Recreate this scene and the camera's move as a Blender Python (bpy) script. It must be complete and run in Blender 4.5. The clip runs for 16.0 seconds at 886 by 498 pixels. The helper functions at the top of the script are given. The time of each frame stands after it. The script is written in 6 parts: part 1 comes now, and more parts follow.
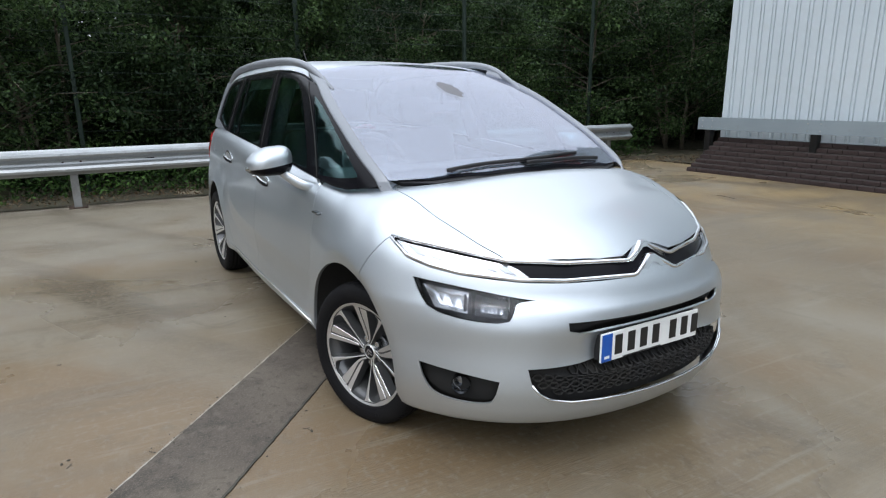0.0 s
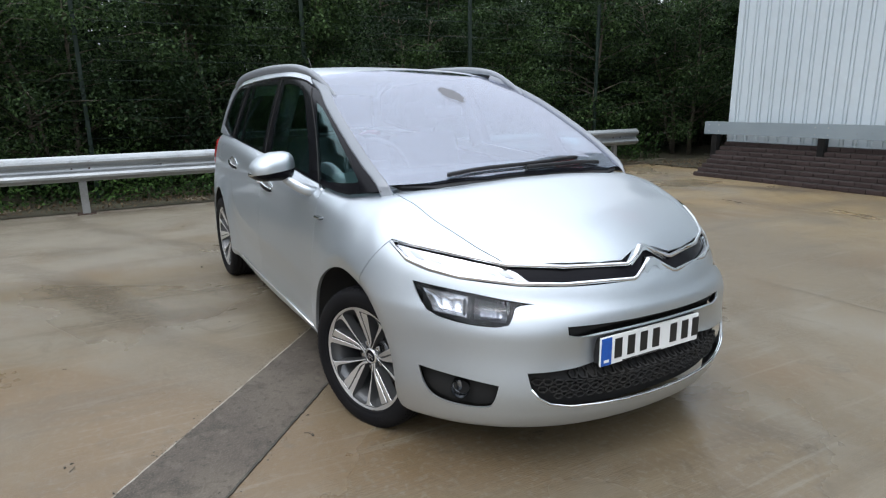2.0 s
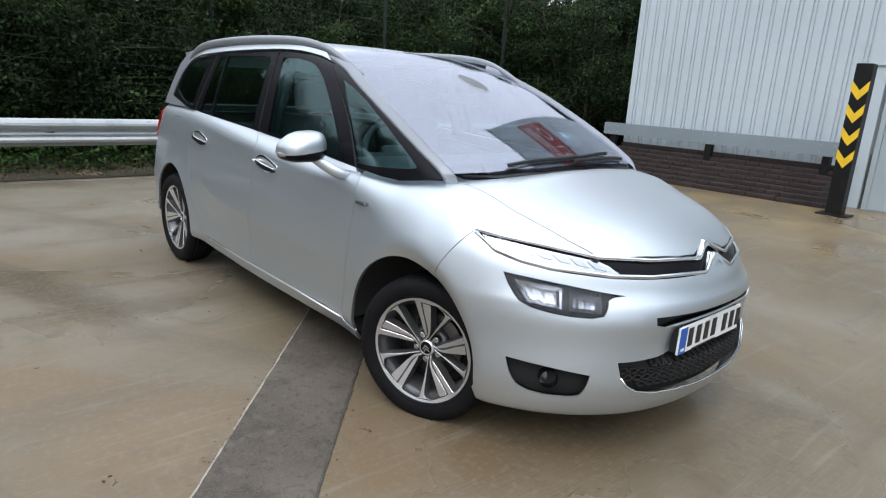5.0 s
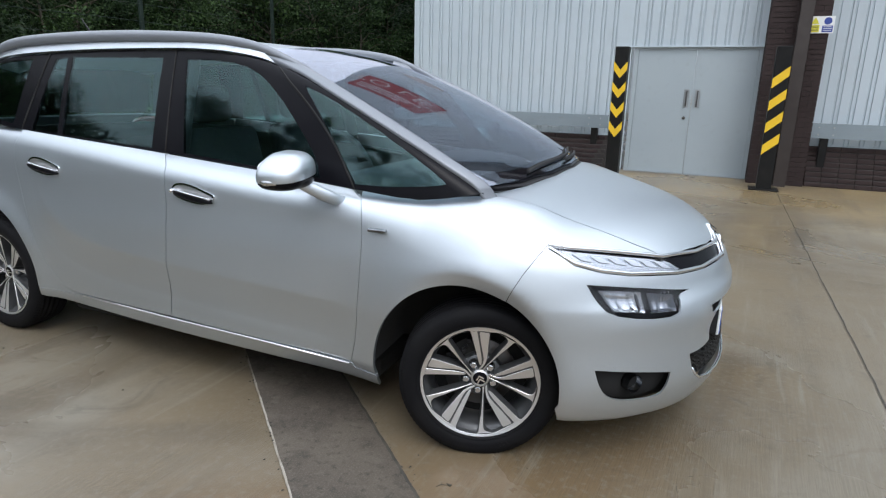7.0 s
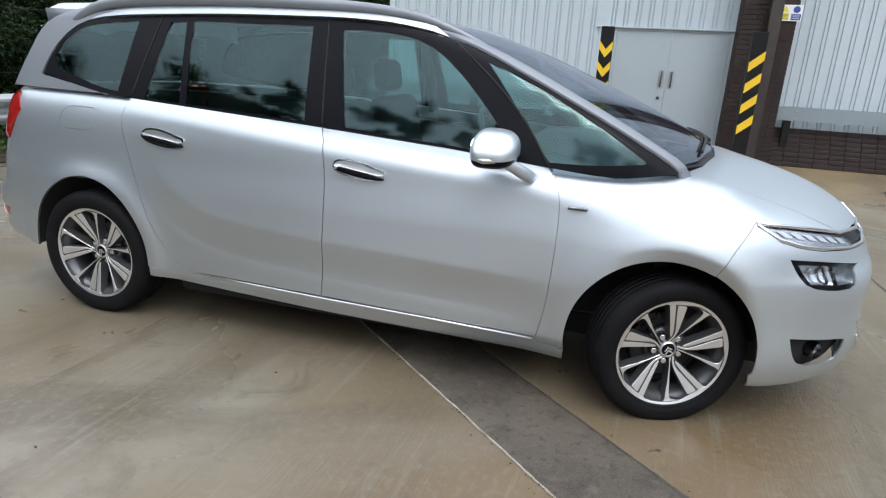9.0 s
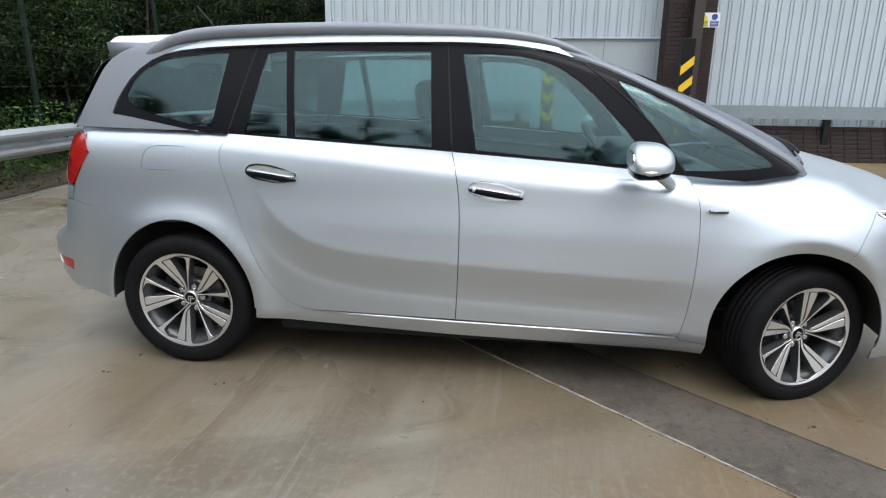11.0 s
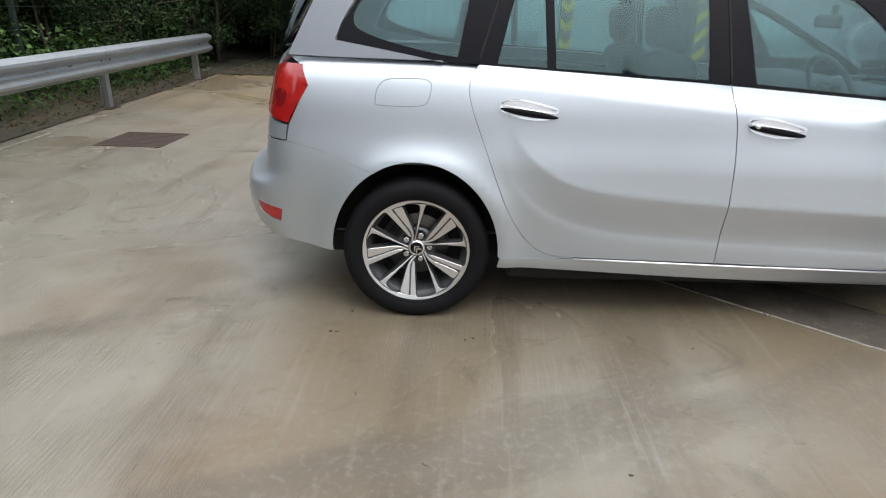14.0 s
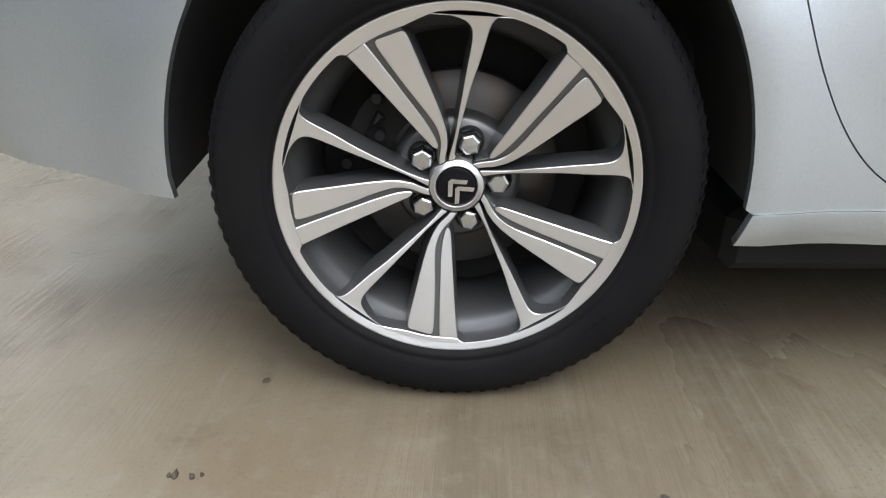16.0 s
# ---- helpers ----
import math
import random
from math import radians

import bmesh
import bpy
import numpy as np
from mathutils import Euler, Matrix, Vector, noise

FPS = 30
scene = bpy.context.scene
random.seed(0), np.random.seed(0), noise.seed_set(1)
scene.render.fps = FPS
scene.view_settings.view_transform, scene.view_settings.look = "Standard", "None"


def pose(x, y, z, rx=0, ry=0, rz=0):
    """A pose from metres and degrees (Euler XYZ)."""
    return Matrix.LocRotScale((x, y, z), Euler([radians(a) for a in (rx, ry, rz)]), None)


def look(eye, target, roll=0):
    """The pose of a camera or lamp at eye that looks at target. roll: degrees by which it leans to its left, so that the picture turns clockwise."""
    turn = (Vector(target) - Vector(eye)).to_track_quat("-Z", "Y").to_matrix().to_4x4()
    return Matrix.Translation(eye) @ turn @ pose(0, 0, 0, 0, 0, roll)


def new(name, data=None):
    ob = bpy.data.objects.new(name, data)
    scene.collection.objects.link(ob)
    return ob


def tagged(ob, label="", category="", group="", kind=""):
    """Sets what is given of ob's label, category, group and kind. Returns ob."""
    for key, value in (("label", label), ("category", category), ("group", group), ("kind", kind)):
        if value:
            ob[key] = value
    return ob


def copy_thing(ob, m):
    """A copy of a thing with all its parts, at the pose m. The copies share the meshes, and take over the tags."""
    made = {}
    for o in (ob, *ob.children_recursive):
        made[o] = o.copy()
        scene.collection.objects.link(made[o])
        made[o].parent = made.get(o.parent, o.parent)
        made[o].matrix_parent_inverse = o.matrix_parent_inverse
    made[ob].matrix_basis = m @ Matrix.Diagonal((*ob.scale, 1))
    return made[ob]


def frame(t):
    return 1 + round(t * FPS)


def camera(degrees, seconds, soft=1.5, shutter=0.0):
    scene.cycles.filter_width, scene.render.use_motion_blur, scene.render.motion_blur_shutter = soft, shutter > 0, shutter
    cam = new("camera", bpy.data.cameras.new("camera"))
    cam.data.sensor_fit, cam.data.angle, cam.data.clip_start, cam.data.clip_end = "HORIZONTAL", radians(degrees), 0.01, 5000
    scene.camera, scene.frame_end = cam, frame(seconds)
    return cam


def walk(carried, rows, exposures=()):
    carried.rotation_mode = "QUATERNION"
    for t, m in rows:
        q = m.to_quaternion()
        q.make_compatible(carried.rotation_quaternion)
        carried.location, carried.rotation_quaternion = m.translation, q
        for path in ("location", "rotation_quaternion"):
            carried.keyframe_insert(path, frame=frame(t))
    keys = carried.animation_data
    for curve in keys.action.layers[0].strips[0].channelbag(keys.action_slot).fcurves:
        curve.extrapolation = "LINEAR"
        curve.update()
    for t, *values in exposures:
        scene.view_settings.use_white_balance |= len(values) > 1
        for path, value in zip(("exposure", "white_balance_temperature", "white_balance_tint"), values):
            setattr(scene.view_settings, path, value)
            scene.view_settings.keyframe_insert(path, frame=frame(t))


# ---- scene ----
cam = camera(71.9, 16.0, soft=1.2)
PATH = [
    (0, (5.133, -1.758, 1.374), (3.461, -0.775, 0.888), -0.5),
    (0.5, (5.134, -1.758, 1.373), (3.464, -0.771, 0.887), -0.5),
    (1, (5.141, -1.76, 1.37), (3.468, -0.771, 0.898), -0.5),
    (1.5, (5.149, -1.757, 1.376), (3.476, -0.767, 0.905), -0.6),
    (2, (5.156, -1.736, 1.37), (3.467, -0.772, 0.902), -0.8),
    (2.5, (5.158, -1.713, 1.366), (3.445, -0.794, 0.895), -0.5),
    (3, (5.143, -1.782, 1.371), (3.459, -0.818, 0.888), 0.9),
    (3.5, (5.096, -1.915, 1.376), (3.473, -0.855, 0.883), 0.4),
    (3.7, (5.097, -1.942, 1.356), (3.468, -0.883, 0.883), 0.4),
    (5.8, (4.178, -2.577, 1.357), (3.005, -1.036, 0.862), 2.3),
    (6, (4.067, -2.59, 1.365), (2.964, -0.995, 0.88), 1.4),
    (6.5, (3.808, -2.697, 1.358), (2.881, -0.992, 0.875), 3.9),
    (7, (3.578, -2.83, 1.397), (2.798, -1.063, 0.879), 1.3),
    (7.5, (3.321, -2.908, 1.375), (2.526, -1.147, 0.859), 0.2),
    (8, (3.045, -2.975, 1.378), (2.317, -1.178, 0.886), 2.5),
    (8.5, (2.795, -3.12, 1.369), (2.214, -1.289, 0.812), 2.4),
    (8.7, (2.698, -3.171, 1.38), (2.143, -1.343, 0.791), 2.5),
    (10.8, (1.73, -3.472, 1.353), (1.476, -1.562, 0.817), 2.4),
    (11, (1.568, -3.478, 1.384), (1.343, -1.566, 0.843), 0.6),
    (11.5, (1.303, -3.509, 1.355), (1.094, -1.602, 0.789), 2.5),
    (12, (0.991, -3.59, 1.407), (0.864, -1.696, 0.777), 2.3),
    (12.5, (0.762, -3.566, 1.411), (0.647, -1.655, 0.83), 0.6),
    (13, (0.51, -3.491, 1.396), (0.339, -1.592, 0.792), -0.2),
    (13.5, (0.25, -3.434, 1.402), (0.196, -1.559, 0.709), 0.4),
    (14, (0.116, -3.377, 1.349), (0.119, -1.52, 0.607), 1.5),
    (14.5, (-0.042, -2.887, 1.236), (0.074, -1.07, 0.408), 2.5),
    (15, (-0.073, -2.168, 0.953), (0.087, -0.399, 0.035), 4.7),
    (15.5, (0.007, -1.803, 0.678), (-0.075, 0.024, -0.131), 0.0),
    (16, (-0.009, -1.592, 0.612), (-0.031, 0.205, -0.266), -0.1),
]
walk(cam, [(t, look(eye, target, roll)) for t, eye, target, roll in PATH], exposures=[(0, 0.54, 6300, 11), (3.5, 0.60, 6300, 11), (6, 0.60, 6270, 11), (7, 0.53, 6220, 11), (8.5, 0.68, 6270, 11), (11, 0.61, 6400, 11), (11.5, 0.67, 6420, 11), (12.5, 0.77, 6420, 11), (13, 0.79, 6500, 12), (14, 0.70, 6550, 12), (14.5, 0.62, 6600, 11), (15, 0.27, 6650, 11), (15.5, 0.98, 6550, 11), (16, 1.03, 6500, 11)])

# ---- world, sun and exposure ----
world = bpy.data.worlds.new("overcast")
scene.world = world
world.use_nodes = True
wn, wl = world.node_tree.nodes, world.node_tree.links
sky = wn.new("ShaderNodeTexSky")
sky.sky_type, sky.sun_disc, sky.sun_elevation, sky.sun_rotation = "NISHITA", False, radians(52), radians(150)
sky.air_density, sky.dust_density, sky.ozone_density = 1.0, 4.0, 1.0
tone = wn.new("ShaderNodeHueSaturation")
tone.inputs["Saturation"].default_value = 0.25
wl.new(sky.outputs[0], tone.inputs["Color"])
veil = wn.new("ShaderNodeMixRGB")
veil.inputs[0].default_value = 0.75
veil.inputs[2].default_value = (8.3, 8.9, 9.6, 1)
wl.new(tone.outputs[0], veil.inputs[1])
# an overcast dome: about three times as bright overhead as at the horizon
dome, part_z, lift, shade = (wn.new("ShaderNode" + k) for k in ("TexCoord", "SeparateXYZ", "MapRange", "MixRGB"))
wl.new(dome.outputs["Generated"], part_z.inputs[0])
wl.new(part_z.outputs["Z"], lift.inputs[0])
lift.inputs[3].default_value, lift.inputs[4].default_value = 0.50, 1.90
shade.blend_type = "MULTIPLY"
shade.inputs[0].default_value = 1.0
wl.new(veil.outputs[0], shade.inputs[1])
wl.new(lift.outputs[0], shade.inputs[2])
wl.new(shade.outputs[0], wn["Background"].inputs[0])
wn["Background"].inputs[1].default_value = 0.115
sun = new("sun", bpy.data.lights.new("sun", "SUN"))
sun.data.energy, sun.data.angle, sun.data.color = 0.5, radians(25), (1.0, 0.97, 0.93)
sun.matrix_world = look((6, -10, 20), (0, 0, 0))

# ---- materials ----
def stuff(name, base, rough=0.5, metal=0.0, spots=(), bump=0.0, bump_scale=40.0, coat=0.0, coat_rough=0.05, spec=0.5):
    """A surface: a base colour, layers of (scale, detail, low, high, colour, amount) blotches, and a fine relief."""
    m = bpy.data.materials.new(name)
    m.use_nodes = True
    n, l = m.node_tree.nodes, m.node_tree.links
    b = n["Principled BSDF"]
    b.inputs["Roughness"].default_value, b.inputs["Metallic"].default_value = rough, metal
    b.inputs["Coat Weight"].default_value, b.inputs["Coat Roughness"].default_value = coat, coat_rough
    b.inputs["Specular IOR Level"].default_value = spec
    b.inputs["Base Color"].default_value = (*base, 1)
    place = n.new("ShaderNodeNewGeometry").outputs["Position"]
    last = None
    for scale, detail, low, high, colour, amount in spots:
        tex = n.new("ShaderNodeTexNoise")
        tex.inputs["Scale"].default_value, tex.inputs["Detail"].default_value = scale, detail
        l.new(place, tex.inputs["Vector"])
        ramp = n.new("ShaderNodeMapRange")
        ramp.inputs[1].default_value, ramp.inputs[2].default_value, ramp.inputs[4].default_value = low, high, amount
        l.new(tex.outputs[0], ramp.inputs[0])
        mix = n.new("ShaderNodeMixRGB")
        mix.inputs[1].default_value, mix.inputs[2].default_value = (*base, 1), (*colour, 1)
        l.new(ramp.outputs[0], mix.inputs[0])
        if last:
            l.new(last, mix.inputs[1])
        last = mix.outputs[0]
    if last:
        l.new(last, b.inputs["Base Color"])
    if bump:
        tex = n.new("ShaderNodeTexNoise")
        tex.inputs["Scale"].default_value, tex.inputs["Detail"].default_value = bump_scale, 6
        l.new(place, tex.inputs["Vector"])
        rel = n.new("ShaderNodeBump")
        rel.inputs["Strength"].default_value, rel.inputs["Distance"].default_value = 1.0, bump
        l.new(tex.outputs[0], rel.inputs["Height"])
        l.new(rel.outputs[0], b.inputs["Normal"])
    return m


def pane_stuff(name, tint, mirror=0.05, rough=0.0, sheen=(1, 1, 1), drops=0.0):
    """A thin pane: tinted and clear, with a gloss of the given strength head-on that rises towards grazing."""
    m = bpy.data.materials.new(name)
    m.use_nodes = True
    n, l = m.node_tree.nodes, m.node_tree.links
    n.remove(n["Principled BSDF"])
    clear, gloss, mix, lean, steep, scale = (n.new("ShaderNode" + k) for k in ("BsdfTransparent", "BsdfGlossy", "MixShader", "LayerWeight", "Math", "MapRange"))
    clear.inputs[0].default_value = (*tint, 1)
    gloss.inputs["Roughness"].default_value = rough
    gloss.inputs[0].default_value = (*sheen, 1)
    lean.inputs[0].default_value = 0.5
    steep.operation, steep.inputs[1].default_value = "POWER", 5.0
    scale.inputs[3].default_value, scale.inputs[4].default_value = mirror, 1.0
    l.new(lean.outputs["Facing"], steep.inputs[0])
    l.new(steep.outputs[0], scale.inputs[0])
    amount = scale.outputs[0]
    if drops:
        place, bead, patch, both_of, total = (n.new("ShaderNode" + k) for k in ("NewGeometry", "TexNoise", "TexNoise", "Math", "Math"))
        bead.inputs["Scale"].default_value, patch.inputs["Scale"].default_value = 170.0, 3.0
        for tex in (bead, patch):
            l.new(place.outputs["Position"], tex.inputs["Vector"])
        dots, where = n.new("ShaderNodeMapRange"), n.new("ShaderNodeMapRange")
        dots.inputs[1].default_value, dots.inputs[2].default_value, dots.inputs[4].default_value = 0.62, 0.68, drops
        where.inputs[1].default_value, where.inputs[2].default_value = 0.42, 0.60
        l.new(bead.outputs[0], dots.inputs[0])
        l.new(patch.outputs[0], where.inputs[0])
        both_of.operation, total.operation = "MULTIPLY", "ADD"
        l.new(dots.outputs[0], both_of.inputs[0])
        l.new(where.outputs[0], both_of.inputs[1])
        l.new(both_of.outputs[0], total.inputs[0])
        l.new(amount, total.inputs[1])
        amount = total.outputs[0]
    l.new(amount, mix.inputs[0])
    l.new(clear.outputs[0], mix.inputs[1])
    l.new(gloss.outputs[0], mix.inputs[2])
    l.new(mix.outputs[0], n["Material Output"].inputs[0])
    return m


PAINT = stuff("silver_paint", (0.545, 0.590, 0.628), 0.445, 0.96, [(1.3, 3, 0.4, 0.7, (0.515, 0.560, 0.595), 0.5), (900, 1, 0.4, 0.6, (0.67, 0.71, 0.74), 0.4), (260, 2, 0.55, 0.7, (0.46, 0.50, 0.53), 0.3)], coat=0.45, coat_rough=0.05)
RAILGREY = stuff("satin_grey_paint", (0.195, 0.210, 0.233), 0.45, 0.35, [(700, 1, 0.4, 0.6, (0.25, 0.265, 0.29), 0.4), (4, 5, 0.45, 0.7, (0.175, 0.188, 0.21), 0.5)], coat=0.15, coat_rough=0.2)
TRIM = stuff("gloss_black_trim", (0.006, 0.006, 0.008), 0.24, 0.0, [(3, 4, 0.45, 0.8, (0.013, 0.013, 0.014), 0.5)], spec=0.10)
SENSOR = stuff("dotted_ceramic_print", (0.05, 0.05, 0.055), 0.5, 0.0, [(260, 2, 0.45, 0.6, (0.17, 0.17, 0.19), 0.7)])
PLASTIC = stuff("black_plastic", (0.018, 0.018, 0.02), 0.5, 0.0, [(20, 5, 0.4, 0.8, (0.03, 0.03, 0.03), 0.7)], 0.0006, 300, spec=0.3)
CHROME = stuff("chrome", (0.82, 0.83, 0.85), 0.08, 1.0)
RUBBER = stuff("tyre_rubber", (0.008, 0.008, 0.009), 0.62, 0.0, [(9, 6, 0.45, 0.75, (0.015, 0.0145, 0.014), 0.5)], 0.0006, 160, spec=0.09)
ALLOY = stuff("machined_alloy", (0.80, 0.80, 0.80), 0.30, 0.9, [(6, 5, 0.4, 0.8, (0.63, 0.63, 0.62), 0.5), (700, 2, 0.45, 0.6, (0.78, 0.78, 0.78), 0.4)])
STEELNUT = stuff("satin_chrome", (0.62, 0.63, 0.64), 0.27, 1.0)
ALLOYDARK = stuff("grey_painted_alloy", (0.115, 0.118, 0.122), 0.34, 0.6, [(12, 5, 0.4, 0.8, (0.15, 0.15, 0.15), 0.5)], coat=0.3)
STEEL = stuff("brake_steel", (0.11, 0.105, 0.10), 0.45, 0.9, [(30, 5, 0.5, 0.8, (0.13, 0.08, 0.05), 0.6)])
UNDER = stuff("underbody_black", (0.026, 0.026, 0.026), 0.8, 0.0, [(8, 4, 0.4, 0.8, (0.036, 0.033, 0.028), 0.6)], spec=0.15)
GLASS = pane_stuff("tinted_side_glass", (0.62, 0.76, 0.76), 0.045, 0.0, (0.78, 0.97, 0.97))
REARGLASS = pane_stuff("dark_rear_glass", (0.16, 0.19, 0.20), 0.06, 0.0, (0.85, 0.97, 1.0))
SCREEN = pane_stuff("windscreen_glass", (0.70, 0.75, 0.79), 0.19, 0.0, (0.90, 0.905, 1.0))
LENS = pane_stuff("clear_lens", (0.92, 0.93, 0.95), 0.02)
RED = stuff("red_lamp_lens", (0.30, 0.010, 0.010), 0.14, 0.0, [(9, 3, 0.42, 0.65, (0.42, 0.022, 0.016), 0.7), (60, 2, 0.5, 0.7, (0.20, 0.008, 0.008), 0.5)], coat=0.8)
DEEPRED = stuff("deep_red_lamp", (0.16, 0.006, 0.008), 0.15, coat=0.8)
WHITEPLATE = stuff("white_plate", (0.78, 0.79, 0.78), 0.35, 0.0, [(30, 4, 0.5, 0.8, (0.6, 0.6, 0.58), 0.3)])
BLUE = stuff("blue_plate_band", (0.01, 0.09, 0.42), 0.35, 0.0, [(60, 2, 0.4, 0.7, (0.01, 0.07, 0.34), 0.5)])
BLACKINK = stuff("black_ink", (0.012, 0.012, 0.012), 0.45)
CABIN = stuff("grey_cabin_plastic", (0.10, 0.105, 0.11), 0.6, 0.0, [(15, 5, 0.4, 0.8, (0.09, 0.09, 0.09), 0.6)], 0.0005, 250)
CLOTH = stuff("dark_seat_cloth", (0.045, 0.047, 0.05), 0.85, 0.0, [(60, 4, 0.4, 0.7, (0.08, 0.08, 0.085), 0.6)], 0.001, 500)
HEADLINE = stuff("pale_headlining", (0.40, 0.40, 0.39), 0.9, 0.0, [(50, 4, 0.4, 0.7, (0.46, 0.46, 0.45), 0.5)])
REFLECTOR = stuff("lamp_reflector", (0.27, 0.28, 0.295), 0.16, 1.0, [(25, 3, 0.42, 0.62, (0.10, 0.105, 0.11), 0.7)])
BULB = stuff("frosted_light_bar", (0.62, 0.64, 0.66), 0.25, 0.1, coat=0.5)
def concrete_stuff():
    """Old yard concrete: buff and grey patches, brown run-off stains, dried silt rings, broom lines, a damp sheen;
    mirrored sky is coloured in as a pale lane.
    """
    m = bpy.data.materials.new("stained_concrete")
    m.use_nodes = True
    n, l = m.node_tree.nodes, m.node_tree.links
    b = n["Principled BSDF"]
    place = n.new("ShaderNodeNewGeometry").outputs["Position"]

    def cloud(scale, detail, low, high, amount, stretch=None, turn=0.0, warp=0.0, rough=0.55):
        tex = n.new("ShaderNodeTexNoise")
        tex.inputs["Scale"].default_value, tex.inputs["Detail"].default_value = scale, detail
        tex.inputs["Roughness"].default_value, tex.inputs["Distortion"].default_value = rough, warp
        src = place
        if stretch:
            first, then = n.new("ShaderNodeMapping"), n.new("ShaderNodeMapping")
            first.inputs["Rotation"].default_value = (0, 0, radians(turn))
            then.inputs["Scale"].default_value = stretch
            l.new(place, first.inputs[0])
            l.new(first.outputs[0], then.inputs[0])
            src = then.outputs[0]
        l.new(src, tex.inputs["Vector"])
        ramp = n.new("ShaderNodeMapRange")
        ramp.interpolation_type = "SMOOTHSTEP"
        ramp.inputs[1].default_value, ramp.inputs[2].default_value, ramp.inputs[4].default_value = low, high, amount
        l.new(tex.outputs[0], ramp.inputs[0])
        return ramp.outputs[0]

    def times(p, q):
        k = n.new("ShaderNodeMath")
        k.operation = "MULTIPLY"
        l.new(p, k.inputs[0])
        l.new(q, k.inputs[1])
        return k.outputs[0]

    def over(last, colour, amount):
        mix = n.new("ShaderNodeMixRGB")
        mix.inputs[2].default_value = (*colour, 1)
        if isinstance(last, tuple):
            mix.inputs[1].default_value = (*last, 1)
        else:
            l.new(last, mix.inputs[1])
        l.new(amount, mix.inputs[0])
        return mix.outputs[0]

    def zone(axis, low, high, ragged=0.5):
        """Where the yard's x or y passes from low to high, with a ragged edge."""
        part, tex, add, ramp = (n.new("ShaderNode" + k) for k in ("SeparateXYZ", "TexNoise", "Math", "MapRange"))
        tex.inputs["Scale"].default_value, tex.inputs["Detail"].default_value = 0.9, 7
        l.new(place, part.inputs[0])
        l.new(place, tex.inputs["Vector"])
        add.operation, add.inputs[1].default_value = "MULTIPLY_ADD", ragged
        l.new(tex.outputs[0], add.inputs[0])
        l.new(part.outputs[axis], add.inputs[2])
        ramp.interpolation_type = "SMOOTHSTEP"
        ramp.inputs[1].default_value, ramp.inputs[2].default_value = low + ragged / 2, high + ragged / 2
        l.new(add.outputs[0], ramp.inputs[0])
        return ramp.outputs[0]

    lane = zone("X", -0.30, -0.75, 0.7)
    by_wall = zone("Y", 3.2, 6.6, 2.0)
    col = over((0.152, 0.119, 0.075), (0.205, 0.183, 0.143), cloud(0.33, 7, 0.48, 0.66, 0.70, warp=0.6))
    col = over(col, (0.145, 0.095, 0.047), cloud(0.55, 8, 0.48, 0.66, 0.75, (1, 0.45, 1), 35, 0.9))
    col = over(col, (0.230, 0.218, 0.180), cloud(0.8, 9, 0.58, 0.70, 0.35, (1, 0.6, 1), -40, 0.8))
    # the lane's paler colour stands in for sky mirrored in the slab
    col = over(col, (0.240, 0.220, 0.178), times(lane, cloud(1.1, 7, 0.28, 0.56, 0.70, warp=0.5)))
    col = over(col, (0.275, 0.198, 0.095), times(by_wall, cloud(0.7, 7, 0.33, 0.60, 0.82, warp=0.5)))
    col = over(col, (0.081, 0.064, 0.044), cloud(0.9, 10, 0.55, 0.70, 0.65, (1, 0.22, 1), 62, 0.5, 0.62))
    col = over(col, (0.100, 0.078, 0.052), cloud(1.0, 7, 0.52, 0.68, 0.55, (3.0, 0.35, 1), 3, 0.3, 0.6))
    col = over(col, (0.090, 0.072, 0.050), cloud(3.2, 10, 0.57, 0.70, 0.50, warp=1.2, rough=0.65))
    col = over(col, (0.225, 0.201, 0.155), cloud(5.0, 10, 0.60, 0.72, 0.28, warp=1.4, rough=0.65))
    col = over(col, (0.240, 0.220, 0.175), cloud(1.0, 8, 0.54, 0.70, 0.40, (14, 0.9, 1), 2, 0.2, 0.65))
    col = over(col, (0.106, 0.083, 0.054), cloud(7.0, 8, 0.56, 0.70, 0.45, (1, 0.5, 1), 70, 1.0, 0.65))
    broom = cloud(1.0, 5, 0.36, 0.64, 1.0, (120, 3.5, 1), 3, 0.0, 0.7)
    worn = cloud(0.8, 6, 0.44, 0.62, 0.75, warp=0.5)
    strong = n.new("ShaderNodeMath")
    strong.operation = "MAXIMUM"
    l.new(times(lane, cloud(1.6, 5, 0.35, 0.55, 1.0)), strong.inputs[0])
    l.new(worn, strong.inputs[1])
    lines = times(broom, strong.outputs[0])
    soft = n.new("ShaderNodeMath")
    soft.operation, soft.inputs[1].default_value = "MULTIPLY", 0.36
    l.new(lines, soft.inputs[0])
    col = over(col, (0.085, 0.068, 0.048), soft.outputs[0])
    col = over(col, (0.194, 0.176, 0.138), cloud(30, 7, 0.48, 0.75, 0.45))
    col = over(col, (0.084, 0.073, 0.054), cloud(190, 4, 0.55, 0.72, 0.5))
    col = over(col, (0.029, 0.024, 0.018), cloud(16, 2, 0.755, 0.79, 0.8, warp=1.0))
    l.new(col, b.inputs["Base Color"])
    gloss = n.new("ShaderNodeMapRange")
    gloss.inputs[3].default_value, gloss.inputs[4].default_value = 0.40, 0.21
    l.new(cloud(0.45, 6, 0.45, 0.65, 1.0, warp=0.8), gloss.inputs[0])
    l.new(gloss.outputs[0], b.inputs["Roughness"])
    grit = n.new("ShaderNodeTexNoise")
    grit.inputs["Scale"].default_value, grit.inputs["Detail"].default_value = 130, 6
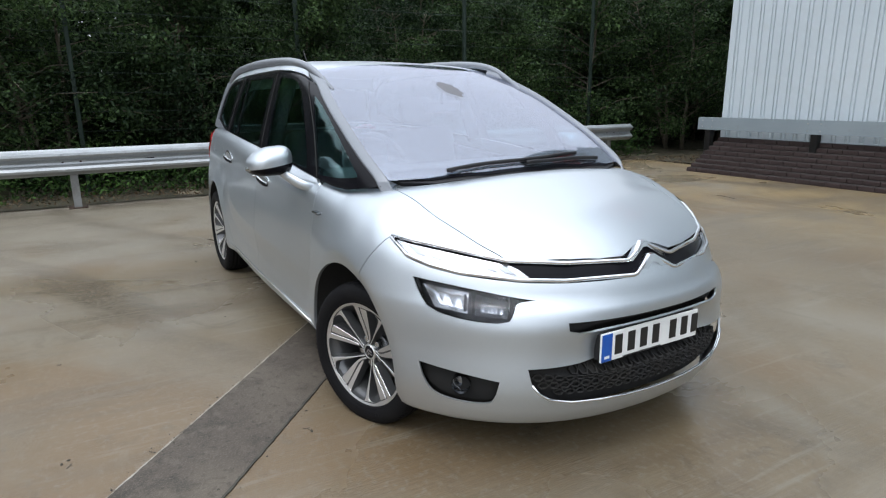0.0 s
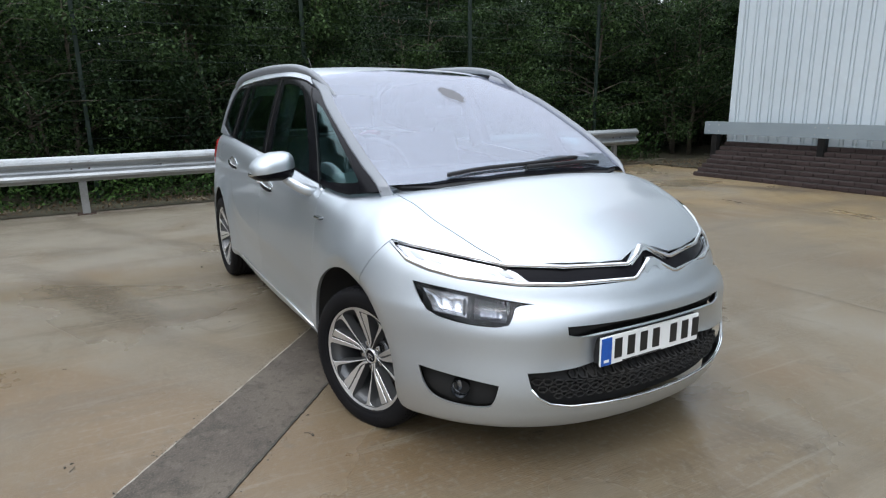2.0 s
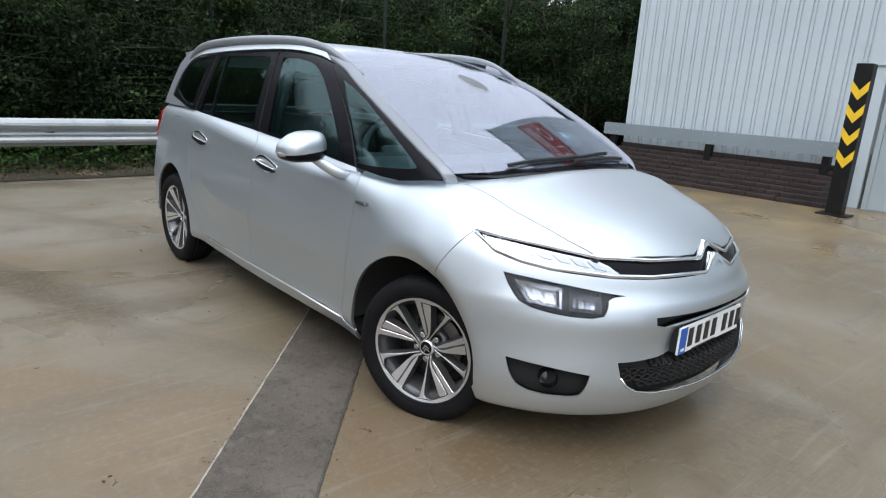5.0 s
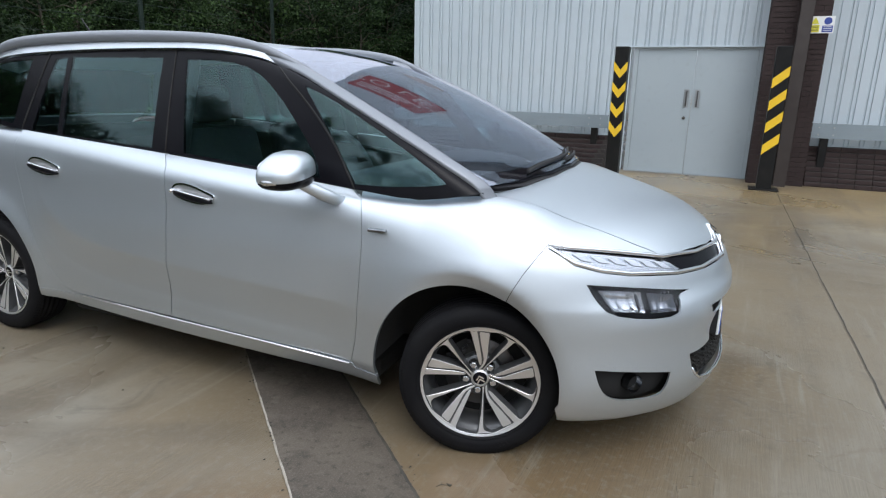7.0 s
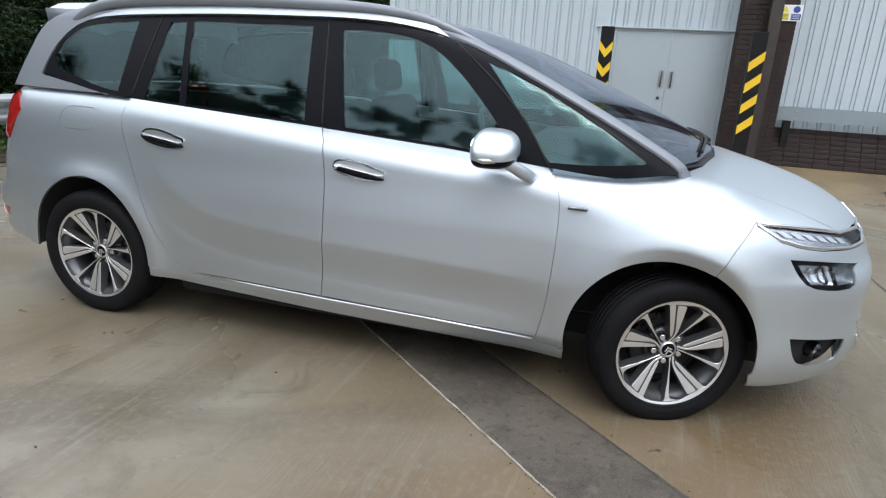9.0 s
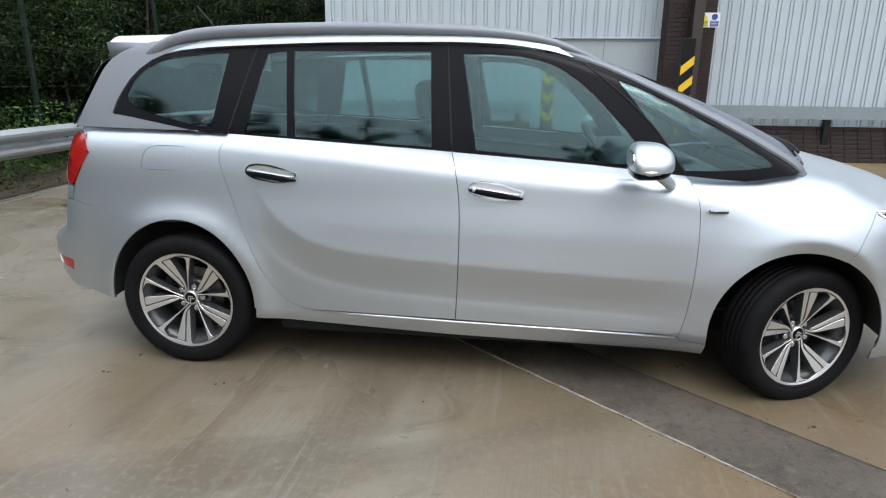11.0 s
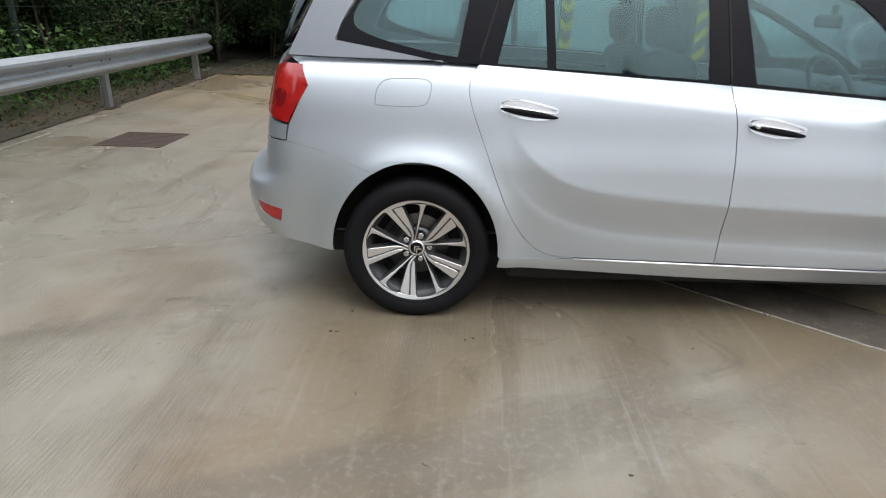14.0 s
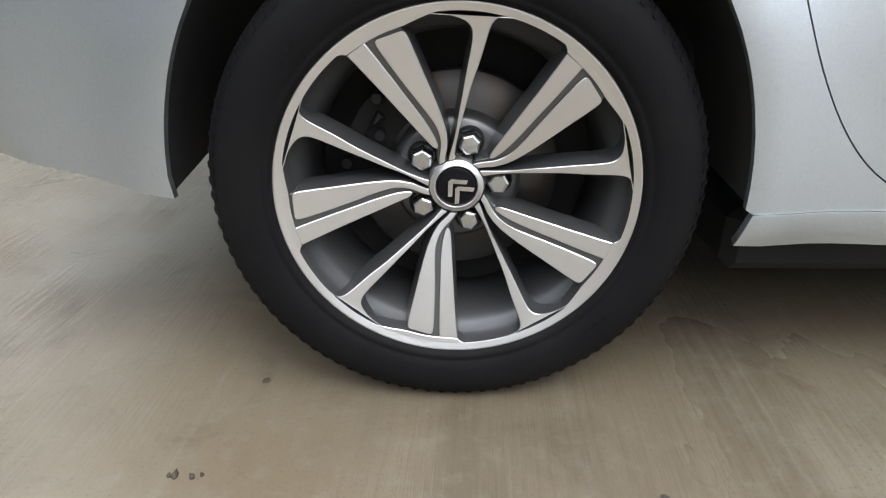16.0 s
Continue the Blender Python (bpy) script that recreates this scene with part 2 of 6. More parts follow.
    l.new(place, grit.inputs["Vector"])
    rel, rel2 = n.new("ShaderNodeBump"), n.new("ShaderNodeBump")
    rel.inputs["Strength"].default_value, rel.inputs["Distance"].default_value = 1.0, 0.0004
    rel2.inputs["Strength"].default_value, rel2.inputs["Distance"].default_value = 1.0, 0.0009
    l.new(grit.outputs[0], rel.inputs["Height"])
    l.new(lines, rel2.inputs["Height"])
    l.new(rel.outputs[0], rel2.inputs["Normal"])
    l.new(rel2.outputs[0], b.inputs["Normal"])
    return m


CONCRETE = concrete_stuff()
CHANNEL = stuff("dark_concrete", (0.063, 0.051, 0.039), 0.72, 0.0, [
    (1.6, 8, 0.45, 0.62, (0.100, 0.083, 0.062), 0.8), (6, 9, 0.52, 0.66, (0.033, 0.027, 0.020), 0.75), (14, 8, 0.56, 0.68, (0.119, 0.100, 0.077), 0.5), (30, 6, 0.55, 0.68, (0.026, 0.021, 0.016), 0.6), (160, 4, 0.5, 0.72, (0.149, 0.124, 0.095), 0.5)], 0.003, 90)
JOINT = stuff("joint_dirt", (0.045, 0.04, 0.033), 0.9, 0.0, [(14, 6, 0.4, 0.7, (0.10, 0.09, 0.07), 0.7)], 0.002, 90)
PALEJOINT = stuff("pale_joint", (0.36, 0.33, 0.28), 0.85, 0.0, [(11, 6, 0.4, 0.7, (0.24, 0.21, 0.165), 0.8), (4, 8, 0.5, 0.62, (0.13, 0.105, 0.075), 0.85), (45, 5, 0.55, 0.7, (0.07, 0.06, 0.045), 0.7)], 0.002, 90)
FAINTJOINT = stuff("worn_joint", (0.27, 0.24, 0.195), 0.8, 0.0, [(11, 6, 0.4, 0.7, (0.19, 0.165, 0.125), 0.8)], 0.002, 90)
SOIL = stuff("leafy_soil", (0.038, 0.031, 0.018), 0.95, 0.0, [(3, 8, 0.4, 0.7, (0.028, 0.036, 0.013), 0.8), (25, 6, 0.5, 0.7, (0.070, 0.056, 0.033), 0.7)], 0.02, 25)
RUST = stuff("rusty_iron", (0.045, 0.028, 0.021), 0.75, 0.2, [(10, 7, 0.4, 0.7, (0.07, 0.038, 0.024), 0.7)], 0.001, 120)
GALV = stuff("galvanised_steel", (0.38, 0.40, 0.41), 0.42, 0.75, [(2.5, 6, 0.4, 0.7, (0.28, 0.30, 0.31), 0.7), (40, 5, 0.45, 0.7, (0.48, 0.49, 0.50), 0.4), (8, 7, 0.6, 0.75, (0.22, 0.20, 0.17), 0.5)], 0.0006, 80)
CLAD = stuff("pale_blue_grey_cladding", (0.475, 0.535, 0.57), 0.58, 0.0, [(0.5, 5, 0.4, 0.7, (0.425, 0.485, 0.52), 0.7), (5, 7, 0.55, 0.8, (0.44, 0.47, 0.48), 0.4), (1.2, 8, 0.62, 0.74, (0.36, 0.39, 0.40), 0.35)], 0.0005, 30, spec=0.2)
DOORGREY = stuff("grey_painted_door", (0.345, 0.395, 0.42), 0.45, 0.0, [(1.2, 6, 0.4, 0.7, (0.38, 0.43, 0.45), 0.6), (9, 7, 0.58, 0.8, (0.30, 0.33, 0.34), 0.4)], 0.0004, 25)
RAILPAINT = stuff("grey_painted_steel", (0.235, 0.28, 0.305), 0.45, 0.1, [(2, 6, 0.4, 0.7, (0.20, 0.24, 0.265), 0.7), (14, 7, 0.6, 0.8, (0.20, 0.20, 0.19), 0.5)], 0.0005, 60)
DARKSTEEL = stuff("dark_brown_steel", (0.035, 0.027, 0.024), 0.5, 0.1, [(4, 6, 0.4, 0.7, (0.055, 0.045, 0.04), 0.7)], 0.0006, 60)
BRICK = stuff("dark_brown_brick", (0.032, 0.021, 0.020), 0.78, 0.0, [(3.5, 6, 0.4, 0.7, (0.050, 0.034, 0.032), 0.7), (24, 7, 0.5, 0.75, (0.03, 0.02, 0.018), 0.6)], 0.002, 90, spec=0.3)
MORTAR = stuff("dark_mortar", (0.035, 0.03, 0.028), 0.95, 0.0, [(20, 6, 0.4, 0.7, (0.06, 0.052, 0.046), 0.7)], 0.003, 100)
BLACKPOST = stuff("black_painted_steel", (0.009, 0.009, 0.009), 0.45, 0.0, [(5, 6, 0.45, 0.75, (0.022, 0.021, 0.019), 0.6)], spec=0.2)
YELLOW = stuff("yellow_reflective", (0.78, 0.50, 0.02), 0.4, 0.0, [(8, 6, 0.5, 0.8, (0.60, 0.38, 0.03), 0.5)])
SIGNWHITE = stuff("white_sign", (0.8, 0.81, 0.8), 0.35, 0.0, [(12, 4, 0.5, 0.8, (0.68, 0.69, 0.68), 0.4)])
SIGNPALE = stuff("faded_sign_print", (0.50, 0.46, 0.46), 0.5)
SIGNYELLOW = stuff("yellow_sign_print", (0.72, 0.66, 0.06), 0.4)
SIGNBLUE = stuff("blue_sign_print", (0.04, 0.07, 0.30), 0.4)
SIGNRED = stuff("red_sign_print", (0.26, 0.045, 0.05), 0.5, 0.0, [(3, 4, 0.4, 0.7, (0.31, 0.045, 0.05), 0.6)])
BARK = stuff("grey_brown_bark", (0.085, 0.07, 0.05), 0.9, 0.0, [(8, 8, 0.4, 0.7, (0.14, 0.125, 0.10), 0.7), (40, 6, 0.5, 0.7, (0.05, 0.045, 0.03), 0.6)], 0.006, 40)
FENCEGREEN = stuff("dark_green_wire", (0.016, 0.028, 0.022), 0.6, 0.1, [(6, 4, 0.4, 0.7, (0.026, 0.040, 0.032), 0.6)], spec=0.25)
DARKCLAD = stuff("dark_grey_cladding", (0.16, 0.17, 0.18), 0.5, 0.0, [(0.6, 5, 0.4, 0.7, (0.13, 0.14, 0.15), 0.7)])


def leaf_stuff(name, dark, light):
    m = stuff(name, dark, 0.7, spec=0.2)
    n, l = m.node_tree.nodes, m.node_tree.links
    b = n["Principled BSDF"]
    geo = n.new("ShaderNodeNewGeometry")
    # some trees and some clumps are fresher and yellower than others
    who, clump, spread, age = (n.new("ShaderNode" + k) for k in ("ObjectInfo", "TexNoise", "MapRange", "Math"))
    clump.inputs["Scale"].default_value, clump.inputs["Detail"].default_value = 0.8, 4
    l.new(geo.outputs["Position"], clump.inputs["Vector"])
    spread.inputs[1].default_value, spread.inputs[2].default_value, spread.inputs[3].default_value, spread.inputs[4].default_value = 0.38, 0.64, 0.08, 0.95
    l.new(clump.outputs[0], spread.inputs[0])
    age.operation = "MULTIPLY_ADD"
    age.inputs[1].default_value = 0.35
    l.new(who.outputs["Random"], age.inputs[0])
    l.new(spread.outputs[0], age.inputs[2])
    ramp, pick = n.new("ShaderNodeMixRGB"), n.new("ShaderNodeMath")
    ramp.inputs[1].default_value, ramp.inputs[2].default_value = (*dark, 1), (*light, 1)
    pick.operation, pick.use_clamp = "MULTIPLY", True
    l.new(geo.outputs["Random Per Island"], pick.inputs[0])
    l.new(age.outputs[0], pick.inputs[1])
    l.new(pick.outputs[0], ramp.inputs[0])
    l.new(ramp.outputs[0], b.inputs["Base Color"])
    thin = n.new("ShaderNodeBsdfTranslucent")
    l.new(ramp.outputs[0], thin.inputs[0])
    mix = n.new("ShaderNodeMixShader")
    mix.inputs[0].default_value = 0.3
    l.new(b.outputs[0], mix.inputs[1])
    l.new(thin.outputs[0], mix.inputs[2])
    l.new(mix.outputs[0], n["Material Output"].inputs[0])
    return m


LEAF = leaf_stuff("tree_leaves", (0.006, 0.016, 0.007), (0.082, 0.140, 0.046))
# foliage at the back: depth shade put into a darker leaf colour
SHADELEAF = leaf_stuff("shade_toned_leaves", (0.006, 0.014, 0.006), (0.020, 0.036, 0.014))
GALVOLD = stuff("weathered_zinc", (0.24, 0.245, 0.24), 0.6, 0.4, [(3, 7, 0.4, 0.7, (0.15, 0.145, 0.135), 0.8), (40, 6, 0.5, 0.7, (0.30, 0.30, 0.29), 0.4)], 0.0006, 80)
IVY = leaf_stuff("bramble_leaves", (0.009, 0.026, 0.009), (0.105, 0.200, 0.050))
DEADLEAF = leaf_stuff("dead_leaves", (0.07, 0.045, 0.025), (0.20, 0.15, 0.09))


# ---- mesh builders ----
def mesh_of(name, verts, faces, mat, smooth=False):
    me = bpy.data.meshes.new(name)
    me.from_pydata([tuple(map(float, v)) for v in verts], [], [tuple(map(int, f)) for f in faces])
    for m in mat if isinstance(mat, (list, tuple)) else [mat]:
        me.materials.append(m)
    if smooth:
        me.polygons.foreach_set("use_smooth", [True] * len(me.polygons))
    me.update()
    return me


def piece(name, shape, mat, parent=None, label="", smooth=False):
    """One mesh object from (verts, faces), under a thing or a part."""
    ob = new(name, mesh_of(name, shape[0], shape[1], mat, smooth))
    if len(shape) == 3:
        ob.data.normals_split_custom_set_from_vertices(shape[2])
    if parent:
        ob.parent = parent
    if label:
        ob["label"] = label
    return ob


def thing(name, label, category, at=None, group="", kind=""):
    ob = new(name)
    if at is not None:
        ob.matrix_world = at if isinstance(at, Matrix) else Matrix.Translation(at)
    return tagged(ob, label, category, group, kind)


def joined(*shapes):
    verts, faces = [], []
    for v, f in (s[:2] for s in shapes):
        k = len(verts)
        verts += [tuple(p) for p in v]
        faces += [tuple(i + k for i in g) for g in f]
    return verts, faces


def from_bm(bm):
    bm.verts.index_update()
    out = [tuple(v.co) for v in bm.verts], [tuple(v.index for v in f.verts) for f in bm.faces]
    bm.free()
    return out


def box(lo, hi, bevel=0.0, segs=1):
    bm = bmesh.new()
    bmesh.ops.create_cube(bm, size=1)
    for v in bm.verts:
        v.co = [lo[i] + (v.co[i] + 0.5) * (hi[i] - lo[i]) for i in range(3)]
    if bevel:
        bmesh.ops.bevel(bm, geom=bm.edges[:], offset=bevel, segments=segs, affect="EDGES", profile=0.5)
    return from_bm(bm)


def moved(shape, m):
    return [tuple(m @ Vector(v)) for v in shape[0]], shape[1]


def mirrored(shape):
    flat = [[(x, -y, z) for x, y, z in shape[0]], [tuple(reversed(f)) for f in shape[1]]]
    return (*flat, [(x, -y, z) for x, y, z in shape[2]]) if len(shape) == 3 else tuple(flat)


def lathe(profile, n=48, closed=False):
    """Turns (radius, height) points about the y axis."""
    verts = [(r * math.cos(2 * math.pi * i / n), h, r * math.sin(2 * math.pi * i / n)) for i in range(n) for r, h in profile]
    k = len(profile)
    faces = [(i * k + j, i * k + (j + 1) % k, (i + 1) % n * k + (j + 1) % k, (i + 1) % n * k + j) for i in range(n) for j in range(k if closed else k - 1)]
    return verts, faces


def prism(poly, lo, hi, axis=1):
    """A flat outline given depth along an axis: 0, 1 or 2."""
    n = len(poly)
    put = (lambda a, b, h: (h, a, b), lambda a, b, h: (a, h, b), lambda a, b, h: (a, b, h))[axis]
    verts = [put(a, b, lo) for a, b in poly] + [put(a, b, hi) for a, b in poly]
    faces = [tuple(range(n))[::-1], tuple(range(n, 2 * n))] + [(i, (i + 1) % n, n + (i + 1) % n, n + i) for i in range(n)]
    return verts, faces


def sweep(path, ring, up=(0, 0, 1), caps=True, scale=None):
    """A closed ring of (across, up) points carried along a path."""
    path = [Vector(p) for p in path]
    verts, faces, k = [], [], len(ring)
    for i, p in enumerate(path):
        way = (path[min(i + 1, len(path) - 1)] - path[max(i - 1, 0)]).normalized()
        side = way.cross(Vector(up)).normalized()
        top = side.cross(way)
        s = scale[i] if scale else 1.0
        verts += [tuple(p + side * a * s + top * b * s) for a, b in ring]
    for i in range(len(path) - 1):
        faces += [(i * k + j, i * k + (j + 1) % k, (i + 1) * k + (j + 1) % k, (i + 1) * k + j) for j in range(k)]
    if caps:
        faces += [tuple(range(k))[::-1], tuple(range((len(path) - 1) * k, len(path) * k))]
    return verts, faces


def circle(r, n=10, rz=None):
    return [(r * math.cos(2 * math.pi * i / n), (rz or r) * math.sin(2 * math.pi * i / n)) for i in range(n)]


def rounded(points, times=2, closed=True):
    """Cuts the corners of an outline; a point given twice stays sharper."""
    pts = [tuple(p) for p in points]
    for _ in range(times):
        out = []
        for i in range(len(pts) if closed else len(pts) - 1):
            a, b = pts[i], pts[(i + 1) % len(pts)]
            out += [tuple(0.75 * u + 0.25 * v for u, v in zip(a, b)), tuple(0.25 * u + 0.75 * v for u, v in zip(a, b))]
        pts = out if closed else [pts[0], *out, pts[-1]]
    return pts


# ---- the car's outer form: one smooth shape, solved along any line ----
def curve(*knots):
    """A smooth function through (x, value) knots, flat beyond its ends."""
    xs, vs = np.array(knots, float).T
    d = np.diff(vs) / np.diff(xs)
    m = np.concatenate([[d[0]], np.where(d[:-1] * d[1:] > 0, 2 * d[:-1] * d[1:] / (d[:-1] + d[1:] + 1e-12), 0), [d[-1]]])

    def at(x):
        x = np.clip(x, xs[0], xs[-1])
        i = np.clip(np.searchsorted(xs, x) - 1, 0, len(xs) - 2)
        h = xs[i + 1] - xs[i]
        t = (x - xs[i]) / h
        return ((1 + 2 * t) * (1 - t) ** 2 * vs[i] + t * (1 - t) ** 2 * h * m[i] + t * t * (3 - 2 * t) * vs[i + 1] + t * t * (t - 1) * h * m[i + 1])

    return at


def smax(a, b, k):
    return np.maximum(a, b) + np.maximum(k - np.abs(a - b), 0) ** 2 / (4 * k)


WHEEL_R, AXLE_F, AXLE_R = 0.328, 2.84, 0.0
side_w = curve((-0.9, 0.70), (-0.55, 0.815), (0, 0.855), (0.4, 0.862), (1.33, 0.878), (2.3, 0.866), (2.84, 0.862), (3.1, 0.83), (3.4, 0.76))
side_in = curve((0.1, 0.12), (0.2, 0.05), (0.25, 0.025), (0.31, 0.004), (0.42, 0.004), (0.56, 0.0), (0.7, 0.006), (0.85, 0.028), (0.95, 0.042), (1.03, 0.06), (1.1, 0.085), (1.2, 0.14))
belt = curve((-0.8, 1.17), (0.0, 1.18), (0.5, 1.15), (1.3, 1.085), (2.0, 1.03), (2.5, 1.010), (2.75, 1.035), (2.95, 1.045), (3.15, 1.005), (3.3, 0.965), (3.42, 0.925), (3.52, 0.88), (3.6, 0.835), (3.66, 0.79))
belt_crown = curve((-0.8, 0.02), (2.2, 0.037), (2.5, 0.032), (2.8, 0.062), (3.1, 0.14), (3.5, 0.2))
front_in = curve((0.1, 0.14), (0.2, 0.06), (0.27, 0.02), (0.36, 0.0), (0.5, 0.012), (0.58, 0.010), (0.63, 0.012), (0.67, 0.028), (0.75, 0.055), (0.82, 0.09), (0.88, 0.14), (0.95, 0.25))
rear_x = curve((0.1, -0.60), (0.25, -0.72), (0.34, -0.81), (0.45, -0.878), (0.53, -0.891), (0.580, -0.888), (0.606, -0.872), (0.638, -0.818), (0.67, -0.803), (0.8, -0.785), (1.0, -0.735), (1.12, -0.70), (1.3, -0.63), (1.5, -0.51), (1.6, -0.43))
green_w = curve((-0.7, 0.73), (-0.3, 0.775), (0.2, 0.80), (1.0, 0.812), (1.8, 0.805), (2.3, 0.785), (2.6, 0.755), (2.85, 0.70))
roof_z = curve((-0.6, 1.50), (-0.3, 1.545), (0.0, 1.578), (0.5, 1.612), (1.0, 1.615), (1.4, 1.59), (1.75, 1.54), (2.1, 1.44), (2.5, 1.28), (2.8, 1.145), (3.0, 1.04), (3.3, 0.87))
roof_crown = curve((1.3, 0.02), (1.8, 0.035), (2.4, 0.045))
nose_bow = curve((0.3, 0.30), (0.56, 0.32), (0.70, 0.58), (0.85, 0.655))
nose_wrap = curve((0.3, 0.57), (0.56, 0.55), (0.70, 0.20), (0.85, 0.13))
bow = curve((0.6, 0.0), (1.6, 0.12), (2.4, 0.2), (2.8, 0.33))


# the doors' swept crease (depth below it -> outward), and the flat lip over the front wheel
door_fold = curve((-0.32, 0.0), (-0.2, 0.0006), (-0.1, 0.003), (-0.04, 0.0069), (-0.005, 0.0103), (0.0, 0.0105), (0.005, 0.01), (0.03, 0.0063), (0.08, -0.0012), (0.12, -0.0054), (0.15, -0.0066), (0.165, -0.0063), (0.185, -0.0039), (0.21, -0.0018), (0.27, 0.0))
plate_bay = curve((0.40, 0.0), (0.435, 0.020), (0.47, 0.024), (0.51, 0.019), (0.555, 0.006), (0.585, 0.0))
arch_lip = curve((1.0, -0.013), (1.09, -0.002), (1.13, 0.0032), (1.155, 0.0044), (1.19, 0.0040), (1.32, 0.001), (1.45, 0.0))


def low_form(x, y, z):
    a = np.abs(y)
    crease = 0.578 + 0.24 * np.exp(-np.maximum(x - 0.40, 0) / 0.16) - 0.042 * (x - 1.33)
    fold = 0.8 * door_fold(crease - z) * np.clip((x - 0.38) / 0.22, 0, 1) * np.clip((2.45 - x) / 0.4, 0, 1)
    flare = 0
    for ax, out in ((AXLE_F, 0.030), (AXLE_R, 0.022)):
        r = np.hypot(x - ax, z - WHEEL_R)
        wide = np.where((r > 0.38) & (ax == AXLE_F), 0.15, 0.075)
        flare = flare + out * np.exp(-(((r - 0.38) / wide) ** 2))
    lip = np.hypot((x - 2.795) / 0.368, (z - 0.32) / 0.374)
    brow = arch_lip(lip) * np.clip((x - 2.55) / 0.25, 0, 1) * np.clip((z - 0.35) / 0.2, 0, 1) * np.clip((3.14 - x) / 0.14, 0, 1)
    d_side = a - (side_w(x) + 0.027 - side_in(z) + fold + flare + brow)
    tip = 3.715 - nose_bow(z) * a**2 - nose_wrap(z) * a**4 - front_in(z)
    tip = tip - np.maximum(tip - 3.655, 0) * np.exp(-(((z - 0.492) / 0.07) ** 8)) * np.exp(-((a / 0.36) ** 8))
    tip = tip - plate_bay(z) * np.exp(-((a / 0.43) ** 8))
    d_front = (x - tip) * 0.9
    d_top = (z - (belt(x) - belt_crown(x) * (a / 0.8) ** 2)) * 0.95
    d_rear = rear_x(z) + 0.24 * a**2 - x
    f = smax(d_side, d_front, 0.06)
    f = smax(f, d_top, 0.09 + 0.09 * np.clip((x - 2.2) / 0.4, 0, 1) * np.clip((3.10 - x) / 0.22, 0, 1))
    f = smax(f, d_rear, 0.10)
    return smax(f, 0.19 - z, 0.03)


def high_form(x, y, z):
    a = np.abs(y)
    d_side = a - (green_w(x) + 0.027 - 0.27 * (z - 1.0) - 0.12 * (z - 1.0) ** 2)
    d_roof = (z - (roof_z(x + bow(x) * 0.92 * a**2) - roof_crown(x) * (a / 0.627) ** 2)) * 0.9
    d_rear = rear_x(z) + 0.16 * a**2 - x
    return smax(smax(smax(d_side, d_roof, 0.04), d_rear, 0.10), 0.96 - z, 0.02)


def form(x, y, z):
    return np.minimum(low_form(x, y, z), high_form(x, y, z))


def meet(start, way, far, f=form, steps=160):
    """The first place on f = 0 along each ray; rays that miss give the place where they come nearest."""
    start, way = np.broadcast_arrays(np.asarray(start, float), np.asarray(way, float))
    s = np.linspace(0, far, steps)
    p = start[:, None] + way[:, None] * s[None, :, None]
    v = f(p[..., 0], p[..., 1], p[..., 2])
    inside = v < 0
    hit = inside.any(1)
    i = np.where(hit, inside.argmax(1), v.argmin(1))
    lo, hi = s[np.maximum(i - 1, 0)], s[i]
    for _ in range(18):
        mid = (lo + hi) / 2
        q = start + way * mid[:, None]
        within = f(q[:, 0], q[:, 1], q[:, 2]) < 0
        lo, hi = np.where(within, lo, mid), np.where(within, mid, hi)
    return start + way * np.where(hit, hi, s[i])[:, None], hit


def slope(p, f=form):
    e = 0.003
    x, y, z = np.asarray(p).T
    n = np.stack([f(x + e, y, z) - f(x - e, y, z), f(x, y + e, z) - f(x, y - e, z), f(x, y, z + e) - f(x, y, z - e)], 1)
    return n / (np.linalg.norm(n, axis=1, keepdims=True) + 1e-9)


# ---- panels laid on the car's form ----
MID = 0.027
PROJ = {
    "side": (lambda a, b: ([a, 0 * a - 1.3, b], [0 * a, 0 * a + 1, 0 * a]), 1.3),
    "top": (lambda a, b: ([a, b, 0 * a + 2.0], [0 * a, 0 * a, 0 * a - 1]), 1.6),
    "nose": (lambda a, b: ([2.5 + 1.8 * np.cos(a), -1.8 * np.sin(a), b], [-np.cos(a), np.sin(a), 0 * a]), 1.75),
    "tail": (lambda a, b: ([0.2 - 1.6 * np.cos(a), -1.6 * np.sin(a), b], [np.cos(a), np.sin(a), 0 * a]), 1.55),
}


def own(y):
    """The right flank lies 27 mm further out from the car's own centre line than from the yard's."""
    return y + MID * max(-1, min(1, y / 0.4))


def nose(*pts):
    """Places on the car's front as (angle, height) pairs."""
    return [(math.atan2(-own(y), x - 2.5), z) for x, y, z in pts]


def tail(*pts):
    return [(math.atan2(-own(y), 0.2 - x), z) for x, y, z in pts]


def inset(poly, d):
    if not d:
        return poly
    p = np.array(poly)
    e = np.roll(p, -1, 0) - p
    e = e / (np.linalg.norm(e, axis=1, keepdims=True) + 1e-9)
    n = np.stack([-e[:, 1], e[:, 0]], 1)
    area = (p[:, 0] * np.roll(p[:, 1], -1) - np.roll(p[:, 0], -1) * p[:, 1]).sum()
    m = n + np.roll(n, 1, 0)
    m = m / np.maximum((m * m).sum(1, keepdims=True) / 2, 0.5)
    return p + m * d * (1 if area > 0 else -1)


def inside(poly, pts):
    poly, hit = np.asarray(poly), np.zeros(len(pts), bool)
    for (x0, y0), (x1, y1) in zip(poly, np.roll(poly, -1, 0)):
        cross = (y0 > pts[:, 1]) != (y1 > pts[:, 1])
        hit ^= cross & (pts[:, 0] < (x1 - x0) * (pts[:, 1] - y0) / (y1 - y0 + 1e-12) + x0)
    return hit


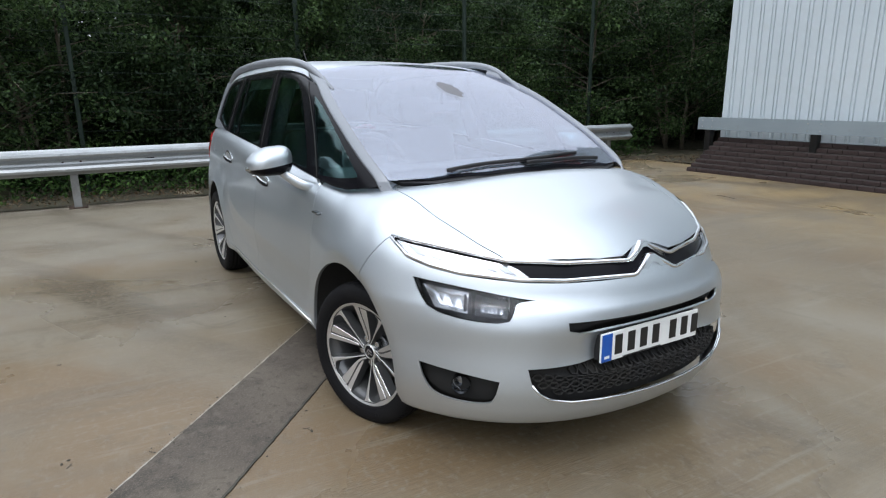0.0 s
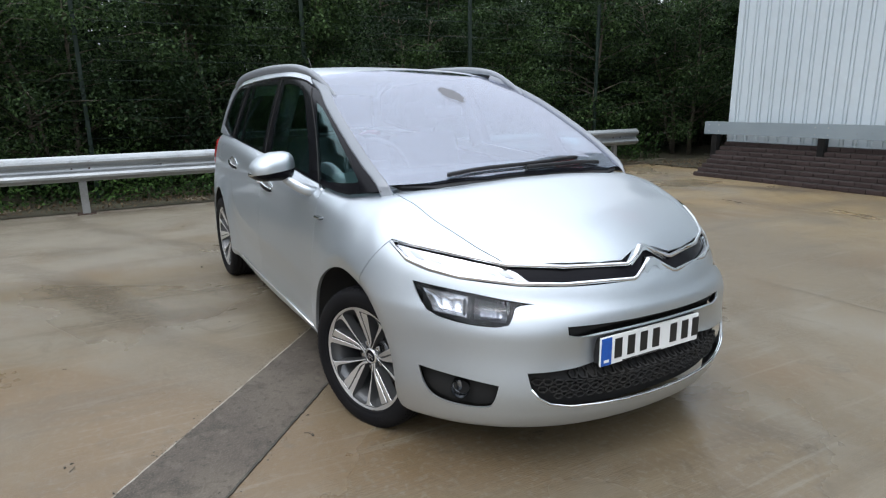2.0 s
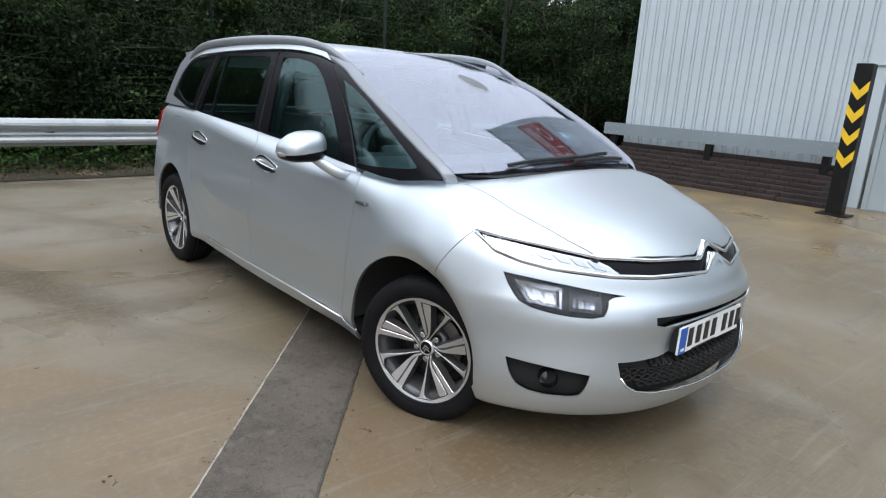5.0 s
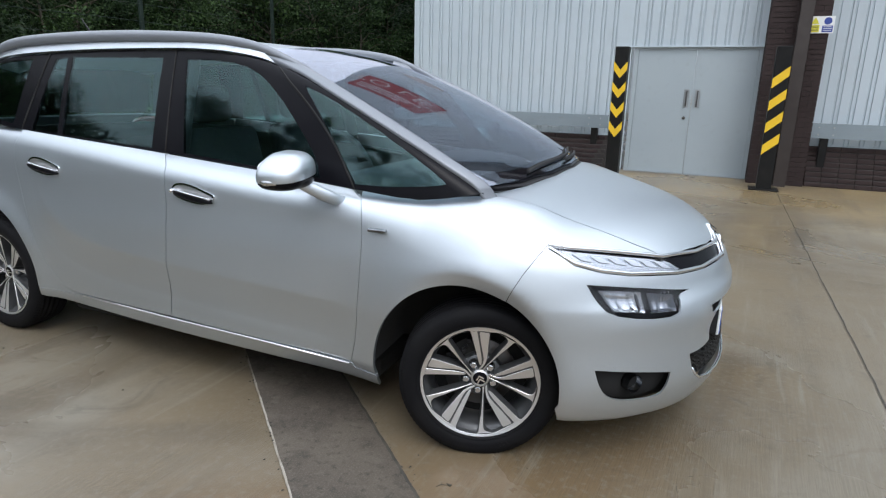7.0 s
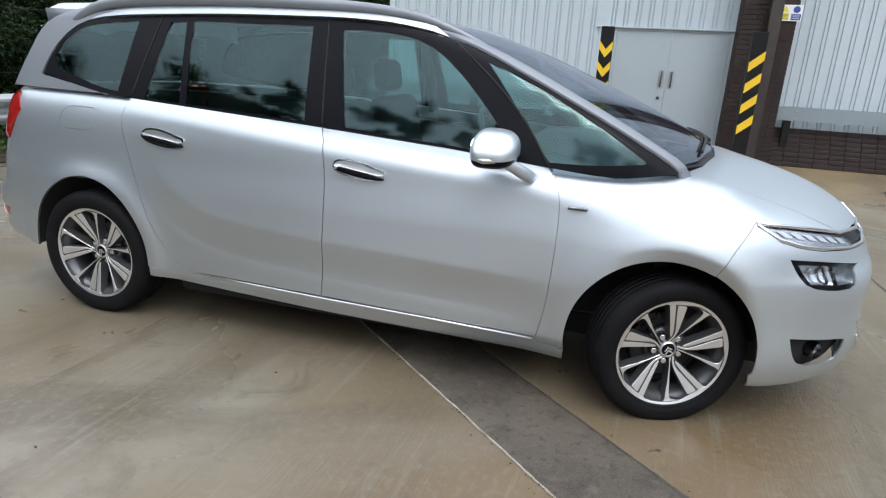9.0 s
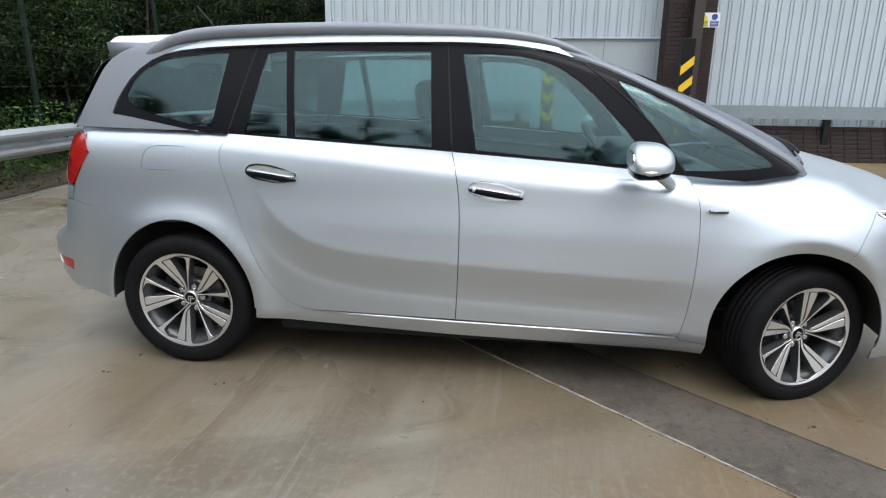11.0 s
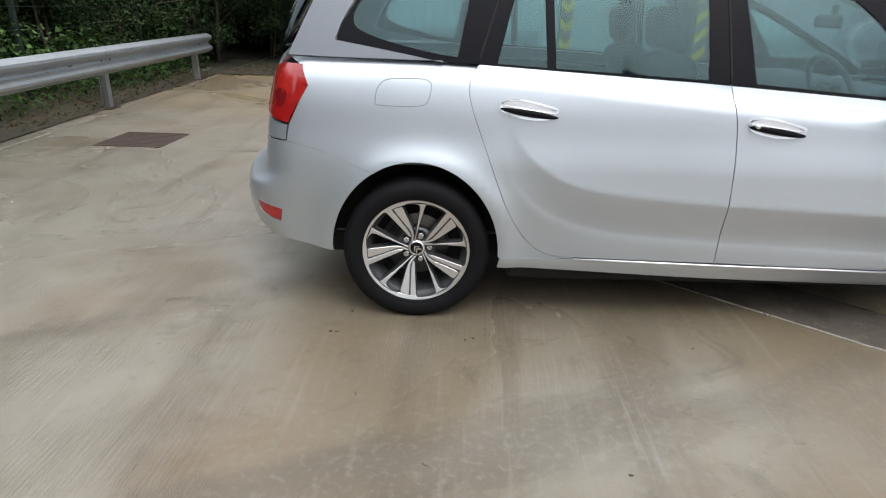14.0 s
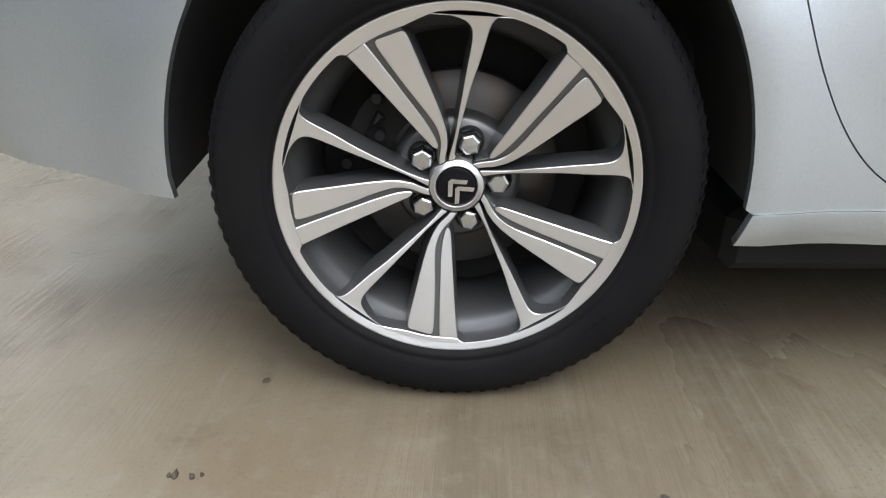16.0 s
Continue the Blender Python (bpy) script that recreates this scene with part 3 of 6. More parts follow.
def flat_cut(outline, step, holes=()):
    """A flat mesh of an outline, cut into a grid, with holes."""
    bm = bmesh.new()
    bm.faces.new([bm.verts.new((a, b, 0)) for a, b in outline])
    lo, hi = np.min(outline, 0), np.max(outline, 0)
    for axis in (0, 1):
        n = max(1, int((hi[axis] - lo[axis]) / step[axis]))
        no = Vector((1, 0, 0)) if axis == 0 else Vector((0, 1, 0))
        for k in range(1, n):
            bmesh.ops.bisect_plane(bm, geom=bm.verts[:] + bm.edges[:] + bm.faces[:], dist=1e-6, plane_co=no * (lo[axis] + (hi[axis] - lo[axis]) * k / n), plane_no=no)
    for hole in holes:
        h = np.asarray(hole)
        hlo, hhi = h.min(0) - 1e-4, h.max(0) + 1e-4
        for p, q in zip(h, np.roll(h, -1, 0)):
            near = [f for f in bm.faces if all(max(v.co[i] for v in f.verts) > hlo[i] and min(v.co[i] for v in f.verts) < hhi[i] for i in (0, 1))]
            geom = near + list({e for f in near for e in f.edges}) + list({v for f in near for v in f.verts})
            d = q - p
            if np.hypot(*d) > 1e-6:
                bmesh.ops.bisect_plane(bm, geom=geom, dist=1e-6, plane_co=(*p, 0), plane_no=Vector((-d[1], d[0], 0)).normalized())
        mids = np.array([f.calc_center_median()[:2] for f in bm.faces])
        bmesh.ops.delete(bm, geom=[f for f, k in zip(list(bm.faces), inside(h, mids)) if k], context="FACES")
    bm.normal_update()
    for f in bm.faces:
        if f.normal.z < 0:
            f.normal_flip()
    bm.verts.index_update()
    verts = np.array([v.co[:2] for v in bm.verts])
    faces = [[v.index for v in f.verts] for f in bm.faces]
    rim = [(l.vert.index, l.link_loop_next.vert.index) for e in bm.edges if len(e.link_faces) == 1 for l in e.link_loops]
    bm.free()
    return verts, faces, rim


def panel(outline, how, off=0.0, thick=0.014, gap=0.0018, holes=(), f=None, step=None, soft=0.0016, hole_gap=0.0, nf=None):
    """A sheet of the car's skin inside an outline: its outer face, a turned-in edge and an inner face."""
    f = f or form
    poly = inset(outline, gap)
    step = step or ((0.035, 0.03) if how in ("side", "top") else (0.03, 0.025))
    ab, faces, rim = flat_cut(poly, step, [inset(h, -hole_gap) for h in holes])
    make, far = PROJ[how]
    start, way = make(ab[:, 0], ab[:, 1])
    p, _ = meet(np.stack(start, 1), np.stack(way, 1), far, f)
    n = slope(p, f)
    edge = np.zeros(len(p))
    lay = slope(p, nf) if nf else n
    edge[[i for pair in rim for i in pair]] = 1
    outer = p + n * (off - soft * edge)[:, None]
    inner = p + n * (off - thick)
    k = len(p)
    score = sum(float(np.dot(np.cross(outer[g[1]] - outer[g[0]], outer[g[2]] - outer[g[1]]), n[g[0]])) for g in faces[:: max(1, len(faces) // 40)])
    if score < 0:
        faces, rim = [g[::-1] for g in faces], [(b, a) for a, b in rim]
    verts = np.concatenate([outer, inner, outer, inner])
    out = [tuple(g) for g in faces] + [tuple(k + i for i in g[::-1]) for g in faces] + [(2 * k + b, 2 * k + a, 3 * k + a, 3 * k + b) for a, b in rim]
    lie = [tuple(v) for v in lay] + [tuple(-v) for v in lay] + [(0.0, 0.0, 0.0)] * (2 * k)
    return [tuple(v) for v in verts], out, lie


def arc(cx, cz, rx, rz, a0, a1, n=44):
    return [(cx + rx * math.cos(radians(a0 + (a1 - a0) * i / n)), cz + rz * math.sin(radians(a0 + (a1 - a0) * i / n))) for i in range(n + 1)]


# ---- the car ----
car = thing("people_carrier", "silver seven-seat people carrier, rain-spotted, front wheels turned, parked on stained concrete", "car", (0, MID, 0))


def both(name, shape, mat, label="", parent=None, smooth=True):
    """A part on the car's right side and its twin on the left."""
    a = piece(name, shape, mat, parent or car, label, smooth)
    b = piece(name, mirrored(shape), mat, parent or car, label, smooth)
    return a, b


ARCH_R = arc(-0.005, 0.325, 0.367, 0.407, -10, 190)
ARCH_F = arc(2.795, 0.32, 0.368, 0.374, -12, 190)
GAP_B = rounded([(1.286, 1.072), (1.286, 1.072), (1.312, 0.97), (1.330, 0.84), (1.333, 0.63), (1.327, 0.45), (1.321, 0.311), (1.321, 0.311)], 2, False)
GAP_R = rounded([(0.248, 1.126), (0.215, 1.075), (0.206, 1.00), (0.298, 0.765), (0.385, 0.540), (0.455, 0.425), (0.525, 0.352), (0.60, 0.322), (0.70, 0.3195)], 3, False)
GAP_F = rounded([(2.287, 0.992), (2.335, 0.935), (2.357, 0.83), (2.353, 0.60), (2.338, 0.40), (2.313, 0.290)], 3, False)
BELT = [(0.248, 1.126), (0.776, 1.098), (1.286, 1.072), (1.895, 1.03), (2.287, 0.992)]
DLO = rounded([(-0.345, 1.206), (-0.345, 1.206), (-0.318, 1.28), (-0.25, 1.385), (-0.13, 1.468), (0.02, 1.492), (0.36, 1.512), (0.8, 1.525), (1.25, 1.528), (1.5, 1.519), (1.7, 1.495), (1.85, 1.457), (1.97, 1.435),
               (2.25, 1.30), (2.50, 1.178), (2.72, 1.06), (2.795, 1.008), (2.795, 1.008), (2.70, 0.99), (2.548, 0.967), (2.275, 0.993), (1.895, 1.032), (1.286, 1.074), (0.776, 1.10), (0.239, 1.127), (0.10, 1.129)], 1)
PANES = [
    rounded([(-0.290, 1.272), (-0.245, 1.370), (-0.13, 1.450), (0.0, 1.470), (0.225, 1.486), (0.225, 1.486), (0.160, 1.152), (0.160, 1.152), (0.06, 1.162), (-0.20, 1.221)], 2),
    rounded([(0.325, 1.13), (0.325, 1.13), (0.412, 1.485), (0.412, 1.485), (0.503, 1.494), (0.503, 1.494), (0.530, 1.12), (0.530, 1.12)], 2),
    rounded([(0.566, 1.118), (0.566, 1.118), (0.540, 1.496), (0.540, 1.496), (1.172, 1.496), (1.172, 1.496), (1.196, 1.088), (1.196, 1.088)], 2),
    rounded([(1.392, 1.078), (1.392, 1.078), (1.318, 1.486), (1.318, 1.486), (1.45, 1.488), (1.60, 1.475), (1.73, 1.44), (1.86, 1.35), (2.007, 1.205), (2.10, 1.095), (2.125, 1.025), (2.125, 1.025)], 2),
    rounded([(1.985, 1.385), (1.985, 1.385), (2.14, 1.332), (2.44, 1.18), (2.66, 1.045), (2.655, 1.03), (2.45, 1.012), (2.286, 1.012), (2.286, 1.012), (2.222, 1.09), (2.10, 1.25)], 2),
]

# doors, wings and quarter panels
rear_door = rounded(BELT[:3], 1, False) + GAP_B[1:] + [(1.0, 0.316)] + GAP_R[::-1][:-1]
front_door = BELT[2:] + GAP_F[1:] + [(1.8, 0.300)] + GAP_B[::-1][:-1]
for name, poly, key_end in (("rear_door", rear_door, 0.338), ("front_door", front_door, 1.362)):
    doors = both(name, panel(poly, "side", step=(0.008 if key_end < 1 else 0.016, 0.009), soft=0.0003, nf=low_form), PAINT)
    x0, x1 = key_end, key_end + 0.25
    z0, tilt = (0.960, -0.066) if x0 < 1 else (0.914, -0.10)
    cup = rounded([(x0, z0 + 0.005), (x0 + 0.02, z0 + 0.033), (x0 + 0.10, z0 + 0.036), (x1 - 0.02, z0 + 0.013 + tilt * 0.12), (x1, z0 - 0.006), (x1 - 0.03, z0 - 0.042), (x0 + 0.14, z0 - 0.048), (x0 + 0.02, z0 - 0.025)], 2)
    for side, d in ((1, doors[0]), (-1, doors[1])):
        ring = panel(cup, "side", off=0.006, thick=0.012, gap=-0.002, holes=[inset(cup, 0.0065)], step=(0.03, 0.02))
        bowl = panel(cup, "side", off=0.0015, thick=0.006, gap=0.004, step=(0.03, 0.02))
        # chrome bar: the dark it mirrors is put into a black face colour
        bar = sweep([(x0 + 0.006 + 0.238 * s, float(meet([(x0 + 0.12, -1.3, z0)], [(0, 1, 0)], 1.3)[0][0, 1]) - 0.009 - 0.016 * math.sin(math.pi * s) ** 0.5, z0 - 0.001 - 0.033 * s) for s in np.linspace(0, 1, 13)], rounded([(-0.007, -0.0125), (0.007, -0.0125), (0.007, 0.0125), (-0.007, 0.0125)], 1), scale=[0.25 + 0.75 * math.sin(math.pi * s) ** 0.5 for s in np.linspace(0, 1, 13)])
        edge = [(x, y - 0.001, z + 0.0125) for x, y, z in bar[0]], bar[1]
        edge = [(x, y, z0 + 0.017 - 0.035 * (x - x0) / 0.25 + (z - z0 - 0.017 + 0.035 * (x - x0) / 0.25) * 0.22) for x, y, z in edge[0]], edge[1]
        for nm, sh, mt, lb in (("handle_surround", ring, CHROME, "bright chrome handle surround"), ("handle_recess", bowl, ALLOY, "bright handle recess"), ("handle", bar, TRIM, "pull handle, chrome's dark reflection put in as gloss black"), ("handle_edge", edge, CHROME, "chrome upper edge of the handle")):
            piece(nm, sh if side == 1 else mirrored(sh), mt, d, lb, True)
    if x0 > 1:
        barrel = lathe([(0.0001, -0.045), (0.007, -0.045), (0.009, -0.042), (0.009, 0)], 14)
        piece("door_lock", moved(barrel, Matrix.Translation((x0 + 0.03, -0.862, z0 + 0.004))), CHROME, doors[0], "round chrome lock", True)

# the bonnet's side gap, seen from above and, on the wing, from the side
gap_y = curve((2.78, -0.655), (2.86, -0.662), (3.02, -0.648), (3.172, -0.623), (3.32, -0.583), (3.44, -0.522))
SHUT_TOP = [(float(x), float(gap_y(x))) for x in np.linspace(2.80, 3.44, 40)]
SHUT = [(float(q[0]), float(q[2])) for q in meet([(x, y, 2.0) for x, y in SHUT_TOP], [(0, 0, -1)], 1.6, low_form, 600)[0]]
wing = GAP_F + [(2.325, 0.268), (2.432, 0.262)] + [p for p in ARCH_F[::-1] if p[0] < 2.955 and p[1] > 0.262] + [(2.957, 0.657), (3.012, 0.765), (3.074, 0.864)] + [(3.169, 0.855), (3.30, 0.834), *SHUT[::-1], (2.74, 1.004), (2.66, 0.984), (2.548, 0.965), (2.40, 0.978)]
wings = both("front_wing", panel(wing, "side", f=low_form, gap=0.0003, step=(0.014, 0.010), soft=0.0004), PAINT)
badge = box((2.385, -0.884, 0.846), (2.462, -0.85, 0.858), 0.003)
both("wing_badge", badge, REFLECTOR, "small chrome badge", smooth=False)
quarter = [(0.09, 1.127)] + GAP_R[:] + [(0.60, 0.3105), (0.50, 0.3115), (0.371, 0.313)] + [p for p in ARCH_R if p[1] > 0.315 and p[0] > -0.172] + [(-0.180, 0.681), (-0.22, 0.690), (-0.3, 0.718), (-0.42, 0.764), (-0.56, 0.795), (-0.545, 0.868), (-0.462, 1.03), (-0.505, 1.112), (-0.555, 1.134), (-0.2, 1.132)]
flap = rounded([(-0.18, 0.965), (-0.172, 1.03), (-0.13, 1.064), (-0.04, 1.066), (0.06, 1.064), (0.052, 0.995), (0.03, 0.955), (-0.08, 0.953), (-0.175, 0.955)], 2)
qp = piece("quarter_panel", panel(quarter, "side", f=low_form, gap=0.0002, soft=0.0004, holes=[flap]), PAINT, car, smooth=True)
piece("fuel_flap", panel(flap, "side", gap=0.0018, f=low_form), PAINT, qp, smooth=True)
piece("quarter_panel", mirrored(panel(quarter, "side", f=low_form)), PAINT, car, smooth=True)
sill = [(0.371, 0.3126), (0.50, 0.3111), (0.60, 0.3101), (0.70, 0.316), (1.321, 0.307), (2.313, 0.286), (2.325, 0.265), (2.432, 0.258), (2.43, 0.200), (1.3, 0.228), (0.362, 0.264)]
both("sill", panel(sill, "side", off=0.003, gap=0.0003, soft=0.001), PAINT)
both("sill_trim", sweep([(x, float(meet([(x, -1.3, z)], [(0, 1, 0)], 1.3)[0][0, 1]) - 0.004, z) for x, z in ((0.7, 0.313), (1.0, 0.309), (1.321, 0.303), (1.8, 0.293), (2.3, 0.281))], circle(0.004, 8, 0.005)), ALLOY, "thin bright strip")

# windows, pillars and roof
surround = both("window_surround", panel(DLO, "side", off=-0.001, thick=0.016, gap=0.001, holes=PANES), TRIM)
for nm, pane in zip(("quarter_window", "rear_vent_window", "rear_door_window", "front_door_window", "front_quarter_window"), PANES):
    for side in (0, 1):
        sh = panel(pane, "side", off=-0.004, thick=0.004, gap=-0.003, step=(0.06, 0.06), soft=0)
        ob = piece(nm, sh if side == 0 else mirrored(sh), GLASS, car, "tinted side glass", True)
        ob.visible_shadow = False
for x0, z0, x1, z1 in ((1.286, 1.074, 1.247, 1.526), (0.246, 1.128, 0.363, 1.51), (2.287, 0.994, 1.84, 1.452)):
    pts = [(x0 + (x1 - x0) * s + (0.05 * math.sin(math.pi * s) if x0 > 2 else 0), z0 + (z1 - z0) * s) for s in np.linspace(0, 1, 10)]
    both("door_seal", sweep([tuple(meet([(x, -1.3, z)], [(0, 1, 0)], 1.3)[0][0] + (0, -0.0005, 0)) for x, z in pts], circle(0.0045, 6, 0.003), up=(0, 1, 0)), UNDER)
RAIL = [(2.02, 1.405), (1.92, 1.456), (1.80, 1.506), (1.68, 1.546), (1.5, 1.573), (1.26, 1.587), (0.75, 1.597), (0.2, 1.582), (-0.02, 1.556), (-0.15, 1.500), (-0.24, 1.440)]
rail_pts = rounded(RAIL, 2, False)
rail_path = [(x, -0.632 + 0.06 * max(0, x - 1.62) - 0.02 * max(0, 0.1 - x), z) for x, z in rail_pts]
both("roof_rail", sweep(rail_path, rounded([(-0.026, -0.028), (0.026, -0.028), (0.030, 0.008), (0.012, 0.027), (-0.012, 0.027), (-0.030, 0.008)], 2), scale=[0.36 + 0.64 * min(1, i / 24) if i < 24 else 0.5 + 0.5 * min(1, (len(rail_path) - 1 - i) / 6) for i in range(len(rail_path))]), RAILGREY, "satin grey roof rail")
OUT = [(1.66, 1.518), (1.76, 1.490), (1.87, 1.455), (1.97, 1.418), (2.10, 1.359), (2.25, 1.290), (2.50, 1.169), (2.68, 1.073), (2.745, 1.036), (2.775, 1.016)]
p_out = meet([(x, -1.3, z) for x, z in rounded(OUT, 2, False)], [(0, 1, 0)], 1.3, high_form)[0]
p_in = meet([(q[0] + 0.04, max(q[1] + 0.044, -0.606 - 0.045 * max(0, q[0] - 1.7) - 0.06 * max(0, q[0] - 2.55)) if q[0] < 1.9 else q[1] + 0.044, 2.0) for q in p_out], [(0, 0, -1)], 1.6, high_form)[0]
pv, pf, NS = [], [], 11
grow = np.minimum(1, 0.55 + np.arange(len(p_out)) / 12)[:, None]
p_out = p_in + (p_out - p_in) * grow
for i, (a, c) in enumerate(zip(p_out, p_in)):
    proud = min(1, 0.25 + 0.12 * (len(p_out) - 1 - i))
    n = slope([(a + c) / 2], high_form)[0] + np.array([0, -0.4, 0.5])
    n /= np.linalg.norm(n)
    pv += [tuple(a - n * 0.012)] + [tuple(a + (c - a) * s + n * (0.008 + 0.011 * s + 0.004 * math.sin(math.pi * s) ** 0.5) * proud) for s in np.linspace(0, 1, NS - 2)] + [tuple(c - n * 0.006)]
pv += [(x + 0.045, y + 0.010, z - 0.060) for x, y, z in pv[-NS:]]
for i in range(len(p_out)):
    pf += [(i * NS + k, i * NS + k + 1, (i + 1) * NS + k + 1, (i + 1) * NS + k) for k in range(NS - 1)]
both("windscreen_pillar", (pv, [f[::-1] for f in pf]), RAILGREY, "satin grey windscreen pillar")
pillar = rounded([(0.10, 1.132), (0.10, 1.132), (-0.345, 1.206), (-0.345, 1.206), (-0.318, 1.28), (-0.25, 1.385), (-0.13, 1.468), (0.03, 1.496), (0.10, 1.55), (-0.12, 1.545), (-0.3, 1.50), (-0.40, 1.44), (-0.47, 1.30), (-0.552, 1.138), (-0.552, 1.138)], 1)
both("rear_pillar", panel(pillar, "side", off=0.006), RAILGREY, "satin grey rear pillar")
gut_low = curve((-0.16, 1.462), (-0.13, 1.472), (0.02, 1.496), (0.36, 1.516), (0.8, 1.529), (1.25, 1.532), (1.5, 1.523), (1.7, 1.499), (1.85, 1.461), (1.97, 1.437))
gut_high = curve((-0.16, 1.466), (-0.05, 1.528), (0.2, 1.556), (0.75, 1.569), (1.26, 1.564), (1.7, 1.538), (1.85, 1.492), (1.97, 1.441))
gx = np.linspace(-0.16, 1.80, 60)
g_low = meet([(x, -1.3, gut_low(x)) for x in gx], [(0, 1, 0)], 1.3)[0]
taper = np.clip(np.minimum(gx + 0.16, 1.80 - gx) / 0.3, 0, 1)[:, None]
high = ((gut_high(gx) - gut_low(gx)) * np.minimum(1, 2.5 * taper[:, 0]))[:, None]
g_high = g_low + high * np.array([0, 0.45, 1.0])
g_rim = g_low + np.array([0, -0.017, 0.004]) * taper
g_top = g_high + np.array([0, 0.004, 0.006]) * taper
gv = [tuple(q) for q in np.concatenate([g_low + np.array([0, 0.006, 0]), g_rim, g_top])]
both("roof_gutter", (gv, [(60 * r + i, 60 * r + i + 1, 60 * r + 61 + i, 60 * r + 60 + i) for r in (0, 1) for i in range(59)]), PAINT, "bright body-coloured strip over the windows", smooth=False)
roof = [(-0.46, 0.52), (-0.1, 0.59), (0.5, 0.625), (1.2, 0.625), (1.685, 0.60), (1.645, 0.35), (1.625, 0.0), (1.645, -0.35), (1.685, -0.60), (1.2, -0.625), (0.5, -0.625), (-0.1, -0.59), (-0.46, -0.52)]
piece("roof", panel(roof, "top", off=-0.004, step=(0.06, 0.06)), PAINT, car, smooth=True)
screen = [(1.665, 0.60), (1.9, 0.630), (2.1, 0.655), (2.25, 0.679), (2.45, 0.701), (2.65, 0.704), (2.78, 0.698), (2.87, 0.52), (2.94, 0.27), (2.965, 0.0), (2.94, -0.27), (2.87, -0.52), (2.78, -0.698), (2.65, -0.704), (2.45, -0.701), (2.25, -0.679), (2.1, -0.655), (1.9, -0.630), (1.665, -0.60), (1.625, -0.35), (1.605, 0.0), (1.625, 0.35)]
ws = piece("windscreen", panel(screen, "top", off=0.001, thick=0.005, f=high_form, step=(0.03, 0.03), soft=0), SCREEN, car, "wide tinted windscreen mirroring the sky", True)
ws.visible_shadow = False
piece("windscreen_band", panel([(2.74, 0.655), (2.79, 0.67), (2.88, 0.51), (2.95, 0.27), (2.975, 0.0), (2.95, -0.27), (2.88, -0.51), (2.79, -0.67), (2.74, -0.655), (2.84, -0.42), (2.905, 0.0), (2.84, 0.42)], "top", off=-0.006, thick=0.004, f=high_form, step=(0.05, 0.06)), TRIM, ws, "black band at the foot of the glass", True)
scuttle = [(2.82, 0.63), (2.90, 0.50), (2.965, 0.27), (2.99, 0.0), (2.965, -0.27), (2.90, -0.50), (2.82, -0.63), (2.77, -0.66), (2.75, -0.65), (2.83, -0.42), (2.89, 0.0), (2.83, 0.42), (2.75, 0.65), (2.77, 0.66)]
piece("scuttle", panel(scuttle, "top", off=-0.012, thick=0.02, f=lambda x, y, z: np.minimum(low_form(x, y, z), high_form(x, y, z)), step=(0.05, 0.06)), PLASTIC, car, "black plastic scuttle", True)
shut = SHUT_TOP
tipline = [(3.50, -0.425), (3.549, -0.324), (3.588, -0.22), (3.607, -0.125), (3.602, -0.10), (3.588, -0.05), (3.580, 0.0)]
half = shut + tipline
rear_edge = [(2.885, 0.50), (2.955, 0.27), (2.978, 0.0), (2.955, -0.27), (2.885, -0.50)]
bonnet = half + [(x, -y) for x, y in half[::-1][1:]] + rear_edge
piece("bonnet", panel(bonnet, "top", gap=0.003, f=low_form), PAINT, car, smooth=True)

# black strip added under the bonnet gap in place of its shade
line = meet([(x, y, 2.0) for x, y in SHUT_TOP], [(0, 0, -1)], 1.6, low_form)[0]
both("bonnet_seal", sweep([tuple(q - np.array([0, 0, 0.014])) for q in line], circle(0.010, 8, 0.008)), UNDER)

# front bumper with its openings
LAMP_TOP = nose((3.072, -0.781, 0.864), (3.169, -0.724, 0.853), (3.30, -0.62, 0.833), (3.447, -0.50, 0.805), (3.55, -0.324, 0.797), (3.612, -0.113, 0.790))
LAMP_LOW = nose((3.174, -0.768, 0.797), (3.26, -0.715, 0.770), (3.352, -0.646, 0.752), (3.50, -0.48, 0.735), (3.582, -0.349, 0.732), (3.645, -0.115, 0.732))
CHEV = nose((3.655, -0.10, 0.735), (3.64, -0.045, 0.765), (3.634, 0.0, 0.776), (3.64, 0.045, 0.765), (3.655, 0.10, 0.735))


def dished(quad, deep, flutes, n=(36, 12)):
    """A concave fluted reflector behind the skin, inside four (angle, height) corners."""
    c = np.array(quad)
    u, v = (g.ravel() for g in np.meshgrid(np.linspace(0, 1, n[0]), np.linspace(0, 1, n[1])))
    ab = (c[0] * (1 - u)[:, None] + c[1] * u[:, None]) * (1 - v)[:, None] + (c[3] * (1 - u)[:, None] + c[2] * u[:, None]) * v[:, None]
    start, way = PROJ["nose"][0](ab[:, 0], ab[:, 1])
    p, _ = meet(np.stack(start, 1), np.stack(way, 1), 1.75, low_form)
    off = -0.010 - deep * (1 - (2 * u - 1) ** 4) * (1 - (2 * v - 1) ** 4) + 0.0022 * np.cos(2 * np.pi * flutes * u)
    p = p + slope(p, low_form) * off[:, None]
    faces = [(j * n[0] + i, j * n[0] + i + 1, (j + 1) * n[0] + i + 1, (j + 1) * n[0] + i) for j in range(n[1] - 1) for i in range(n[0] - 1)]
    return [tuple(q) for q in p], faces


def flip(poly):
    return [(-a, b) for a, b in poly[::-1]]


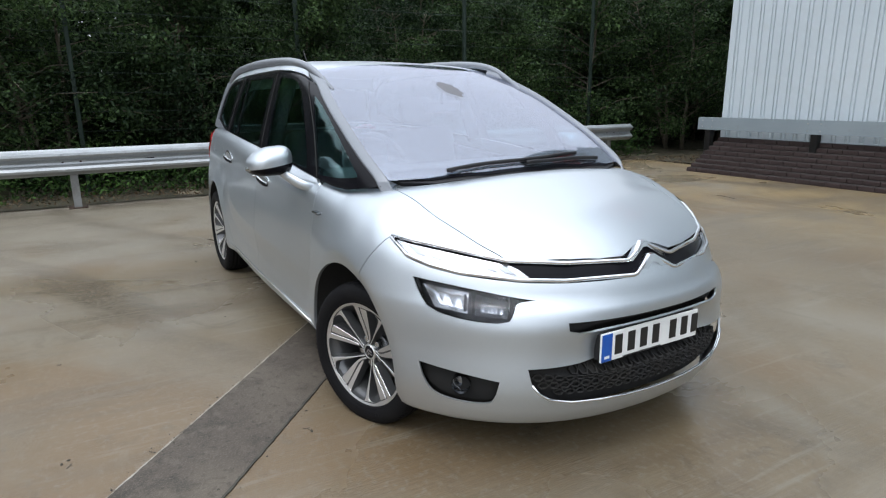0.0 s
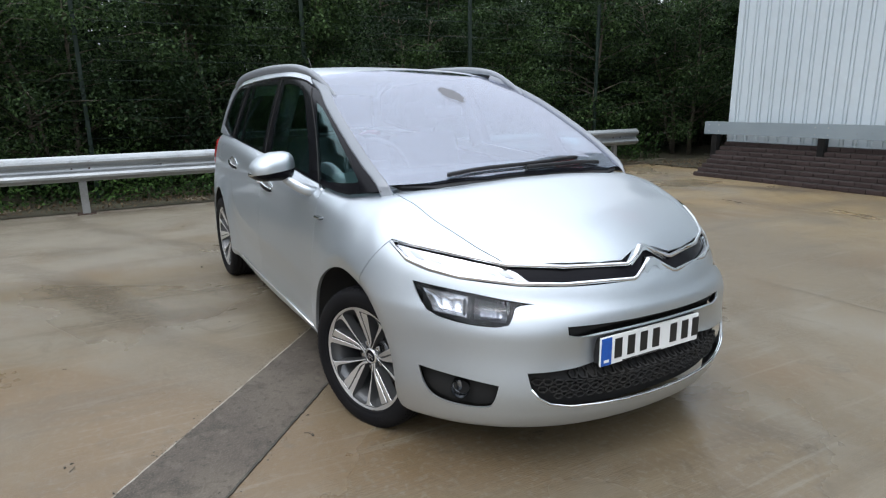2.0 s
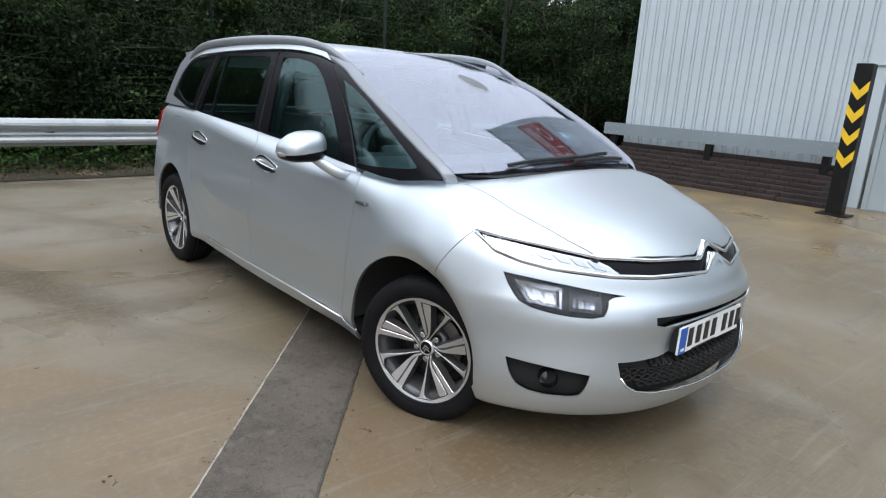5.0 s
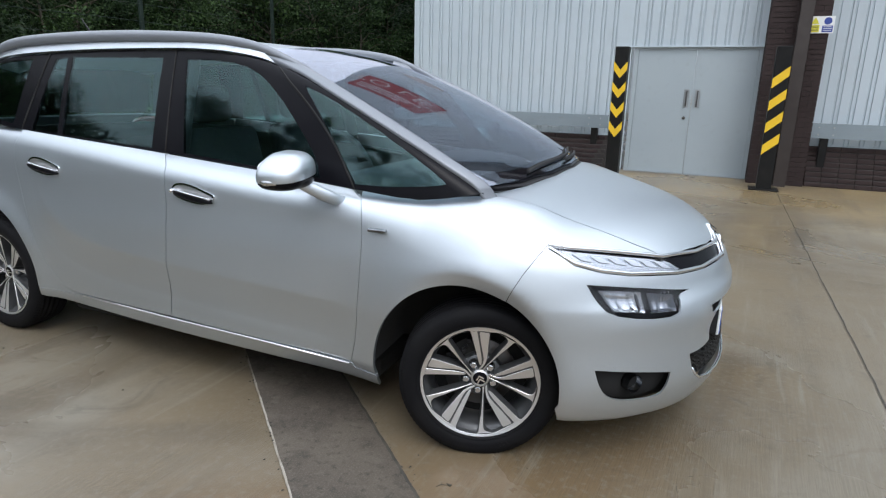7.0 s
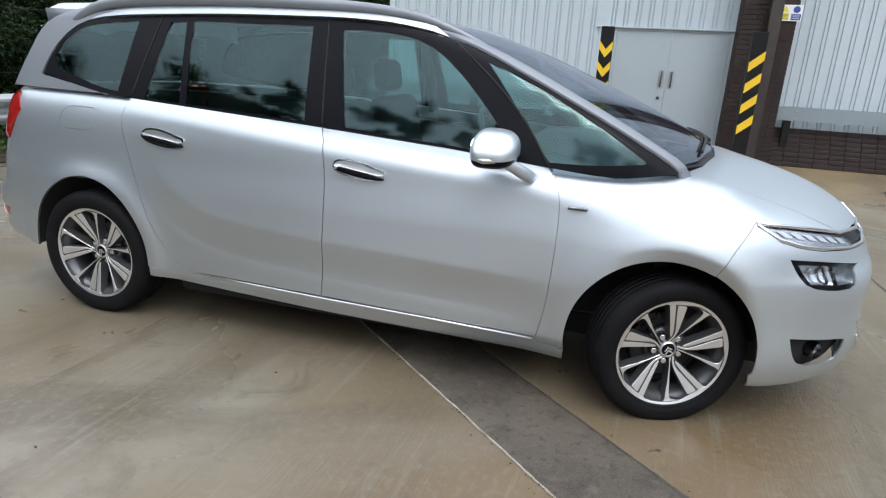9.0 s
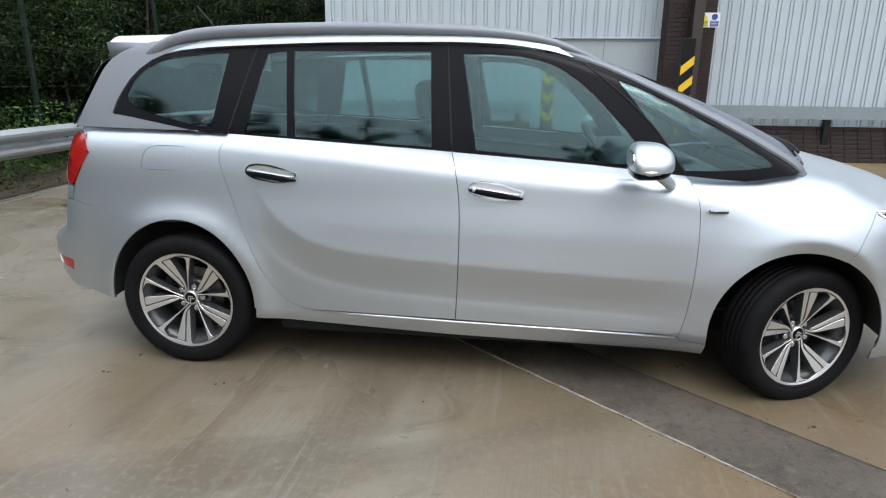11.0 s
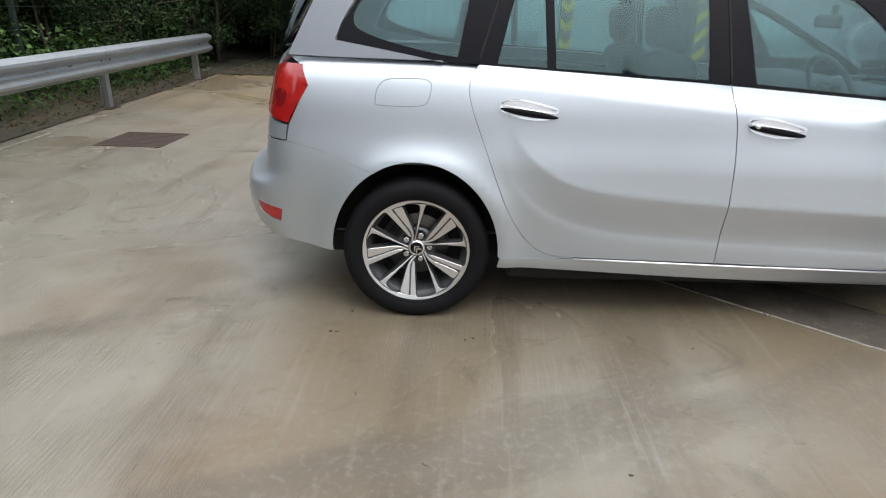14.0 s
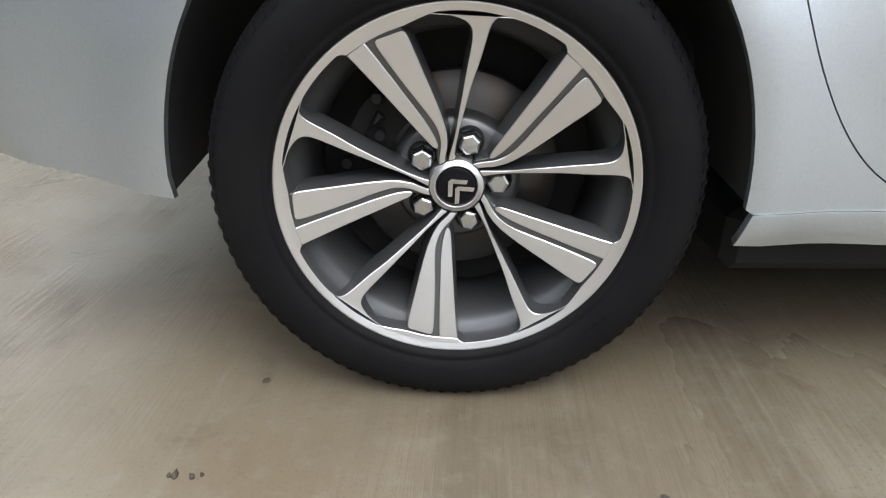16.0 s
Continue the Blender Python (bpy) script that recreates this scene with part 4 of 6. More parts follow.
LOWLAMP = rounded(nose((3.220, -0.765, 0.733), (3.220, -0.765, 0.733), (3.37, -0.64, 0.711), (3.505, -0.505, 0.684), (3.548, -0.452, 0.6765), (3.548, -0.452, 0.6765), (3.508, -0.508, 0.668), (3.515, -0.52, 0.64), (3.499, -0.538, 0.600), (3.40, -0.645, 0.602), (3.297, -0.737, 0.626), (3.25, -0.757, 0.68)), 1)
FOG = rounded(nose((3.276, -0.776, 0.422), (3.276, -0.776, 0.422), (3.40, -0.665, 0.406), (3.500, -0.57, 0.387), (3.500, -0.57, 0.387), (3.49, -0.582, 0.32), (3.474, -0.597, 0.292), (3.39, -0.69, 0.290), (3.325, -0.746, 0.308), (3.292, -0.767, 0.36)), 2)
SLOT = rounded(nose((3.610, -0.365, 0.603), (3.610, -0.365, 0.603), (3.66, -0.22, 0.605), (3.69, 0.0, 0.607), (3.66, 0.22, 0.605), (3.610, 0.365, 0.603), (3.610, 0.365, 0.603), (3.612, 0.362, 0.562), (3.665, 0.22, 0.560), (3.695, 0.0, 0.560), (3.665, -0.22, 0.560), (3.612, -0.362, 0.562)), 1)
MOUTH = rounded(nose((3.555, -0.49, 0.438), (3.555, -0.49, 0.438), (3.66, -0.26, 0.447), (3.70, 0.0, 0.450), (3.66, 0.26, 0.447), (3.555, 0.49, 0.438), (3.555, 0.49, 0.438), (3.57, 0.476, 0.36), (3.60, 0.40, 0.308), (3.67, 0.20, 0.298), (3.70, 0.0, 0.294), (3.67, -0.20, 0.298), (3.60, -0.40, 0.308), (3.57, -0.476, 0.36)), 1)
def on_side(*pts):
    """Places on the right flank, given as (x, height), as (angle, height) pairs of the front."""
    q = meet([(x, -1.3, z) for x, z in pts], [(0, 1, 0)], 1.3, low_form)[0]
    return [(math.atan2(-y, x - 2.5), z) for x, y, z in q]


LAMP_TOP[0] = on_side((3.074, 0.864))[0]
SEAM = [(3.074 - 0.062 * k / 6, 0.864 - 0.099 * k / 6) for k in range(1, 6)] + [(3.012 - 0.055 * k / 6, 0.765 - 0.108 * k / 6) for k in range(7)]
WING_EDGE = on_side(*SEAM, *[p for p in ARCH_F[::-1] if p[0] > 2.965 and 0.27 < p[1] < 0.651]) + nose((3.150, -0.815, 0.255), (3.158, -0.79, 0.195))
FOOT = nose((3.28, -0.73, 0.192), (3.42, -0.60, 0.190), (3.57, -0.38, 0.19), (3.65, 0.0, 0.19))
bumper = [LAMP_TOP[0]] + WING_EDGE + FOOT + flip(FOOT[:-1]) + flip(WING_EDGE) + [(-LAMP_TOP[0][0], LAMP_TOP[0][1])] + flip(LAMP_LOW[:-1]) + CHEV[::-1] + LAMP_LOW[:-1][::-1]
front = piece("front_bumper", panel(bumper, "nose", f=low_form, holes=[LOWLAMP, flip(LOWLAMP), FOG, flip(FOG), SLOT, MOUTH], thick=0.008, soft=0.001, step=(0.02, 0.016)), PAINT, car, smooth=True)
piece("bumper_slot", panel(SLOT, "nose", off=-0.028, thick=0.006, gap=-0.01, f=low_form), UNDER, front, "black air slot", True)
piece("lower_grille", panel(MOUTH, "nose", off=-0.04, thick=0.006, gap=-0.03, f=low_form), UNDER, front, "black honeycomb grille", True)
core = [(-0.82 + 0.082 * i, 0.215) for i in range(21)] + [(0.82 - 0.082 * i, 0.70) for i in range(21)]
piece("bumper_core", panel(core, "nose", off=-0.062, thick=0.006, f=low_form, step=(0.08, 0.08)), UNDER, front, "black bumper core")
hexes = []
for r in range(5):
    for c in range(-12, 13):
        a, z = (c + 0.5 * (r % 2)) * 0.034, 0.305 + r * 0.031
        cell = [(a + 0.0185 * math.cos(radians(60 * i)), z + 0.0165 * math.sin(radians(60 * i))) for i in range(6)]
        if inside(MOUTH, np.array(cell)).all():
            hexes.append(panel(cell, "nose", off=-0.022, thick=0.02, gap=0.001, f=low_form, holes=[inset(cell, 0.0045)], step=(1, 1), soft=0.001))
piece("grille_mesh", joined(*hexes), UNDER, front, "black honeycomb mesh")
edge_low = sorted((a, z) for a, z in MOUTH if z < 0.40)
lip = [tuple(q) for q in meet([(2.5 + 1.8 * math.cos(a), -1.8 * math.sin(a), z) for a, z in edge_low], [(-math.cos(a), math.sin(a), 0) for a, z in edge_low], 1.75, low_form)[0]]
piece("grille_trim", sweep(lip, circle(0.005, 8)), CHROME, front, "thin chrome grille trim", True)
for sgn in (1, -1):
    fit_side = (lambda s: s) if sgn == 1 else mirrored
    piece("fog_recess", fit_side(panel(FOG, "nose", off=-0.045, thick=0.006, gap=-0.02, f=low_form)), UNDER, front, "black fog lamp recess", True)
    m = look((3.385, -0.683, 0.353), (4.2, -1.30, 0.35)) @ pose(0, 0, 0, -90)
    bowl = moved(lathe([(0.0001, -0.0035), (0.010, -0.0040), (0.020, -0.0055), (0.027, -0.0085), (0.030, -0.0095), (0.034, -0.008), (0.035, 0.03)], 24), m)
    piece("fog_lamp", fit_side(bowl), REFLECTOR, front, "round fog lamp", True)
    head = piece("main_headlamp", fit_side(panel(LOWLAMP, "nose", off=-0.004, thick=0.004, gap=0.003, f=low_form, soft=0)), LENS, car, "clear-lensed main headlamp", True)
    piece("lamp_housing", fit_side(panel(LOWLAMP, "nose", off=-0.052, thick=0.006, gap=-0.003, f=low_form)), PLASTIC, head, "black lamp housing", True)
    for corners, deep, flutes, mt, nm in ((((3.262, -0.747, 0.712), (3.385, -0.625, 0.694), (3.392, -0.635, 0.626), (3.308, -0.722, 0.640)), 0.026, 3, STEELNUT, "bright fluted main reflector"), (((3.402, -0.607, 0.690), (3.488, -0.525, 0.672), (3.488, -0.535, 0.618), (3.408, -0.615, 0.622)), 0.034, 4, REFLECTOR, "dim inner reflector")):
        piece("reflector", fit_side(dished(nose(*corners), deep, flutes)), mt, head, nm, True)
    for k in range(3):
        rib = box((3.452 + 0.011 * k, -0.572 + 0.012 * k, 0.634), (3.456 + 0.011 * k, -0.562 + 0.012 * k, 0.676), 0.001)
        piece("lamp_rib", fit_side(rib), CHROME, head, "thin chrome rib")
    shield = rounded(nose((3.372, -0.640, 0.700), (3.392, -0.620, 0.697), (3.398, -0.622, 0.622), (3.378, -0.645, 0.626)), 1)
    piece("lamp_shield", fit_side(panel(shield, "nose", off=-0.016, thick=0.006, gap=0.0, f=low_form)), PLASTIC, head, "dark divider between the reflectors", True)
    strip = LAMP_TOP + LAMP_LOW[::-1]
    drl = rounded(nose((3.108, -0.785, 0.850), (3.108, -0.785, 0.850), (3.25, -0.668, 0.827), (3.40, -0.535, 0.798), (3.46, -0.48, 0.785), (3.50, -0.445, 0.748), (3.50, -0.445, 0.748), (3.38, -0.60, 0.760), (3.25, -0.70, 0.788), (3.16, -0.765, 0.816)), 1)
    dark = piece("grille_strip", fit_side(panel(strip, "nose", off=-0.012, thick=0.006, gap=0.0, f=low_form)), TRIM, car, "black strip between chrome lines", True)
    lens = piece("day_lamp", fit_side(panel(drl, "nose", off=0.001, thick=0.004, gap=0, f=low_form, soft=0)), LENS, car, "slim clear day-running lamp", True)
    piece("lamp_backing", fit_side(panel(drl, "nose", off=-0.010, thick=0.003, gap=-0.002, f=low_form)), STEELNUT, lens, "bright lamp reflector", True)
    for k in range(6):
        s0, s1 = 0.08 + k * 0.145, 0.08 + k * 0.145 + 0.10
        top = [(3.128, -0.770, 0.841), (3.47, -0.47, 0.780)]
        low = [(3.165, -0.760, 0.816), (3.50, -0.45, 0.752)]
        mixp = lambda ends, s: tuple(u + (v - u) * s for u, v in zip(*ends))
        cell = nose(mixp(top, s0), mixp(top, s1), mixp(low, s1), mixp(low, s0))
        piece("light_bar", fit_side(panel(cell, "nose", off=-0.004, thick=0.004, gap=0.0018, f=low_form, step=(1, 1))), BULB, lens, "frosted light segment", True)

centre = [LAMP_TOP[-1]] + nose((3.59, -0.05, 0.838), (3.58, 0.0, 0.846)) + [(-a, z) for a, z in nose((3.59, -0.05, 0.838))] + [(-LAMP_TOP[-1][0], LAMP_TOP[-1][1]), (-LAMP_LOW[-1][0], LAMP_LOW[-1][1])] + CHEV[::-1] + [LAMP_LOW[-1]]
piece("grille_centre", panel(centre, "nose", off=-0.012, thick=0.006, gap=-0.002, f=low_form), TRIM, car, "black strip between the chevrons", True)

# chrome lines that rise into two chevrons
def chrome_line(pts, r0):
    q = meet([(2.5 + 1.8 * math.cos(a), -1.8 * math.sin(a), z) for a, z in pts], [(-math.cos(a), math.sin(a), 0) for a, z in pts], 1.75, low_form)[0]
    return sweep([tuple(v) for v in q], rounded([(-0.007, -r0), (0.007, -r0), (0.007, r0), (-0.007, r0)], 1), up=(0, 0, 1))


upper = LAMP_TOP[:-1] + nose((3.605, -0.105, 0.790), (3.602, -0.088, 0.795), (3.594, -0.045, 0.815), (3.586, -0.012, 0.833), (3.585, 0.0, 0.834))
lower = LAMP_TOP[:1] + LAMP_LOW[:-1] + nose((3.654, -0.105, 0.731), (3.652, -0.088, 0.735), (3.642, -0.045, 0.762), (3.632, -0.012, 0.784), (3.63, 0.0, 0.786))
for nm, pts, r0 in (("upper_chrome_line", [(a, z - 0.004) for a, z in upper], 0.0075), ("lower_chrome_line", [(a, z + (0.007 if i else -0.010)) for i, (a, z) in enumerate(lower)], 0.0075)):
    whole = pts + flip(pts[:-1])
    piece(nm, chrome_line(whole, r0), CHROME, car, "chrome line rising to a chevron at the centre", True)
for dz, x0, tall in ((0.001, 3.604, 0.76), (-0.060, 3.652, 1.0)):
    chev = [(-0.100, 0.789), (-0.088, 0.796), (-0.012, 0.858), (0.012, 0.858), (0.088, 0.796), (0.100, 0.789), (0.100, 0.772), (0.080, 0.774), (0.010, 0.829), (-0.010, 0.829), (-0.080, 0.774), (-0.100, 0.772)]
    v, f = prism(chev, x0 - 0.02, x0 + 0.012, 0)
    piece("chevron", ([(x - 1.1 * (z - 0.78) * 0.35 - 0.7 * y * y, y, 0.78 + (z - 0.78) * tall + dz) for x, y, z in v], f), CHROME, car, "bent chrome chevron")
plate = piece("number_plate", box((3.664, -0.26, 0.437), (3.674, 0.26, 0.548), 0.003), WHITEPLATE, car, "white number plate with a blue band and dark bars")
piece("plate_band", box((3.6735, -0.258, 0.440), (3.6765, -0.208, 0.545), 0.001), BLUE, plate, "blue band")
piece("plate_mark", box((3.676, -0.245, 0.452), (3.678, -0.222, 0.462)), WHITEPLATE, plate, "small white bar")
for y0 in (-0.19, -0.125, -0.06, 0.005, 0.10, 0.165, 0.225):
    piece("plate_bar", box((3.6735, y0 - 0.003, 0.458), (3.6765, y0 + 0.034, 0.534), 0.001), BLACKINK, plate, "dark bar")
piece("plate_line", box((3.6735, -0.15, 0.4405), (3.676, 0.05, 0.4445)), BLACKINK, plate)
piece("plate_holder", box((3.62, -0.255, 0.44), (3.6645, 0.255, 0.545), 0.004), PLASTIC, plate)
piece("tow_cover", panel(nose((3.585, -0.43, 0.53), (3.605, -0.375, 0.53), (3.605, -0.375, 0.475), (3.585, -0.43, 0.475)), "nose", off=0.0025, gap=0.0, f=low_form, step=(0.02, 0.02), soft=0.003), PAINT, front, "square tow-hook cover")

plate.location.y = -0.017

# rear end
LAMP_R = rounded(tail((-0.50, -0.745, 1.108), (-0.50, -0.745, 1.108), (-0.455, -0.768, 1.025), (-0.455, -0.768, 1.025), (-0.537, -0.765, 0.868), (-0.537, -0.765, 0.868), (-0.64, -0.66, 0.885), (-0.68, -0.5, 0.93), (-0.68, -0.5, 1.0), (-0.64, -0.62, 1.105)), 1)
for sgn in (1, -1):
    fit_side = (lambda s: s) if sgn == 1 else mirrored
    tl = piece("tail_lamp", fit_side(panel(LAMP_R, "tail", off=0.012, thick=0.03, f=low_form, soft=0.008)), RED, car, "glossy red wrap-around tail lamp", True)
    inner = rounded(tail((-0.53, -0.75, 1.0), (-0.60, -0.70, 1.01), (-0.60, -0.70, 0.93), (-0.55, -0.75, 0.925)), 1)
    piece("lamp_cell", fit_side(panel(inner, "tail", off=0.014, thick=0.006, f=low_form)), DEEPRED, tl, "darker red lamp cell", True)
gate = tail((-0.563, -0.79, 0.797), (-0.55, -0.775, 0.862), (-0.65, -0.655, 0.88), (-0.69, -0.50, 0.93), (-0.69, -0.50, 1.0), (-0.65, -0.63, 1.11), (-0.58, -0.66, 1.138), (-0.66, 0, 1.138))
rear = gate + [(-a, b) for a, b in gate[::-1][1:]]
piece("tailgate", panel(rear, "tail", f=low_form), PAINT, car, smooth=True)
gl = tail((-0.56, -0.665, 1.145), (-0.48, -0.62, 1.30), (-0.39, -0.57, 1.44), (-0.40, -0.3, 1.49), (-0.42, 0, 1.50))
rw = piece("rear_window", panel(gl + [(-a, b) for a, b in gl[::-1][1:]], "tail", off=-0.003, thick=0.005, f=high_form, soft=0), REARGLASS, car, "dark rear window", True)
rw.visible_shadow = False
arch_edge = meet([(x, -1.3, z) for x, z in ARCH_R if x < -0.178 and z > 0.335], [(0, 1, 0)], 1.3, low_form)[0]
arch_ab = [(math.atan2(-y, 0.2 - x), z) for x, y, z in arch_edge]
seam_edge = meet([(x, -1.3, z) for x, z in ((-0.1804, 0.6804), (-0.22, 0.6894), (-0.3, 0.7174), (-0.42, 0.7634), (-0.563, 0.7945))], [(0, 1, 0)], 1.3, low_form)[0]
bump_r = [(math.atan2(-y, 0.2 - x), z) for x, y, z in seam_edge] + tail((-0.72, -0.5, 0.79), (-0.78, 0, 0.78))
bump_l = tail((-0.84, 0, 0.36), (-0.80, -0.4, 0.36), (-0.69, -0.70, 0.376), (-0.56, -0.81, 0.352), (-0.46, -0.835, 0.334), (-0.41, -0.843, 0.326), (-0.367, -0.85, 0.321)) + arch_ab[::-1]
REFL = rounded(tail((-0.715, -0.742, 0.518), (-0.715, -0.742, 0.518), (-0.655, -0.785, 0.505), (-0.596, -0.805, 0.492), (-0.596, -0.805, 0.492), (-0.607, -0.801, 0.434), (-0.607, -0.801, 0.434), (-0.66, -0.779, 0.450), (-0.705, -0.745, 0.470)), 1)
rb_poly = bump_r + [(-a, b) for a, b in bump_r[::-1][1:]] + [(-a, b) for a, b in bump_l[::-1]] + bump_l[1:]
rbump = piece("rear_bumper", panel(rb_poly, "tail", f=low_form, holes=[REFL, flip(REFL)], thick=0.012, gap=0.0003, soft=0.0004), PAINT, car, smooth=True)
for sgn in (1, -1):
    sh = panel(REFL, "tail", off=-0.002, thick=0.01, gap=0.002, f=low_form)
    piece("rear_reflector", sh if sgn == 1 else mirrored(sh), RED, rbump, "red reflector", True)
spoil = [(-0.12, -0.56), (-0.32, -0.60), (-0.475, -0.585), (-0.51, -0.3), (-0.52, 0.0), (-0.51, 0.3), (-0.475, 0.585), (-0.32, 0.60), (-0.12, 0.56)]
ab, fc, rm = flat_cut([(x + 0.045, y) for x, y in spoil], (0.05, 0.03))
topz = lambda x, y: 1.582 + (x + 0.2) * 0.03 - 0.03 * y * y - 0.045 * min(1.0, max(0.0, (abs(y) - 0.47) / 0.13)) ** 1.4
k = len(ab)
sv = [(x, y, topz(x, y)) for x, y in ab] + [(x, y, topz(x, y) - 0.012 - 0.34 * max(0, x + 0.455)) for x, y in ab]
piece("roof_spoiler", (sv,  [tuple(g) for g in fc] + [tuple(i + k for i in g[::-1]) for g in fc] + [(b, a, k + a, k + b) for a, b in rm]), PAINT, car, "body-coloured roof spoiler")
both("spoiler_cheek", prism([(-0.20, 1.500), (-0.23, 1.530), (-0.425, 1.532), (-0.415, 1.475), (-0.385, 1.425), (-0.33, 1.44)], -0.604, -0.52), RAILGREY)
piece("aerial", sweep([(-0.1, 0, 1.57), (-0.16, 0, 1.64), (-0.26, 0, 1.76)], circle(0.004, 8), up=(0, 1, 0)), PLASTIC, car, "thin black roof aerial", True)

# door mirrors and wipers
def mirror_shapes():
    """The mirror's shell, parted along a sloping seam: the painted cap and the black lower shell."""
    bm = bmesh.new()
    bmesh.ops.create_icosphere(bm, subdivisions=5, radius=1)
    for v in bm.verts:
        x, y, z = v.co
        s = lambda u, p: math.copysign(abs(u) ** p, u)
        v.co = (2.075 + s(x, 0.64) * (0.116 if x > 0 else 0.060), -0.982 + s(y, 0.74 if y < 0 else 0.60) * (0.112 if y < 0 else 0.108) * (1 - 0.12 * x), 1.069 + s(z, 0.80) * (0.076 if z > 0 else 0.076) * (0.92 + 0.20 * y) + (0.024 if y < 0 else 0.004) * y)
    bmesh.ops.bisect_plane(bm, geom=bm.verts[:] + bm.edges[:] + bm.faces[:], plane_co=(0, -0.982, 1.050), plane_no=(0, -0.15, 1))
    verts, faces = from_bm(bm)[:2]
    above = [np.mean([verts[i][2] - 0.15 * (verts[i][1] + 0.982) for i in f]) > 1.050 for f in faces]
    shrunk = [((x - 2.075) * 0.985 + 2.075, (y + 0.982) * 0.985 - 0.982, z) for x, y, z in verts]
    return (verts, [f for f, up in zip(faces, above) if up]), (shrunk, [f for f, up in zip(faces, above) if not up])


top_cap, low_cap = mirror_shapes()
for sgn in (1, -1):
    fs = (lambda s: s) if sgn == 1 else mirrored
    head = piece("door_mirror", fs(top_cap), PAINT, car, "rounded silver door mirror with a black foot", True)
    piece("mirror_base", fs(low_cap), TRIM, head, "black lower shell", True)
    piece("mirror_glass", fs(prism([(-0.982 + 0.082 * math.cos(a), 1.072 + 0.042 * math.sin(a)) for a in np.linspace(0, 2 * math.pi, 25)[:-1]], 2.020, 2.030, 0)), CHROME, head, "mirror glass")
    piece("mirror_repeater", fs(sweep([(2.045, -1.088, 1.036), (2.08, -1.096, 1.035), (2.12, -1.082, 1.037), (2.155, -1.048, 1.040)], circle(0.006, 8, 0.010), scale=[0.5, 1, 1, 0.5])), STEELNUT, head, "silvery side repeater", True)
    piece("mirror_arm", fs(sweep([(2.10, -0.965, 1.04), (2.16, -0.925, 1.0), (2.20, -0.89, 0.972), (2.225, -0.86, 0.955), (2.25, -0.80, 0.94)], circle(0.015, 12, 0.026), scale=[0.8, 0.9, 1.0, 0.95, 0.6])), PAINT, head, "silver mirror arm", True)
for ends in (((2.880, -0.44), (2.900, -0.30), (2.925, -0.11), (2.922, 0.06), (2.885, 0.22), (2.868, 0.30)), ((2.945, -0.06), (2.940, 0.12), (2.900, 0.32), (2.872, 0.44))):
    q = meet([(x, y, 2.0) for x, y in rounded(ends, 2, False)], [(0, 0, -1)], 1.6, high_form)[0]
    path = [tuple(v + np.array([0.004, 0, 0.012])) for v in q]
    wp = piece("wiper", sweep(path, circle(0.006, 8, 0.009)), PLASTIC, car, "black windscreen wiper", True)
    blade = [tuple(v + np.array([-0.012, 0, 0.008])) for v in q]
    piece("wiper_blade", sweep(blade[2:], circle(0.004, 6, 0.009)), UNDER, wp, "", True)

# inside
floor_p = box((-0.50, -0.50, 0.27), (3.0, 0.50, 0.33), 0.02)
piece("cabin_floor", floor_p, CABIN, car)
piece("underbody", joined(box((0.42, -0.76, 0.150), (2.36, 0.76, 0.26), 0.02), box((-0.45, -0.46, 0.150), (3.30, 0.46, 0.262), 0.01), box((-0.70, -0.56, 0.31), (-0.44, 0.56, 0.37), 0.02, 2)), UNDER, car)
piece("dashboard", joined(sweep([(2.42, y, 0.93) for y in np.linspace(-0.70, 0.70, 9)], rounded([(-0.35, -0.3), (0.20, -0.3), (0.24, -0.05), (0.10, 0.07), (-0.20, 0.10), (-0.42, 0.07)], 2))), CABIN, car, "dark dashboard", True)
piece("bulkhead", box((2.75, -0.66, 0.3), (2.80, 0.66, 0.95)), UNDER, car)
both("door_lining", panel([(0.25, 1.10), (1.286, 1.05), (2.28, 0.97), (2.30, 0.34), (0.7, 0.35), (0.42, 0.60), (0.25, 0.80)], "side", off=-0.05, thick=0.02, f=low_form), CABIN)
both("quarter_lining", panel([(0.25, 1.11), (0.25, 0.72), (-0.45, 0.72), (-0.5, 1.10)], "side", off=-0.05, thick=0.02, f=low_form), CABIN)
piece("tailgate_lining", panel([(-0.85 + 0.1 * i, 0.62) for i in range(18)] + [(0.85 - 0.1 * i, 1.13) for i in range(18)], "tail", off=-0.075, thick=0.012, f=low_form, step=(0.1, 0.1)), CABIN, car, smooth=True)
piece("headlining", panel([(-0.38, 0.48), (0.5, 0.56), (1.48, 0.55), (1.45, 0.0), (1.48, -0.55), (0.5, -0.56), (-0.38, -0.48)], "top", off=-0.03, thick=0.01, step=(0.1, 0.1)), HEADLINE, car, smooth=True)
both("pillar_trim", sweep([tuple(q + np.array([0, 0.075, 0])) for q in meet([(x, -1.3, z) for x, z in ((1.30, 1.06), (1.285, 1.25), (1.265, 1.5))], [(0, 1, 0)], 1.3)[0]], circle(0.03, 10, 0.05), up=(0, 1, 0)), CABIN)


